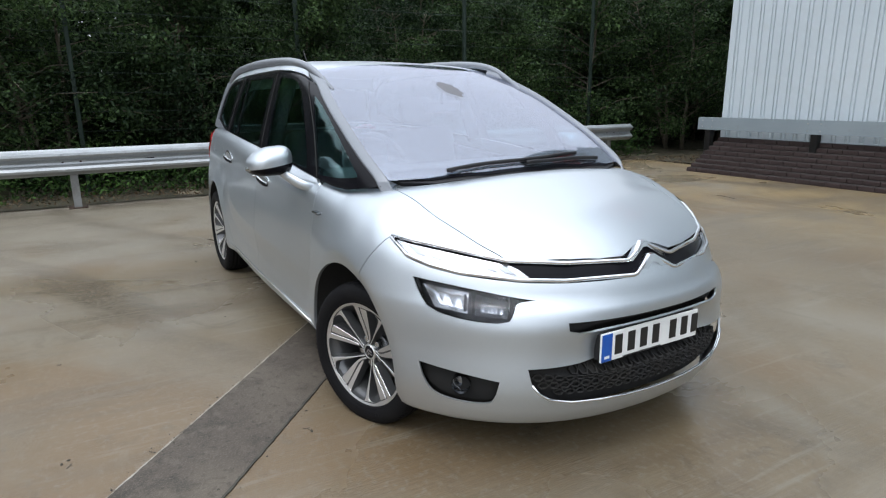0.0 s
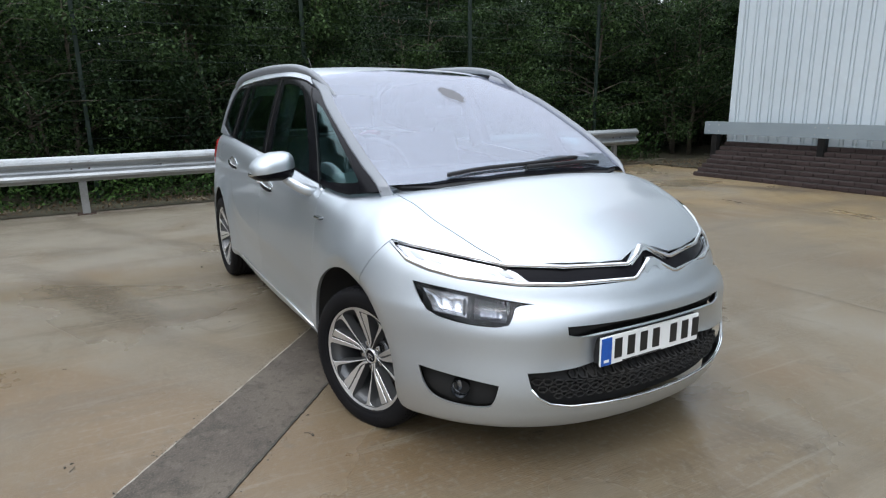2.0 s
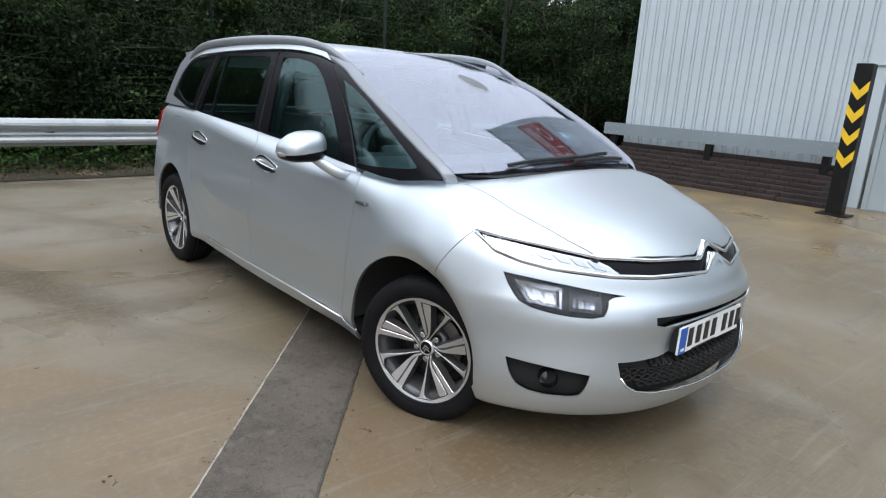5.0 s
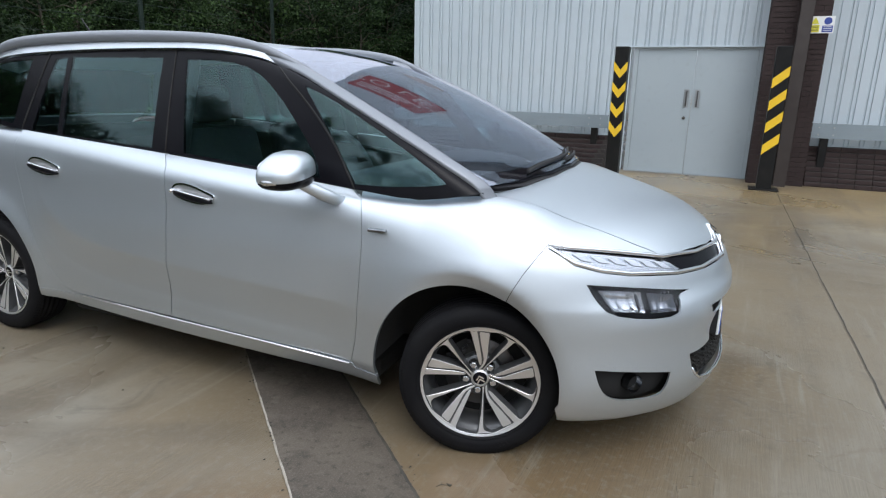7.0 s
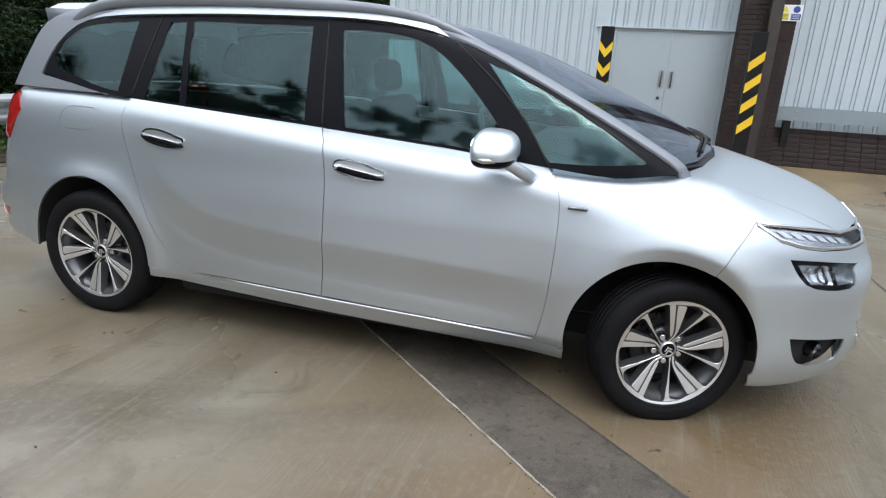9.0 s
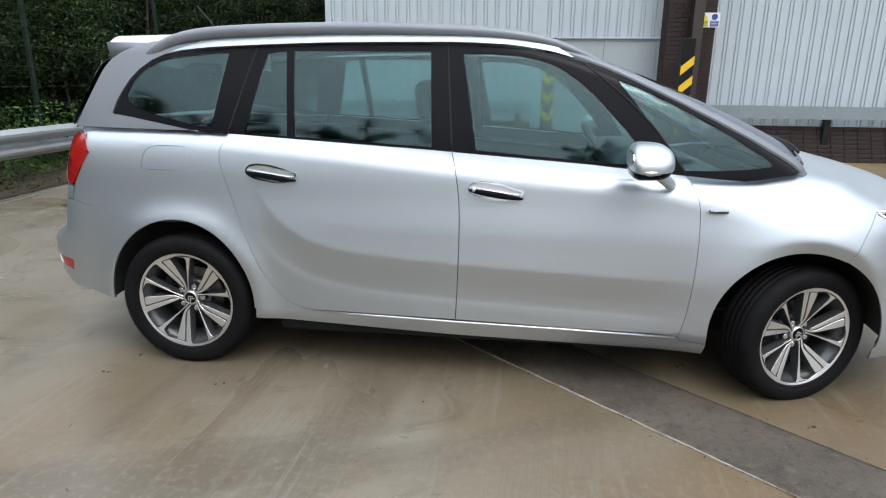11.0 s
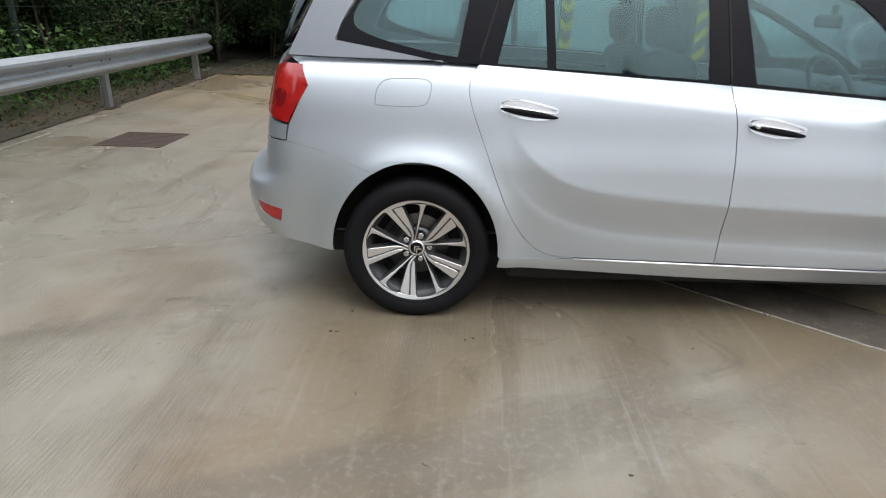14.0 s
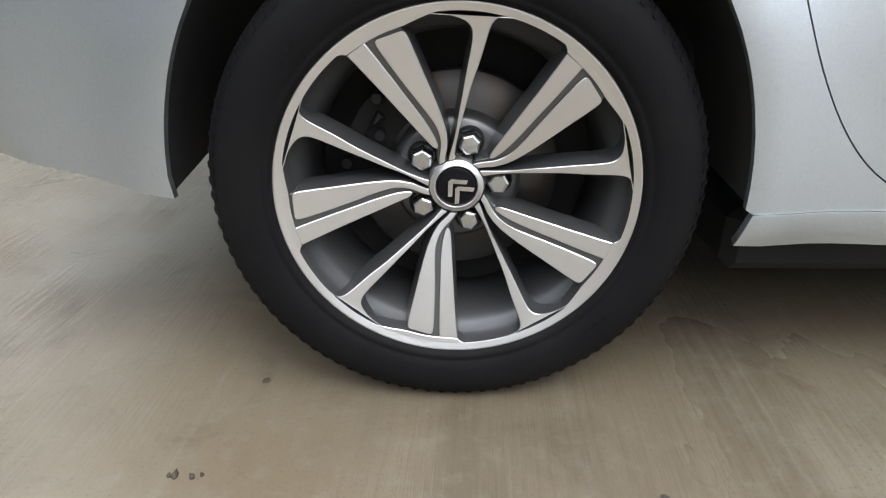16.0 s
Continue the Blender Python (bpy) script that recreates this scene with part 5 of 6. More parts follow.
def seat(x, y, w, name="seat", belt_z=0.62, top=1.10, head=True):
    s = thing(name, "dark cloth car seat", "seat")
    s.parent = car
    for k in ("label", "category"):
        if k in s:
            del s[k]
    cush = box((x - 0.05, y - w / 2, 0.42), (x + 0.48, y + w / 2, belt_z), 0.06, 3)
    piece("seat_cushion", cush, CLOTH, s, smooth=True)
    back = box((-0.06, -w / 2, 0), (0.09, w / 2, top - 0.55), 0.055, 3)
    piece("seat_back", moved(back, pose(x, y, 0.55, 0, -14, 0)), CLOTH, s, smooth=True)
    if head:
        hr = box((-0.05, -0.13, 0.02), (0.06, 0.13, 0.21), 0.05, 3)
        piece("head_restraint", moved(hr, pose(x - 0.15, y, top - 0.01, 0, -8, 0)), CLOTH, s, smooth=True)
    return s


seat(1.28, -0.36, 0.52, top=1.17)
seat(1.28, 0.36, 0.52, top=1.17)
for y in (-0.46, 0.0, 0.46):
    seat(0.40, y, 0.43, belt_z=0.60, top=1.06, head=False)
wheel_rim = moved(lathe([(0.185 + 0.014 * math.cos(a), 0.014 * math.sin(a)) for a in np.linspace(0, 2 * math.pi, 10)[:-1]], 36, True), pose(1.98, -0.36, 1.0, 0, 0, 90) @ pose(0, 0, 0, -26, 0, 0))
sw = piece("steering_wheel", wheel_rim, CABIN, car, "black steering wheel", True)
piece("wheel_boss", moved(joined(box((-0.075, -0.02, -0.06), (0.075, 0.03, 0.06), 0.015), box((-0.18, -0.01, -0.015), (0.18, 0.01, 0.02), 0.006), box((-0.02, -0.01, -0.18), (0.02, 0.01, 0.0), 0.006)), pose(1.98, -0.36, 1.0, 0, 0, 90) @ pose(0, 0, 0, -26, 0, 0)), CABIN, sw)
piece("interior_mirror", joined(box((2.08, -0.12, 1.285), (2.11, 0.12, 1.35), 0.012), box((2.10, -0.015, 1.33), (2.13, 0.015, 1.40), 0.006)), CABIN, car)
piece("sensor_housing", panel([(2.185 + 0.115 * math.cos(a), 0.062 * math.sin(a)) for a in np.linspace(0, 2 * math.pi, 25)[:-1]], "top", off=0.0025, thick=0.0015, f=high_form, step=(0.05, 0.05)), SENSOR, ws, "dark dotted sensor patch on the glass", True)

# wheel wells, closed up to the arches' edges
for cx, cz, rx, rz in ((2.795, 0.32, 0.370, 0.376), (-0.005, 0.325, 0.369, 0.409)):
    rim_v, rim_f = [], []
    n = 44
    ring = arc(cx, cz, rx, rz, 0, 180, n)
    skin = meet([(x, -1.3, z) for x, z in ring], [(0, 1, 0)], 1.3, low_form)[0]
    for (x, z), q in zip(ring, skin):
        rim_v += [(x, q[1] + 0.007, z), (cx + (x - cx) * 1.07, -0.60, cz + (z - cz) * 1.04), (cx, -0.54, cz)]
    for i in range(n):
        rim_f += [(3 * i, 3 * i + 3, 3 * i + 4, 3 * i + 1), (3 * i + 1, 3 * i + 4, 3 * i + 2)]
    both("arch_liner", (rim_v, rim_f), UNDER)


# wheels
def build_wheel():
    w = new("wheel")
    w.parent = car
    w["label"] = "dished alloy wheel with five thin and five split spokes, black tyre"
    R, LIP, DISH = WHEEL_R, 0.2206, 0.050
    prof = [(0.229, -0.070), (0.2378, -0.084), (0.2412, -0.0925), (0.2475, -0.0975), (0.2500, -0.0962), (0.2525, -0.0985), (0.266, -0.1025), (0.285, -0.1035), (0.300, -0.1000), (0.312, -0.0925), (0.320, -0.083), (0.3262, -0.068)]
    grooves = []
    for y0 in (-0.045, -0.015, 0.015, 0.045):
        grooves += [(R, y0 - 0.012), (R - 0.007, y0 - 0.009), (R - 0.007, y0 - 0.004), (R, y0 - 0.001)]
    prof += grooves + [(a, -b) for a, b in prof[::-1]]
    tyre = piece("tyre", lathe(prof, 96), RUBBER, w, "worn black tyre", True)
    lugs = []
    for side in (-1, 1):
        for i in range(96):
            lug = prism([(0.312, -0.0035), (0.319, -0.0035), (0.3242, -0.0040), (0.3246, 0.0), (0.3242, 0.0040), (0.319, 0.0035), (0.312, 0.0035)], *sorted((side * 0.060, side * 0.0945)))
            lug = [(x, y if x < 0.315 else side * min(abs(y), 0.0870) if x < 0.321 else side * min(abs(y), 0.0775), z) for x, y, z in lug[0]], lug[1]
            lugs.append(moved(lug, Matrix.Rotation(2 * math.pi * i / 96, 4, "Y")))
    tagged(piece("tread_blocks", joined(*lugs), RUBBER, tyre), kind="stuff")
    # raised maker's bars on the sidewall
    for a0 in (-47, -43.5, -40, 133, 136.5, 140):
        bar = prism([(0.268, -0.0045), (0.284, -0.0045), (0.284, 0.0045), (0.268, 0.0045)], -0.1042, -0.102)
        piece("sidewall_mark", moved(bar, Matrix.Rotation(radians(-a0), 4, "Y")), RUBBER, tyre, "raised bar on the sidewall")

    def face(r):
        return -0.0872 + DISH * (1 - r / 0.2285)

    piece("rim_barrel", lathe([(LIP, face(LIP) + 0.0004), (0.2190, -0.074), (0.2155, -0.062), (0.207, -0.052), (0.197, -0.030), (0.192, 0.02), (0.196, 0.09), (0.214, 0.10)], 72), ALLOYDARK, w, "grey painted rim barrel", True)
    piece("rim_lip", lathe([(0.2300, -0.080), (0.2318, -0.0862), (0.2316, -0.0876), (0.2306, -0.0886), (0.2290, -0.0886), (LIP + 0.0004, face(LIP)), (LIP, face(LIP) + 0.0003)], 180), ALLOY, w, "machined rim edge")

    def ribbon(pairs, deep, drop=0.0, bev=0.0009, times=2):
        """A spoke between two edges, each given as (radius, angle): a dished face, a small bevel and sloping flanks."""
        rows = rounded(pairs, times, False)
        at = lambda r, a: np.array([r * math.cos(radians(a)), r * math.sin(radians(a))])
        v, f, k = [], [], 6
        for ra, aa, rb, ab in rows:
            p, q = at(ra, aa), at(rb, ab)
            d = (q - p) / (np.hypot(*(q - p)) + 1e-9)
            b = min(bev, np.hypot(*(q - p)) * 0.3)
            for (x, z), y in ((p - d * 0.004, deep(ra)), (p, face(ra) + drop + bev), (p + d * b, face(ra) + drop), (q - d * b, face(rb) + drop), (q, face(rb) + drop + bev), (q + d * 0.004, deep(rb))):
                v.append((x, y, z))
        for i in range(len(rows) - 1):
            f += [(i * k + j, i * k + j + 1, (i + 1) * k + j + 1, (i + 1) * k + j) for j in range(k - 1)]
        e = (len(rows) - 1) * k
        f += [tuple(range(k))[::-1], tuple(range(e, e + k))]
        return v, f

    def spoke_mesh(nm, shape, dark=False):
        me = mesh_of(nm, *shape, [ALLOYDARK] if dark else [ALLOY, ALLOYDARK])
        if not dark:
            for i, pl in enumerate(me.polygons):
                pl.material_index = 0 if i < len(me.polygons) - 2 and i % 5 in (1, 2, 3) else 1
        return me

    well = lambda r: -0.006 - 0.035 * max(0.0, r - 0.08) / 0.14
    thin = spoke_mesh("thin_spoke", ribbon([(0.0375, 11.5, 0.0375, 24), (0.0515, 9.5, 0.0515, 14.6), (0.070, 6.2, 0.073, 8.6), (0.095, 3.1, 0.100, 6.3), (0.119, 1.2, 0.122, 4.7), (0.142, -0.1, 0.142, 3.9), (0.165, -1.7, 0.165, 3.0), (0.190, -2.4, 0.190, 2.3), (0.210, -3.0, 0.202, 2.8), (0.2185, -4.6, 0.2100, 5.0), (0.2210, -8.0, 0.2155, 9.5), (0.2220, -10, 0.2190, 14), (0.2222, -10.5, 0.2206, 18), (0.2226, -10.5, 0.2222, 18)], well, 0.0002))
    lane = spoke_mesh("long_lane", ribbon([(0.0375, 31, 0.0375, 44), (0.0528, 20.4, 0.0528, 30.6), (0.0640, 18.0, 0.0645, 25.2), (0.0771, 17.0, 0.0830, 24.2), (0.103, 18.7, 0.105, 27.5), (0.130, 20.8, 0.131, 30.8), (0.1625, 22.5, 0.160, 32.9), (0.190, 23.4, 0.190, 34.2), (0.2045, 23.9, 0.2065, 34.5), (0.2080, 24.6, 0.2100, 34.0), (0.2088, 25.4, 0.2107, 33.2)], well, 0.0002))
    fork = spoke_mesh("short_lane", ribbon([(0.0588, 32.8, 0.0590, 33.4), (0.0600, 30.6, 0.0618, 35.8), (0.0640, 29.6, 0.0670, 37.3), (0.0755, 29.4, 0.0770, 38.6), (0.0911, 30.5, 0.095, 40.2), (0.130, 33.9, 0.125, 41.7), (0.178, 36.0, 0.176, 43.1), (0.2093, 37.0, 0.207, 43.7), (0.2137, 37.2, 0.2137, 43.9)], well, 0.0002))
    bridge = spoke_mesh("spoke_bridge", ribbon([(0.2222, 13.0, 0.2210, 13.0), (0.2222, 16.5, 0.2180, 17.0), (0.2222, 20.5, 0.2148, 21.5), (0.2222, 24.5, 0.2130, 24.6), (0.2222, 31, 0.2137, 31), (0.2222, 37.2, 0.2137, 37.2), (0.2222, 43.9, 0.2137, 43.9), (0.2222, 44.6, 0.2175, 44.6), (0.2222, 46.2, 0.2208, 46.2)], lambda r: face(r) + 0.02, 0.0002, bev=0.0006, times=1))
    web = spoke_mesh("spoke_web", ribbon([(0.042, 27, 0.042, 44), (0.055, 21.5, 0.055, 33), (0.066, 19.5, 0.066, 35), (0.080, 18.6, 0.080, 37.5), (0.103, 20.0, 0.103, 39.5), (0.13, 22.0, 0.13, 41.0), (0.1625, 23.4, 0.160, 41.8), (0.19, 24.2, 0.19, 42.6), (0.2130, 24.8, 0.2130, 43.0), (0.219, 24.8, 0.219, 43.0)], lambda r: well(r) + 0.002, 0.0045), True)
    for k in range(5):
        for nm, me in (("thin_spoke", thin), ("spoke_lane", lane), ("spoke_lane", fork), ("spoke_bridge", bridge), ("spoke_web", web)):
            ob = new(nm, me)
            ob.parent = w
            ob.matrix_basis = Matrix.Rotation(radians(-(10.7 + 72 * k)), 4, "Y")
    piece("hub_disc", lathe([(0.0001, -0.014), (0.066, -0.014), (0.080, -0.010), (0.088, -0.003), (0.091, 0.02)], 48), ALLOYDARK, w, "grey painted hub", True)
    piece("hub_cap", lathe([(0.0001, -0.0455), (0.022, -0.0452), (0.0262, -0.0440), (0.0272, -0.0420), (0.0272, -0.015)], 40), TRIM, w, "black hub cap with chrome chevrons", True)
    piece("hub_ring", lathe([(0.0276, -0.015), (0.0278, -0.0450), (0.0284, -0.0462), (0.0300, -0.0462), (0.0304, face(0.0304) + 0.0015), (0.0352, face(0.0352) + 0.001), (0.0360, face(0.036) + 0.003), (0.0410, -0.012)], 48), ALLOY, w, "machined hub ring", True)
    for dz in (0.0060, -0.0075):
        chev = [(-0.0175, -0.0085), (-0.0025, 0.0075), (0.0025, 0.0075), (0.0175, -0.0085), (0.0125, -0.0115), (0.0, 0.0012), (-0.0125, -0.0115)]
        piece("hub_chevron", moved(prism(chev, -0.0485, -0.044), pose(0, 0, 0, 0, -42, 0) @ pose(0, 0, dz)), CHROME, w, "chrome chevron")
    nut = lathe([(0.0001, -0.0365), (0.0112, -0.0362), (0.0138, -0.0348), (0.0158, -0.0305), (0.0160, -0.028), (0.0160, -0.012)], 6)
    seat_ring = lathe([(0.0164, -0.012), (0.0166, -0.0175), (0.0195, -0.0175), (0.0205, -0.012)], 24)
    for k in range(5):
        m = Matrix.Rotation(radians(-(72.4 + 72 * k)), 4, "Y") @ Matrix.Translation((0.0560, 0, 0))
        ob = piece("wheel_nut", moved(nut, m), STEELNUT, w, "chrome wheel nut")
        piece("nut_seat", moved(seat_ring, m), UNDER, ob, "dark recess round the nut", True)
    disc = piece("brake_disc", lathe([(0.055, -0.001), (0.085, -0.001), (0.087, 0.016), (0.092, 0.018), (0.140, 0.018), (0.142, 0.021), (0.142, 0.034), (0.07, 0.034)], 48), STEEL, w, "worn steel brake disc", True)
    cal = [(0.098 * math.cos(radians(a)), 0.098 * math.sin(radians(a))) for a in range(128, 181, 6)] + [(0.158 * math.cos(radians(a)), 0.158 * math.sin(radians(a))) for a in range(180, 127, -6)]
    caliper = piece("brake_caliper", prism(cal, 0.004, 0.045), UNDER, w, "black brake caliper")
    for a0, rr in ((134, 0.150), (172, 0.150), (150, 0.118), (162, 0.106)):
        bolt = lathe([(0.0001, -0.012), (0.007, -0.012), (0.009, -0.009), (0.009, 0.006)], 8)
        piece("caliper_bolt", moved(bolt, Matrix.Rotation(radians(-a0), 4, "Y") @ Matrix.Translation((rr, 0, 0))), PLASTIC, caliper)
    piece("caliper_arm", moved(sweep([(0.0, -0.004, -0.03), (0.008, -0.006, 0.0), (0.0, -0.004, 0.035)], circle(0.008, 8)), Matrix.Rotation(radians(-152), 4, "Y") @ Matrix.Translation((0.128, 0, 0))), PLASTIC, caliper, "", True)
    for ob in w.children:
        if ob != tyre:
            ob.matrix_basis = Matrix.Diagonal((1.033, 1, 1.033, 1)) @ ob.matrix_basis
    piece("wheel_back", lathe([(0.0001, 0.06), (0.200, 0.06)], 32), UNDER, w)
    return w


wheel = build_wheel()
wheel.matrix_basis = pose(AXLE_R, -0.789, WHEEL_R - 0.005)
copy_thing(wheel, pose(AXLE_R, 0.779, WHEEL_R - 0.005, 0, 0, 180))
copy_thing(wheel, pose(AXLE_F - 0.008, -0.776, WHEEL_R - 0.028, 0, 0, 20) @ Matrix.Scale(0.962, 4) @ pose(0, 0, 0, 0, 25, 0))
copy_thing(wheel, pose(AXLE_F - 0.008, 0.772, WHEEL_R - 0.028, 0, 0, 180 + 21) @ Matrix.Scale(0.962, 4))


# ---- ground ----
ground = tagged(piece("ground", ([(-250, -250, 0), (250, -250, 0), (250, 250, 0), (-250, 250, 0)], [(0, 1, 2, 3)]), CONCRETE), "stained buff concrete yard, still damp in patches", "ground", kind="structure")
DIR, NRM = Vector((-0.745, 0.667)).normalized(), Vector((0.667, 0.745)).normalized()


def strip(a0, a1, n0, n1, z, wob=0.0, step=0.12):
    """A long flat slab along the drain channel: from a0 to a1 along it, n0 to n1 across."""
    n = max(1, int((a1 - a0) / step))
    rnd = random.Random(5)
    verts, faces = [], []
    for i in range(n + 1):
        a = a0 + (a1 - a0) * i / n
        u, v = n0 + rnd.uniform(-wob, wob), n1 + rnd.uniform(-wob, wob)
        for q in (u, v):
            p = DIR * a + NRM * q
            verts.append((p.x, p.y, z))
    for i in range(n):
        faces.append((2 * i, 2 * i + 1, 2 * i + 3, 2 * i + 2))
    m = len(verts)
    verts += [(x, y, z - 0.02) for x, y, z in verts]
    faces = [f[::-1] for f in faces] + [(2 * i, 2 * i + 2, m + 2 * i + 2, m + 2 * i) for i in range(n)] + [(2 * i + 1, m + 2 * i + 1, m + 2 * i + 3, 2 * i + 3) for i in range(n)]
    return verts, faces


channel = tagged(piece("drain_channel", strip(-14, -0.2, 0.570, 0.970, 0.004), CHANNEL), "dark concrete channel strip crossing the yard", "channel", kind="structure")
tagged(piece("channel_joint", strip(-14, -0.2, 0.564, 0.571, 0.006, 0.002, 0.03), PALEJOINT), "pale mortar joint beside the channel", "joint", kind="structure")
tagged(piece("channel_joint", strip(-14, -0.2, 0.968, 0.979, 0.006, 0.002, 0.03), JOINT), "dirt-filled joint beside the channel", "joint", kind="structure")


def seam(p, q, w, mat, z=0.004, wob=0.003, name="slab_joint", label="thin joint between concrete slabs"):
    p, q = Vector(p), Vector(q)
    way = (q - p).normalized()
    nrm = Vector((-way.y, way.x))
    n = int((q - p).length / 0.15)
    rnd = random.Random(int(abs(p.x * 100 + q.y * 10)))
    verts = []
    for i in range(n + 1):
        c = p + (q - p) * (i / n) + nrm * rnd.uniform(-wob, wob)
        for s in (-1, 1):
            e = c + nrm * s * w * (0.5 + rnd.uniform(-0.15, 0.15))
            verts.append((e.x, e.y, z))
    faces = [(2 * i, 2 * i + 2, 2 * i + 3, 2 * i + 1) for i in range(n)]
    return tagged(piece(name, (verts, [f[::-1] for f in faces]), mat), label, "joint", kind="structure")


seam((4.43, 7.4), (4.47, -20), 0.008, JOINT, wob=0.004)
seam((-1.0, 2.72), (12, 2.40), 0.014, FAINTJOINT)
seam((-4.0, 2.30), (-0.9, 2.42), 0.014, FAINTJOINT)
seam((-4.0, 3.55), (-1.0, 3.65), 0.012, FAINTJOINT)
seam((-3.93, -8.0), (-4.02, 4.1), 0.03, PALEJOINT, 0.006, 0.004, "slab_edge", "pale worn edge of the concrete yard")
seam((-4.03, 4.5), (-4.25, 8.9), 0.028, PALEJOINT, 0.006, 0.004, "slab_edge", "pale worn edge of the concrete yard")

cover = thing("drain_cover", "rusty brown square iron drain cover set in concrete", "drain cover", (-2.95, 2.79, 0.0))
piece("cover_frame", joined(box((-0.33, -0.33, -0.01), (0.33, -0.30, 0.008)), box((-0.33, 0.30, -0.01), (0.33, 0.33, 0.008)), box((-0.33, -0.30, -0.01), (-0.30, 0.30, 0.008)), box((0.30, -0.30, -0.01), (0.33, 0.30, 0.008))), RUST, cover)
piece("cover_plate", joined(box((-0.295, -0.295, -0.01), (0.295, 0.295, 0.006), 0.002), *[box((-0.27 + 0.06 * i, -0.27 + 0.06 * j, 0.005), (-0.235 + 0.06 * i, -0.255 + 0.06 * j, 0.010)) for i in range(10) for j in range(10)]), RUST, cover)
cover.rotation_euler = (0, 0, radians(-2))

# bits of grit, twig and dried mud lying about
def crumb(seed, long, wide, tall):
    r = random.Random(seed)
    bm = bmesh.new()
    bmesh.ops.create_icosphere(bm, subdivisions=1, radius=1)
    for v in bm.verts:
        k = r.uniform(0.6, 1.15)
        v.co = (v.co.x * long * k, v.co.y * wide * k, max(v.co.z * tall * k, -0.002))
    return from_bm(bm)


crumbs = [mesh_of("dirt_clod", *crumb(s, 0.012, 0.008, 0.007), JOINT) for s in range(4)]
twig = mesh_of("twig", *joined(sweep([(-0.03, 0, 0.004), (0.0, 0.006, 0.006), (0.035, -0.004, 0.004)], circle(0.0028, 5)), sweep([(0.0, 0.006, 0.006), (0.012, 0.022, 0.008)], circle(0.002, 5))), BARK)
rnd = random.Random(21)
for x, y, k in ((2.836, -1.07, 1.6), (2.573, -1.965, 1.2), (0.241, -1.054, 1.0), (0.225, -1.066, 0.7), (-0.339, -0.995, 0.8), (-0.294, -0.804, 0.9), (0.711, -1.853, 0.8), (-0.357, -1.012, 0.8), (1.225, -1.069, 0.7), (2.43, -0.55, 0.9), (3.35, -1.6, 0.8), (1.5, -2.0, 0.8), (4.2, -0.5, 0.9)):
    for j in range(rnd.randint(1, 3)):
        d = tagged(new("dirt_clod", crumbs[rnd.randrange(4)]), "small dark clod of dried dirt on the concrete", "dirt")
        d.matrix_world = pose(x + rnd.uniform(-0.02, 0.02), y + rnd.uniform(-0.02, 0.02), 0.0015, 0, 0, rnd.uniform(0, 360)) @ Matrix.Scale(k * rnd.uniform(0.5, 1.0), 4)
for x, y, a in ((2.82, -1.08, 40), (2.60, -1.95, -20), (3.1, -1.55, 70), (-1.8, 0.4, 10), (-2.4, -0.9, 55)):
    d = tagged(new("twig", twig), "short brown twig lying on the concrete", "twig")
    d.matrix_world = pose(x, y, 0.0, 0, 0, a) @ Matrix.Scale(0.6, 4)
n = 1500
gx, gy = np.random.default_rng(31).uniform(-1, 1, (2, n))
grit_v, grit_f = [], []
for i in range(n):
    a = -9 + 8.6 * (gx[i] * 0.5 + 0.5)
    q = (0.565 if i % 2 else 0.975) + 0.05 * gy[i] * abs(gy[i])
    p = DIR * a + NRM * q
    s = 0.0015 + 0.004 * abs(gx[(i * 7) % n]) ** 3
    k = len(grit_v)
    grit_v += [(p.x - s, p.y - s, 0.004), (p.x + s, p.y - s * 0.6, 0.004), (p.x + s * 0.3, p.y + s, 0.004), (p.x, p.y, 0.004 + s)]
    grit_f += [(k, k + 1, k + 3), (k + 1, k + 2, k + 3), (k + 2, k, k + 3)]
tagged(piece("grit", (grit_v, grit_f), JOINT), "dark grit gathered along the channel joints", "grit", kind="stuff")

# verge behind the barrier, one sheet with low mounds
vx, vy = np.linspace(-16, -4.18, 30), np.linspace(-16, 26, 90)
vv = [(x - 0.06 * max(0, y - 2) / 3 * (i == 29), y, 0.012 + (0.25 * max(0, -5.2 - x) / 6) + 0.05 * (noise.noise((x * 1.3, y * 1.3, 0)) if i < 29 else 0) * min(1, (-4.2 - x) * 1.2 + 0.15)) for y in vy for i, x in enumerate(vx)]
vf = [(j * 30 + i, j * 30 + i + 1, (j + 1) * 30 + i + 1, (j + 1) * 30 + i) for j in range(89) for i in range(29)]
tagged(piece("verge", (vv, vf), SOIL, smooth=True), "brown soil verge with dead leaves", "ground", kind="structure")
vx2, vy2 = np.linspace(-4.3, -2.35, 14), np.linspace(8.75, 26, 40)
vv = [(x, y, 0.012 + 0.04 * abs(noise.noise((x * 1.5, y * 1.5, 3)))) for y in vy2 for x in vx2]
vf = [(j * 14 + i, j * 14 + i + 1, (j + 1) * 14 + i + 1, (j + 1) * 14 + i) for j in range(39) for i in range(13)]
tagged(piece("verge", (vv, vf), SOIL, smooth=True), "brown soil verge with dead leaves", "ground", kind="structure")

# ---- steel crash barrier along the verge ----
barrier = thing("crash_barrier", "galvanised steel crash barrier with two corrugations", "crash barrier", (-4.1, 0, 0))
wave = [(0.0, 0.435), (0.022, 0.455), (0.075, 0.485), (0.082, 0.515), (0.060, 0.545), (0.012, 0.575), (0.0, 0.600), (0.012, 0.625), (0.060, 0.655), (0.082, 0.685), (0.075, 0.715), (0.022, 0.745), (0.0, 0.765)]
ring = wave + [(x - 0.006, z) for x, z in wave[::-1]]


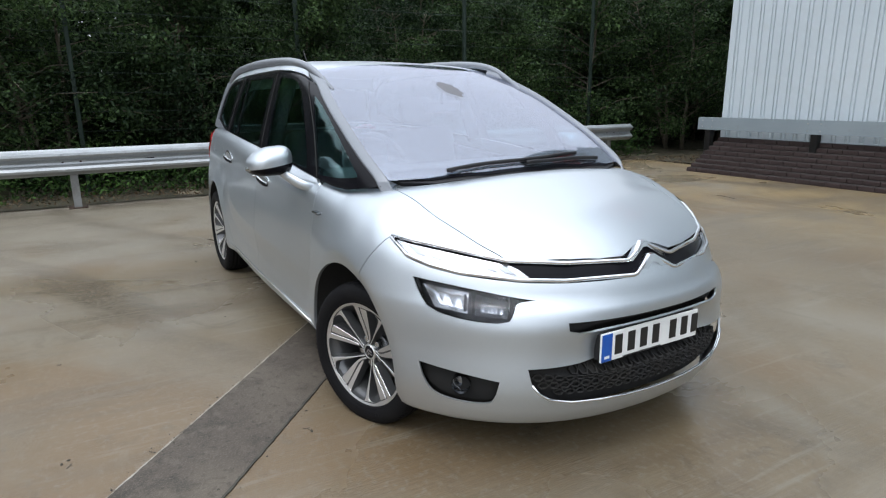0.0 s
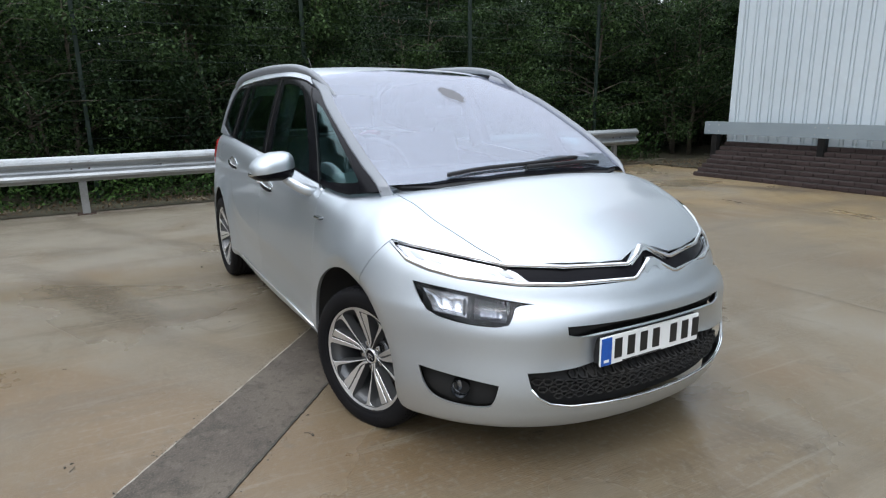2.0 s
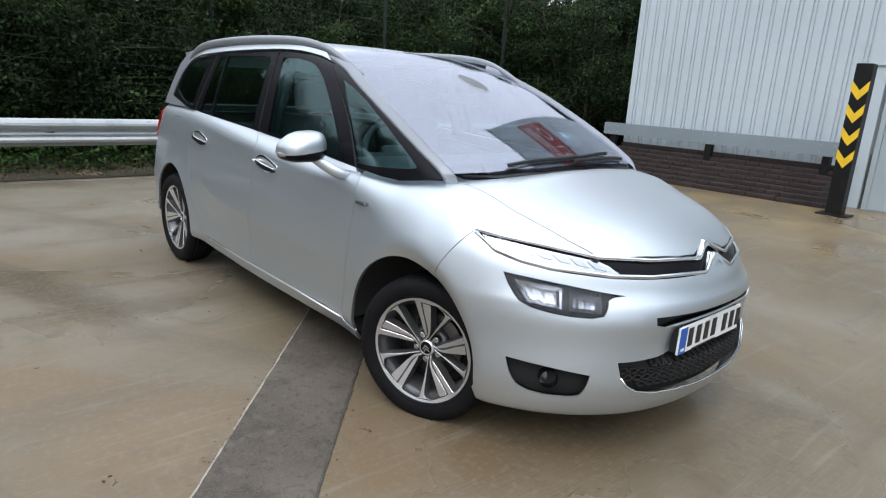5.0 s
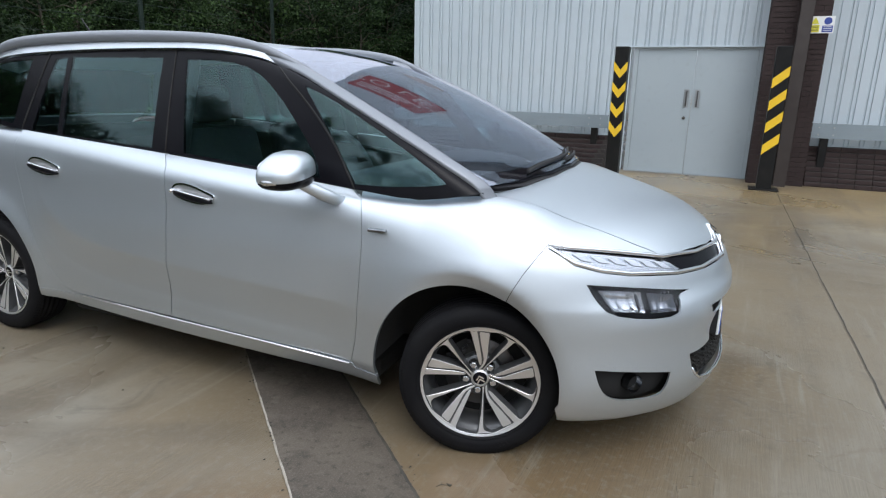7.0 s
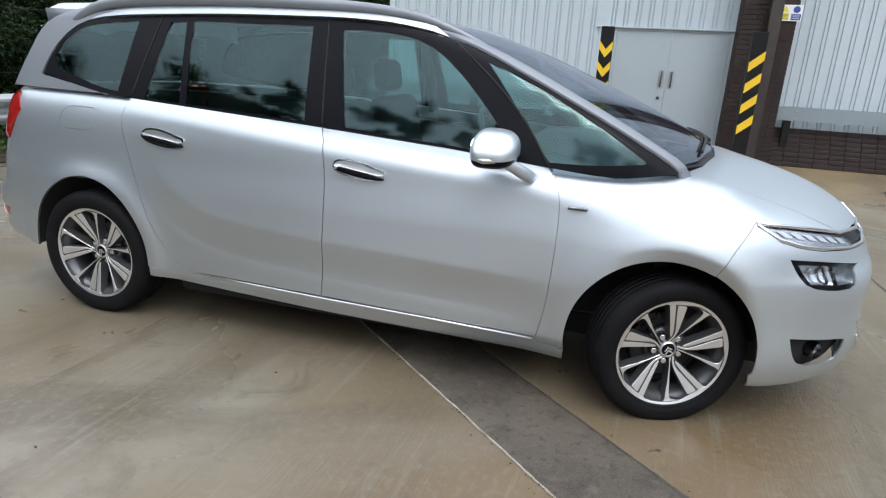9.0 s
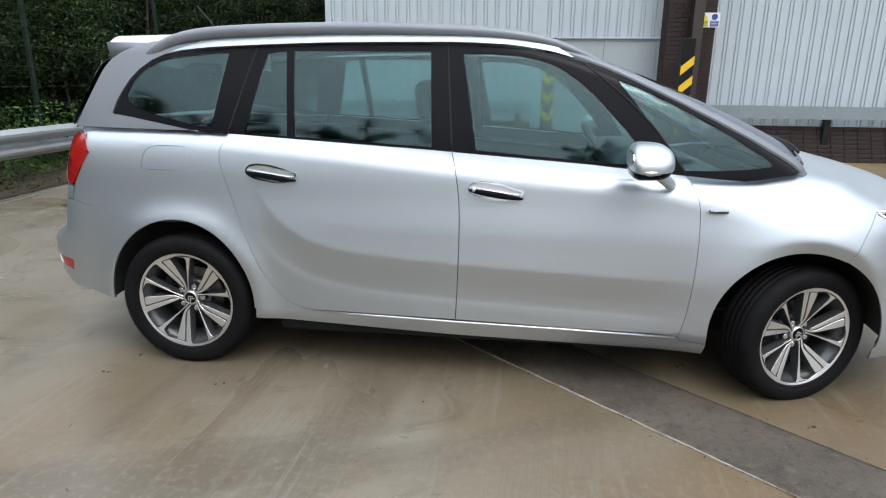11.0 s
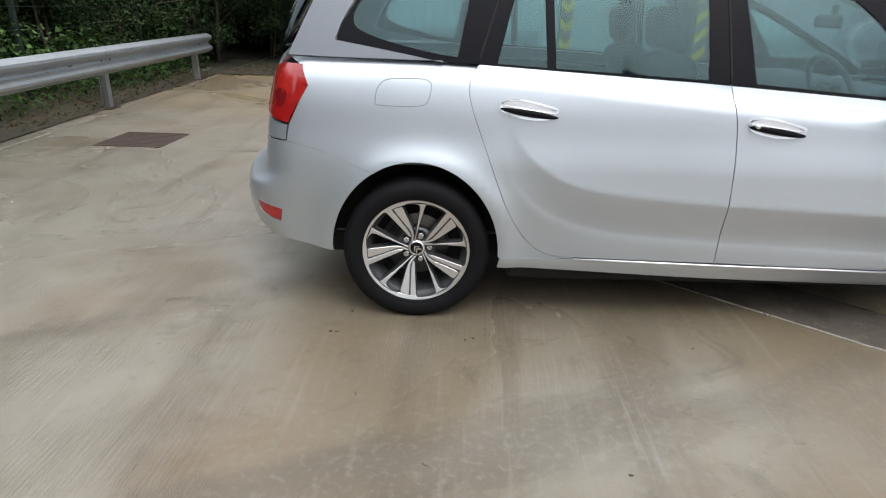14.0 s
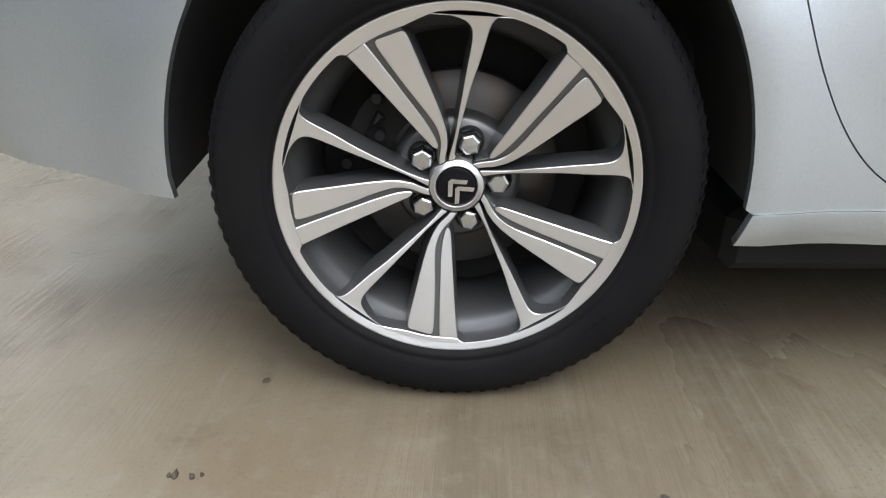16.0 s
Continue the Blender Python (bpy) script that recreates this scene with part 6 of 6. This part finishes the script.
def barrier_x(y):
    return -0.028 * (y - 1.4)


for y0, y1 in ((-12.0, -5.1), (-5.2, -1.72), (-1.86, 4.76), (4.62, 8.45)):
    lap = 0.004 if y0 in (-5.2, 4.62) else 0.0
    v, f = prism(ring, y0, y1, 1)
    piece("barrier_beam", ([(x + lap + barrier_x(y), y, z) for x, y, z in v], f), GALV, barrier, "corrugated galvanised beam")
for py in (-8.34, -5.1, -1.86, 1.38, 4.62, 7.86):
    bx = barrier_x(py)
    post = piece("barrier_post", joined(box((-0.10 + bx, py - 0.045, 0), (-0.092 + bx, py + 0.045, 0.72)), box((-0.02 + bx, py - 0.045, 0), (-0.012 + bx, py + 0.045, 0.72)), box((-0.092 + bx, py - 0.004, 0), (-0.02 + bx, py + 0.004, 0.72)), box((-0.012 + bx, py - 0.03, 0.56), (0.0 + bx, py + 0.03, 0.64))), GALVOLD, barrier, "weathered I-section post")
    piece("base_plate", box((-0.16 + bx, py - 0.11, 0), (0.04 + bx, py + 0.11, 0.014), 0.002), RUST, barrier, "rusty base plate")
    for dz in (0.50, 0.60, 0.70):
        for dy in (-0.10, 0.10):
            piece("barrier_bolt", box((0.0 + bx + (0.078 if dz != 0.60 else 0.0), py + dy - 0.012, dz - 0.012), (0.012 + bx + (0.078 if dz != 0.60 else 0.0), py + dy + 0.012, dz + 0.012), 0.003), RUST if dz == 0.60 else GALV, barrier)

for sy in (-9.6, -7.1, -4.2, -2.75, -0.95, 0.55, 2.2, 3.8, 5.4, 7.0):
    bx = barrier_x(sy)
    piece("beam_slot", prism(rounded([(sy - 0.055, 0.588), (sy - 0.055, 0.612), (sy + 0.055, 0.612), (sy + 0.055, 0.588)], 1), bx - 0.004, bx + 0.0025, 0), UNDER, barrier, "dark bolt slot")

# ---- wire fence among the trees ----
fence = thing("wire_fence", "dark green wire fence with steel posts", "fence", (-5.5, 0, 0))
for k, py in enumerate((-8.42, -5.06, -1.70, 1.66, 5.02, 8.38)):
    piece("fence_post", box((-0.03, py - 0.03, 0), (0.03, py + 0.03, 3.4), 0.006), FENCEGREEN, fence, "green steel post")
for k in range(12):
    z = 0.35 + 0.28 * k
    rnd = random.Random(k)
    piece("fence_wire", sweep([(0.035 + rnd.uniform(-0.01, 0.01), y, z + rnd.uniform(-0.008, 0.008)) for y in np.linspace(-9, 9.5, 12)], circle(0.004, 4)), FENCEGREEN, fence)

# ---- warehouse ----
WALL_Y, CORNER = 8.50, -2.10


def clad(x0, x1, z0, z1, y, pitch=0.205, rib=0.020):
    """A sheet with narrow upright grooves."""
    xs, ys = [x0], [y]
    x = x0 + pitch * 0.5
    while x < x1 - 0.08:
        for g in (x, x + 0.058):
            xs += [g - 0.013, g - 0.008, g + 0.008, g + 0.013]
            ys += [y, y + rib, y + rib, y]
        x += pitch
    xs, ys = xs + [x1], ys + [y]
    n = len(xs)
    verts = [(a, b, z0) for a, b in zip(xs, ys)] + [(a, b, z1) for a, b in zip(xs, ys)] + [(a, y + 0.06, z0) for a in (x0, x1)] + [(a, y + 0.06, z1) for a in (x0, x1)]
    faces = [(i, i + 1, n + i + 1, n + i) for i in range(n - 1)] + [(2 * n + 1, 2 * n, 2 * n + 2, 2 * n + 3)]
    return verts, faces


warehouse = thing("warehouse", "pale blue-grey metal-clad warehouse on a dark brick plinth", "building", kind="structure")
piece("wall_core", box((CORNER, WALL_Y + 0.07, 0), (1.95, WALL_Y + 0.3, 12.0)), CLAD, warehouse)
piece("wall_core", box((4.15, WALL_Y + 0.07, 0), (34, WALL_Y + 0.3, 12.0)), CLAD, warehouse)
piece("wall_core", box((1.95, WALL_Y + 0.07, 2.12), (4.15, WALL_Y + 0.3, 12.0)), CLAD, warehouse)
piece("side_wall", box((CORNER, WALL_Y + 0.3, 0), (CORNER + 0.25, 40, 12.0)), CLAD, warehouse)
piece("roof", box((CORNER - 0.1, WALL_Y - 0.1, 12.0), (34, 40, 12.2)), CLAD, warehouse)
piece("cladding", clad(CORNER, 1.93, 0.62, 12.0, WALL_Y - 0.03), CLAD, warehouse, "upright ribbed metal sheet")
piece("cladding", clad(1.93, 4.06, 2.11, 12.0, WALL_Y - 0.03), CLAD, warehouse, "upright ribbed metal sheet")
piece("cladding", clad(4.83, 34, 0.62, 12.0, WALL_Y - 0.03), CLAD, warehouse, "upright ribbed metal sheet")
piece("corner_trim", box((CORNER - 0.02, WALL_Y - 0.045, 0.60), (CORNER + 0.09, WALL_Y + 0.31, 12.0), 0.004), CLAD, warehouse, "folded corner flashing")
piece("drip_flashing", box((1.80, WALL_Y - 0.075, 2.085), (4.06, WALL_Y + 0.02, 2.108), 0.003), CLAD, warehouse, "white drip edge over the door")
piece("drip_flashing", box((CORNER, WALL_Y - 0.065, 0.595), (1.93, WALL_Y + 0.02, 0.62), 0.003), CLAD, warehouse, "drip edge over the plinth")
piece("drip_flashing", box((4.83, WALL_Y - 0.065, 0.595), (34, WALL_Y + 0.02, 0.62), 0.003), CLAD, warehouse, "drip edge over the plinth")
piece("edge_trim", box((4.83, WALL_Y - 0.06, 0.62), (4.98, WALL_Y - 0.028, 12.0), 0.003), CLAD, warehouse, "flat upright flashing")
piece("edge_trim", box((1.84, WALL_Y - 0.05, 0.0), (2.03, WALL_Y + 0.02, 2.085), 0.003), CLAD, warehouse, "flat upright flashing beside the door")

door = thing("double_door", "closed grey steel double door with two pull handles", "door", (3.07, WALL_Y - 0.01, 0), kind="structure")
piece("door_frame", joined(box((-0.99, -0.03, 0), (-0.92, 0.05, 2.09)), box((0.92, -0.03, 0), (0.99, 0.05, 2.09)), box((-0.92, -0.03, 2.05), (0.92, 0.05, 2.09))), DOORGREY, door)
for x0, x1, hx in ((-0.918, -0.003, -0.085), (0.003, 0.918, 0.085)):
    lf = piece("door_leaf", box((x0, -0.015, 0.012), (x1, 0.035, 2.046), 0.003), DOORGREY, door, "flat grey steel leaf")
    piece("handle_plate", box((hx - 0.04, -0.019, 1.12), (hx + 0.04, -0.0145, 1.42), 0.002), GALV, lf, "steel backing plate")
    piece("pull_handle", sweep(rounded([(hx, -0.018, 1.15), (hx, -0.07, 1.15), (hx, -0.07, 1.39), (hx, -0.018, 1.39)], 2, False), circle(0.010, 8), up=(1, 0, 0)), STEEL, lf, "steel pull handle", True)
piece("lock", moved(lathe([(0.0001, -0.03), (0.022, -0.03), (0.026, -0.022), (0.026, 0)], 16), Matrix.Translation((-0.09, 0, 0.95))), STEEL, door, "round lock", True)
piece("threshold", box((-0.95, -0.06, 0), (0.95, 0.05, 0.012)), GALV, door)

# brick pier between the door and the next bay, and its steel column
pier = thing("brick_pier", "dark brown brick pier with a steel column in front", "pier", (4.44, 8.2, 0), kind="structure")
piece("pier_core", box((-0.385, -0.19, 0), (0.385, 0.36, 12.0)), MORTAR, pier)
courses = []
for c in range(160):
    z = 0.075 * c
    off = 0.1125 * (c % 2)
    for k in range(-1, 4):
        a, b = max(-0.39, -0.39 + 0.225 * k + off), min(0.39, -0.39 + 0.225 * k + off + 0.215)
        if b - a > 0.03:
            courses.append(box((a, -0.20, z + 0.005), (b, -0.12, z + 0.070)))
    courses.append(box((-0.396, -0.195, z + 0.005), (-0.38, 0.30, z + 0.070)))
    courses.append(box((0.38, -0.195, z + 0.005), (0.396, 0.20, z + 0.070)))
tagged(piece("pier_bricks", joined(*courses), BRICK, pier), kind="stuff")
col = thing("steel_column", "dark brown steel column standing before the brick pier", "column", (4.50, 7.88, 0), kind="structure")
piece("column_flange", box((-0.085, -0.075, 0.0), (0.085, -0.062, 12.0)), DARKSTEEL, col)
piece("column_flange", box((-0.085, 0.062, 0.0), (0.085, 0.075, 12.0)), DARKSTEEL, col)
piece("column_web", box((-0.006, -0.062, 0.0), (0.006, 0.062, 12.0)), DARKSTEEL, col)

# stepped brick plinths
for x0, x1, front0, steps_back in ((CORNER - 0.18, 1.80, 7.80, 0.075), (4.86, 9.4, 8.10, 0.035)):
    plinth = thing("brick_plinth", "dark brown stepped brick plinth under the cladding", "plinth", ((x0 + x1) / 2, front0, 0), kind="structure")
    w = (x1 - x0) / 2
    core = []
    for c in range(8):
        s = 0.03 * c if x0 < 0 else 0
        core.append(box((-w + 0.01 + s, 0.02 + steps_back * c, 0.075 * c), (w - 0.01, WALL_Y - front0 + 0.05, 0.075 * c + 0.075)))
    piece("plinth_core", joined(*core), MORTAR, plinth)
    me = [mesh_of("brick", *box((-0.1075, 0.0, 0.0), (0.1075, 0.10, 0.062), 0.004), BRICK), mesh_of("brick", *box((-0.1075, -0.003, 0.001), (0.1075, 0.10, 0.061), 0.006), BRICK)]
    rnd = random.Random(11)
    for c in range(8):
        s = 0.03 * c if x0 < 0 else 0
        x = -w + s + 0.1075 - 0.1125 * (c % 2) * 0
        while x < w - 0.10:
            b = new("brick", me[rnd.randrange(2)])
            b.parent = plinth
            b.matrix_basis = pose(x + rnd.uniform(-0.002, 0.002), steps_back * c + rnd.uniform(-0.003, 0.003), 0.075 * c + 0.004)
            x += 0.225

# painted guard rails on dark posts in front of the plinths
for x0, x1, posts in ((-2.42, 1.78, (-2.22, -0.30, 1.55)), (4.78, 13.0, (5.05, 7.0, 9.0, 11.0))):
    guard = thing("guard_rail", "grey painted steel guard rail on dark brown posts", "guard rail", ((x0 + x1) / 2, 8.25, 0))
    w = (x1 - x0) / 2
    c = (x0 + x1) / 2
    prof = [(0.0, 0.735), (0.0, 0.955), (0.10, 0.955), (0.10, 0.945), (0.01, 0.945), (0.01, 0.745), (0.10, 0.745), (0.10, 0.735)]
    piece("rail_beam", prism([(a - 0.05, b) for a, b in prof], -w, w, 0), RAILPAINT, guard, "grey channel-section rail")
    for px in posts:
        piece("rail_post", box((px - c - 0.055, -0.03, 0.0), (px - c + 0.055, 0.09, 0.74), 0.006), BLACKPOST, guard, "dark brown steel post")
        for dx in (-0.10, 0.10):
            for dz in (0.79, 0.90):
                piece("rail_bolt", box((px - c + dx - 0.012, -0.058, dz - 0.012), (px - c + dx + 0.012, -0.049, dz + 0.012), 0.003), GALV, guard)

# black and yellow bollards
def bollard(x, y, bands, label):
    b = thing("bollard", label, "bollard", (x, y, 0), group="bollards by the door")
    piece("post", box((-0.10, -0.10, 0.0), (0.10, 0.10, 2.03), 0.008), BLACKPOST, b, "square black steel post")
    piece("base_plate", box((-0.20, -0.16, 0.0), (0.20, 0.16, 0.022), 0.003), BLACKPOST, b)
    for dx, dy in ((-0.16, -0.12), (0.16, -0.12), (-0.16, 0.12), (0.16, 0.12)):
        piece("bolt", moved(lathe([(0.0001, 0.0), (0.016, 0.0), (0.016, -0.03)], 6), Matrix.Translation((dx, dy, 0.022)) @ pose(0, 0, 0, 90)), GALV, b)
    for z, h, kind in bands:
        if kind == "v":
            poly = [(-0.101, z + h), (0.0, z), (0.101, z + h), (0.101, z + 2 * h), (0.0, z + h), (-0.101, z + 2 * h)]
        else:
            poly = [(-0.101, z), (0.101, z + h * 1.4), (0.101, z + h * 2.5), (-0.101, z + h * 1.1)]
        piece("yellow_band", prism(poly, -0.106, -0.099), YELLOW, b, "yellow reflective band")
    return b


bollard(2.05, 7.36, [(0.66 + 0.30 * k, 0.125, "v") for k in range(4)], "square black bollard with yellow chevrons beside the door")
bollard(4.26, 7.36, [(0.52 + 0.31 * k, 0.125, "d") for k in range(4)], "square black bollard with slanting yellow bands before the brick pier")

sign = thing("safety_sign", "small white wall sign with yellow and blue fields", "sign", (4.72, 7.985, 2.245))
piece("sign_board", box((-0.165, -0.006, 0.0), (0.165, 0.0, 0.235), 0.001), SIGNWHITE, sign)
piece("warning_field", box((-0.145, -0.009, 0.015), (-0.02, -0.005, 0.115)), SIGNYELLOW, sign, "yellow field with plain bars")
piece("warning_triangle", prism([(-0.135, 0.13), (-0.03, 0.13), (-0.082, 0.225)], -0.009, -0.005), SIGNYELLOW, sign)
piece("notice_field", box((0.015, -0.009, 0.015), (0.15, -0.005, 0.105)), SIGNBLUE, sign, "blue field with plain bars")
piece("notice_disc", prism([(0.08 + 0.05 * math.cos(radians(a)), 0.168 + 0.05 * math.sin(radians(a))) for a in range(0, 360, 15)], -0.009, -0.005), SIGNBLUE, sign)
for z in (0.035, 0.055, 0.075, 0.095):
    piece("text_bar", box((-0.135, -0.0105, z), (-0.03, -0.0085, z + 0.006)), BLACKINK, sign)
for z in (0.035, 0.060, 0.085):
    piece("text_bar", box((0.03, -0.0105, z), (0.135, -0.0085, z + 0.007)), SIGNWHITE, sign)

# ---- trees and undergrowth ----
def leaves(centres, size, rnd, flat=0.3):
    """Folded leaves, each two facets, at the given places."""
    n = len(centres)
    a = rnd.uniform(0, 2 * np.pi, n)
    t = rnd.normal(0, 0.7, n)
    r = rnd.uniform(-1, 1, n)
    u = np.stack([np.cos(a) * np.cos(t), np.sin(a) * np.cos(t), np.sin(t) - flat], 1)
    u /= np.linalg.norm(u, axis=1, keepdims=True)
    w = np.cross(u, np.stack([r * 0.6, 0.6 * np.sin(a * 3), np.ones(n)], 1))
    w /= np.linalg.norm(w, axis=1, keepdims=True)
    s = size * rnd.uniform(0.6, 1.3, n)[:, None]
    nn = np.cross(u, w)
    p0, p2 = centres, centres + u * s
    p1 = centres + u * s * 0.45 + w * s * 0.30 + nn * s * 0.08
    p3 = centres + u * s * 0.45 - w * s * 0.30 + nn * s * 0.08
    verts = np.stack([p0, p1, p2, p3], 1).reshape(-1, 3)
    i = np.arange(n) * 4
    faces = np.concatenate([np.stack([i, i + 1, i + 2], 1), np.stack([i, i + 2, i + 3], 1)])
    return verts, faces


def fast_mesh(name, verts, faces, mat):
    me = bpy.data.meshes.new(name)
    me.vertices.add(len(verts))
    me.vertices.foreach_set("co", np.ravel(verts))
    me.loops.add(faces.size)
    me.loops.foreach_set("vertex_index", np.ravel(faces))
    me.polygons.add(len(faces))
    me.polygons.foreach_set("loop_start", np.arange(len(faces)) * 3)
    me.polygons.foreach_set("loop_total", np.full(len(faces), 3))
    me.materials.append(mat)
    me.update(calc_edges=True)
    return me


def limb(path, r0, r1):
    n = len(path)
    return sweep(path, circle(1.0, 7), up=(0.3, 0.9, 0.1), scale=[r0 + (r1 - r0) * i / (n - 1) for i in range(n)])


def tree(seed, height, spread, count, size):
    rnd = np.random.default_rng(seed)
    t = thing("tree", "leafy young broadleaf tree with thin pale stems", "tree", group="trees behind the barrier")
    stems, tips = [], []
    for s in range(3):
        lean = rnd.normal(0, 0.10, 2)
        p = np.array([rnd.normal(0, 0.18), rnd.normal(0, 0.18), -0.05])
        path = [tuple(p)]
        for k in range(7):
            p = p + np.array([*(lean + rnd.normal(0, 0.07, 2)), 1.0]) * height * 0.13
            path.append(tuple(p))
        stems.append(limb(path, rnd.uniform(0.03, 0.055), 0.01))
        for k in range(2, 8):
            for b in range(5):
                a = rnd.uniform(0, 2 * np.pi)
                ln = spread * rnd.uniform(0.45, 1.0) * (1.15 - 0.09 * k)
                q0 = np.array(path[k]) - (0, 0, rnd.uniform(0, 0.4))
                q2 = q0 + np.array([np.cos(a), np.sin(a), rnd.uniform(-0.05, 0.55)]) * ln
                q1 = (q0 + q2) / 2 + (0, 0, 0.12)
                stems.append(limb([tuple(q0), tuple(q1), tuple(q2)], 0.014, 0.003))
                tips += [q0 + (q2 - q0) * f for f in (0.45, 0.7, 0.9, 1.05)]
    tips = np.array(tips)
    piece("trunk", joined(*stems), BARK, t, "thin grey-brown stems", True)
    pick = tips[rnd.integers(0, len(tips), count)]
    c = pick + rnd.normal(0, 1, (count, 3)) * (0.15, 0.15, 0.11)
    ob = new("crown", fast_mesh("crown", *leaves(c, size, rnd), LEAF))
    ob.parent = t
    return t


kinds = [tree(1, 3.7, 1.5, 26000, 0.066), tree(2, 4.1, 1.6, 28000, 0.07), tree(3, 3.4, 1.4, 24000, 0.062)]
spots = [(-6.3, -6.8), (-6.6, -4.4), (-6.2, -2.2), (-6.5, 0.0), (-6.3, 2.2), (-6.6, 4.5), (-6.3, 6.7), (-6.6, 9.0), (-5.4, 11.2), (-4.0, 12.6), (-3.0, 14.8),
         (-8.4, -8.2), (-8.6, -5.4), (-8.3, -2.8), (-8.7, -0.2), (-8.4, 2.6), (-8.7, 5.4), (-8.4, 8.0), (-7.8, 10.8), (-6.0, 13.6),
         (-10.8, -7.0), (-11.0, -3.0), (-10.7, 1.0), (-11.0, 5.0), (-10.6, 9.0), (-9.5, 13.0)]
across = [(-4.5, -17.0), (-1.0, -18.5), (2.4, -112.0), (5.6, -19.0), (-8.5, -15.5), (9.0, -20.0)]
rnd = random.Random(4)
for k, (x, y) in enumerate(spots):
    m = pose(x, y, 0.05 if x < -4 else 0.0, 0, 0, rnd.uniform(0, 360)) @ Matrix.Scale(rnd.uniform(0.9, 1.2) * (1.0 if x > -7.5 else 1.1 if x > -9.2 else 1.3), 4)
    src = kinds[k % 3]
    if k < 3:
        src.matrix_basis = m
    else:
        c = copy_thing(src, m)
        c.scale = m.to_scale()
for x, y, k in ((-6.5, -9.4, 1.5), (-6.9, -12.2, 1.7), (-8.8, -10.8, 1.8), (-7.0, -15.0, 1.8), (-9.4, -13.6, 2.0)):
    copy_thing(kinds[int(-y) % 3], pose(x, y, 0.05, 0, 0, 37 * y)).scale = (k, k, k)
tall = tree(7, 10.5, 3.4, 26000, 0.13)
for k, (x, y) in enumerate(across):
    m = pose(x, y, 0, 0, 0, 60 * k)
    if k == 0:
        tall.matrix_basis = m
    else:
        copy_thing(tall, m)
rg = np.random.default_rng(8)


def thicket(name, n, xr, yr, top, size, mat, label, category):
    x, y = rg.uniform(*xr, n), rg.uniform(*yr, n)
    h = np.array([0.5 + 0.5 * noise.noise((a * 0.7, b * 0.7, 1.7)) for a, b in zip(x, y)])
    z = 0.02 + rg.uniform(0, 1, n) ** 1.3 * top * (0.25 + h) if top < 2 else rg.uniform(0, 1, n) * top * (0.7 + 0.3 * h)
    me = fast_mesh(name, *leaves(np.stack([x, y, z], 1), size, rg), mat)
    return tagged(new(name, me), label, category, kind="stuff")


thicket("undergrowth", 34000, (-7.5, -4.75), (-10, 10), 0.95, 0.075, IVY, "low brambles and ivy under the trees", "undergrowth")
thicket("undergrowth", 60000, (-9.0, -6.2), (-10, 14), 2.4, 0.085, SHADELEAF, "dense shrubs behind the fence, their shade put into the leaf colour", "shrubs")
thicket("undergrowth", 170000, (-14.0, -10.5), (-16, 20), 5.8, 0.20, SHADELEAF, "dense foliage at the back, coloured dark to give its shade", "shrubs")
thicket("undergrowth", 60000, (-9.0, -2.4), (14.5, 17.0), 6.0, 0.17, SHADELEAF, "dense foliage beside the building, coloured dark to give its shade", "shrubs")
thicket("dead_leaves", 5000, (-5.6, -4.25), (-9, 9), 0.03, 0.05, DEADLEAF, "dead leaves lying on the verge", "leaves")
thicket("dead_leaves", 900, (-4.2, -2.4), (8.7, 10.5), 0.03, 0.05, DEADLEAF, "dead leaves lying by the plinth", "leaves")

# ---- an unseen unit added behind the viewer to be mirrored, and the letting board ----
far = thing("far_warehouse", "unseen dark grey metal-clad unit added across the yard for reflections", "building", (30, 2, 0), kind="structure")
piece("wall", box((0, -16, 0), (6, 16, 6.5)), DARKCLAD, far)
piece("roof", box((-0.3, -16.3, 6.5), (6.3, 16.3, 6.8)), DARKCLAD, far)
board = thing("letting_board", "large red letting board with pale letters high on the warehouse wall", "sign", (-0.55, WALL_Y - 0.06, 6.25))
piece("board_panel", box((-1.25, -0.03, 0.0), (1.25, 0.02, 2.35), 0.005), SIGNRED, board, "dark red panel")
text = bpy.data.curves.new("board_text", "FONT")
text.body, text.size, text.extrude, text.align_x = "TO LET", 0.98, 0.004, "CENTER"
text.materials.append(SIGNPALE)
words = new("board_text", text)
words.parent = board
words.matrix_basis = pose(0, -0.036, 0.30, 90, 0, 0)
for k in range(3):
    piece("text_bar", box((-1.05, -0.036, 1.32 + 0.27 * k), (1.05 - 0.25 * k, -0.029, 1.46 + 0.27 * k)), SIGNPALE, board, "pale bar")
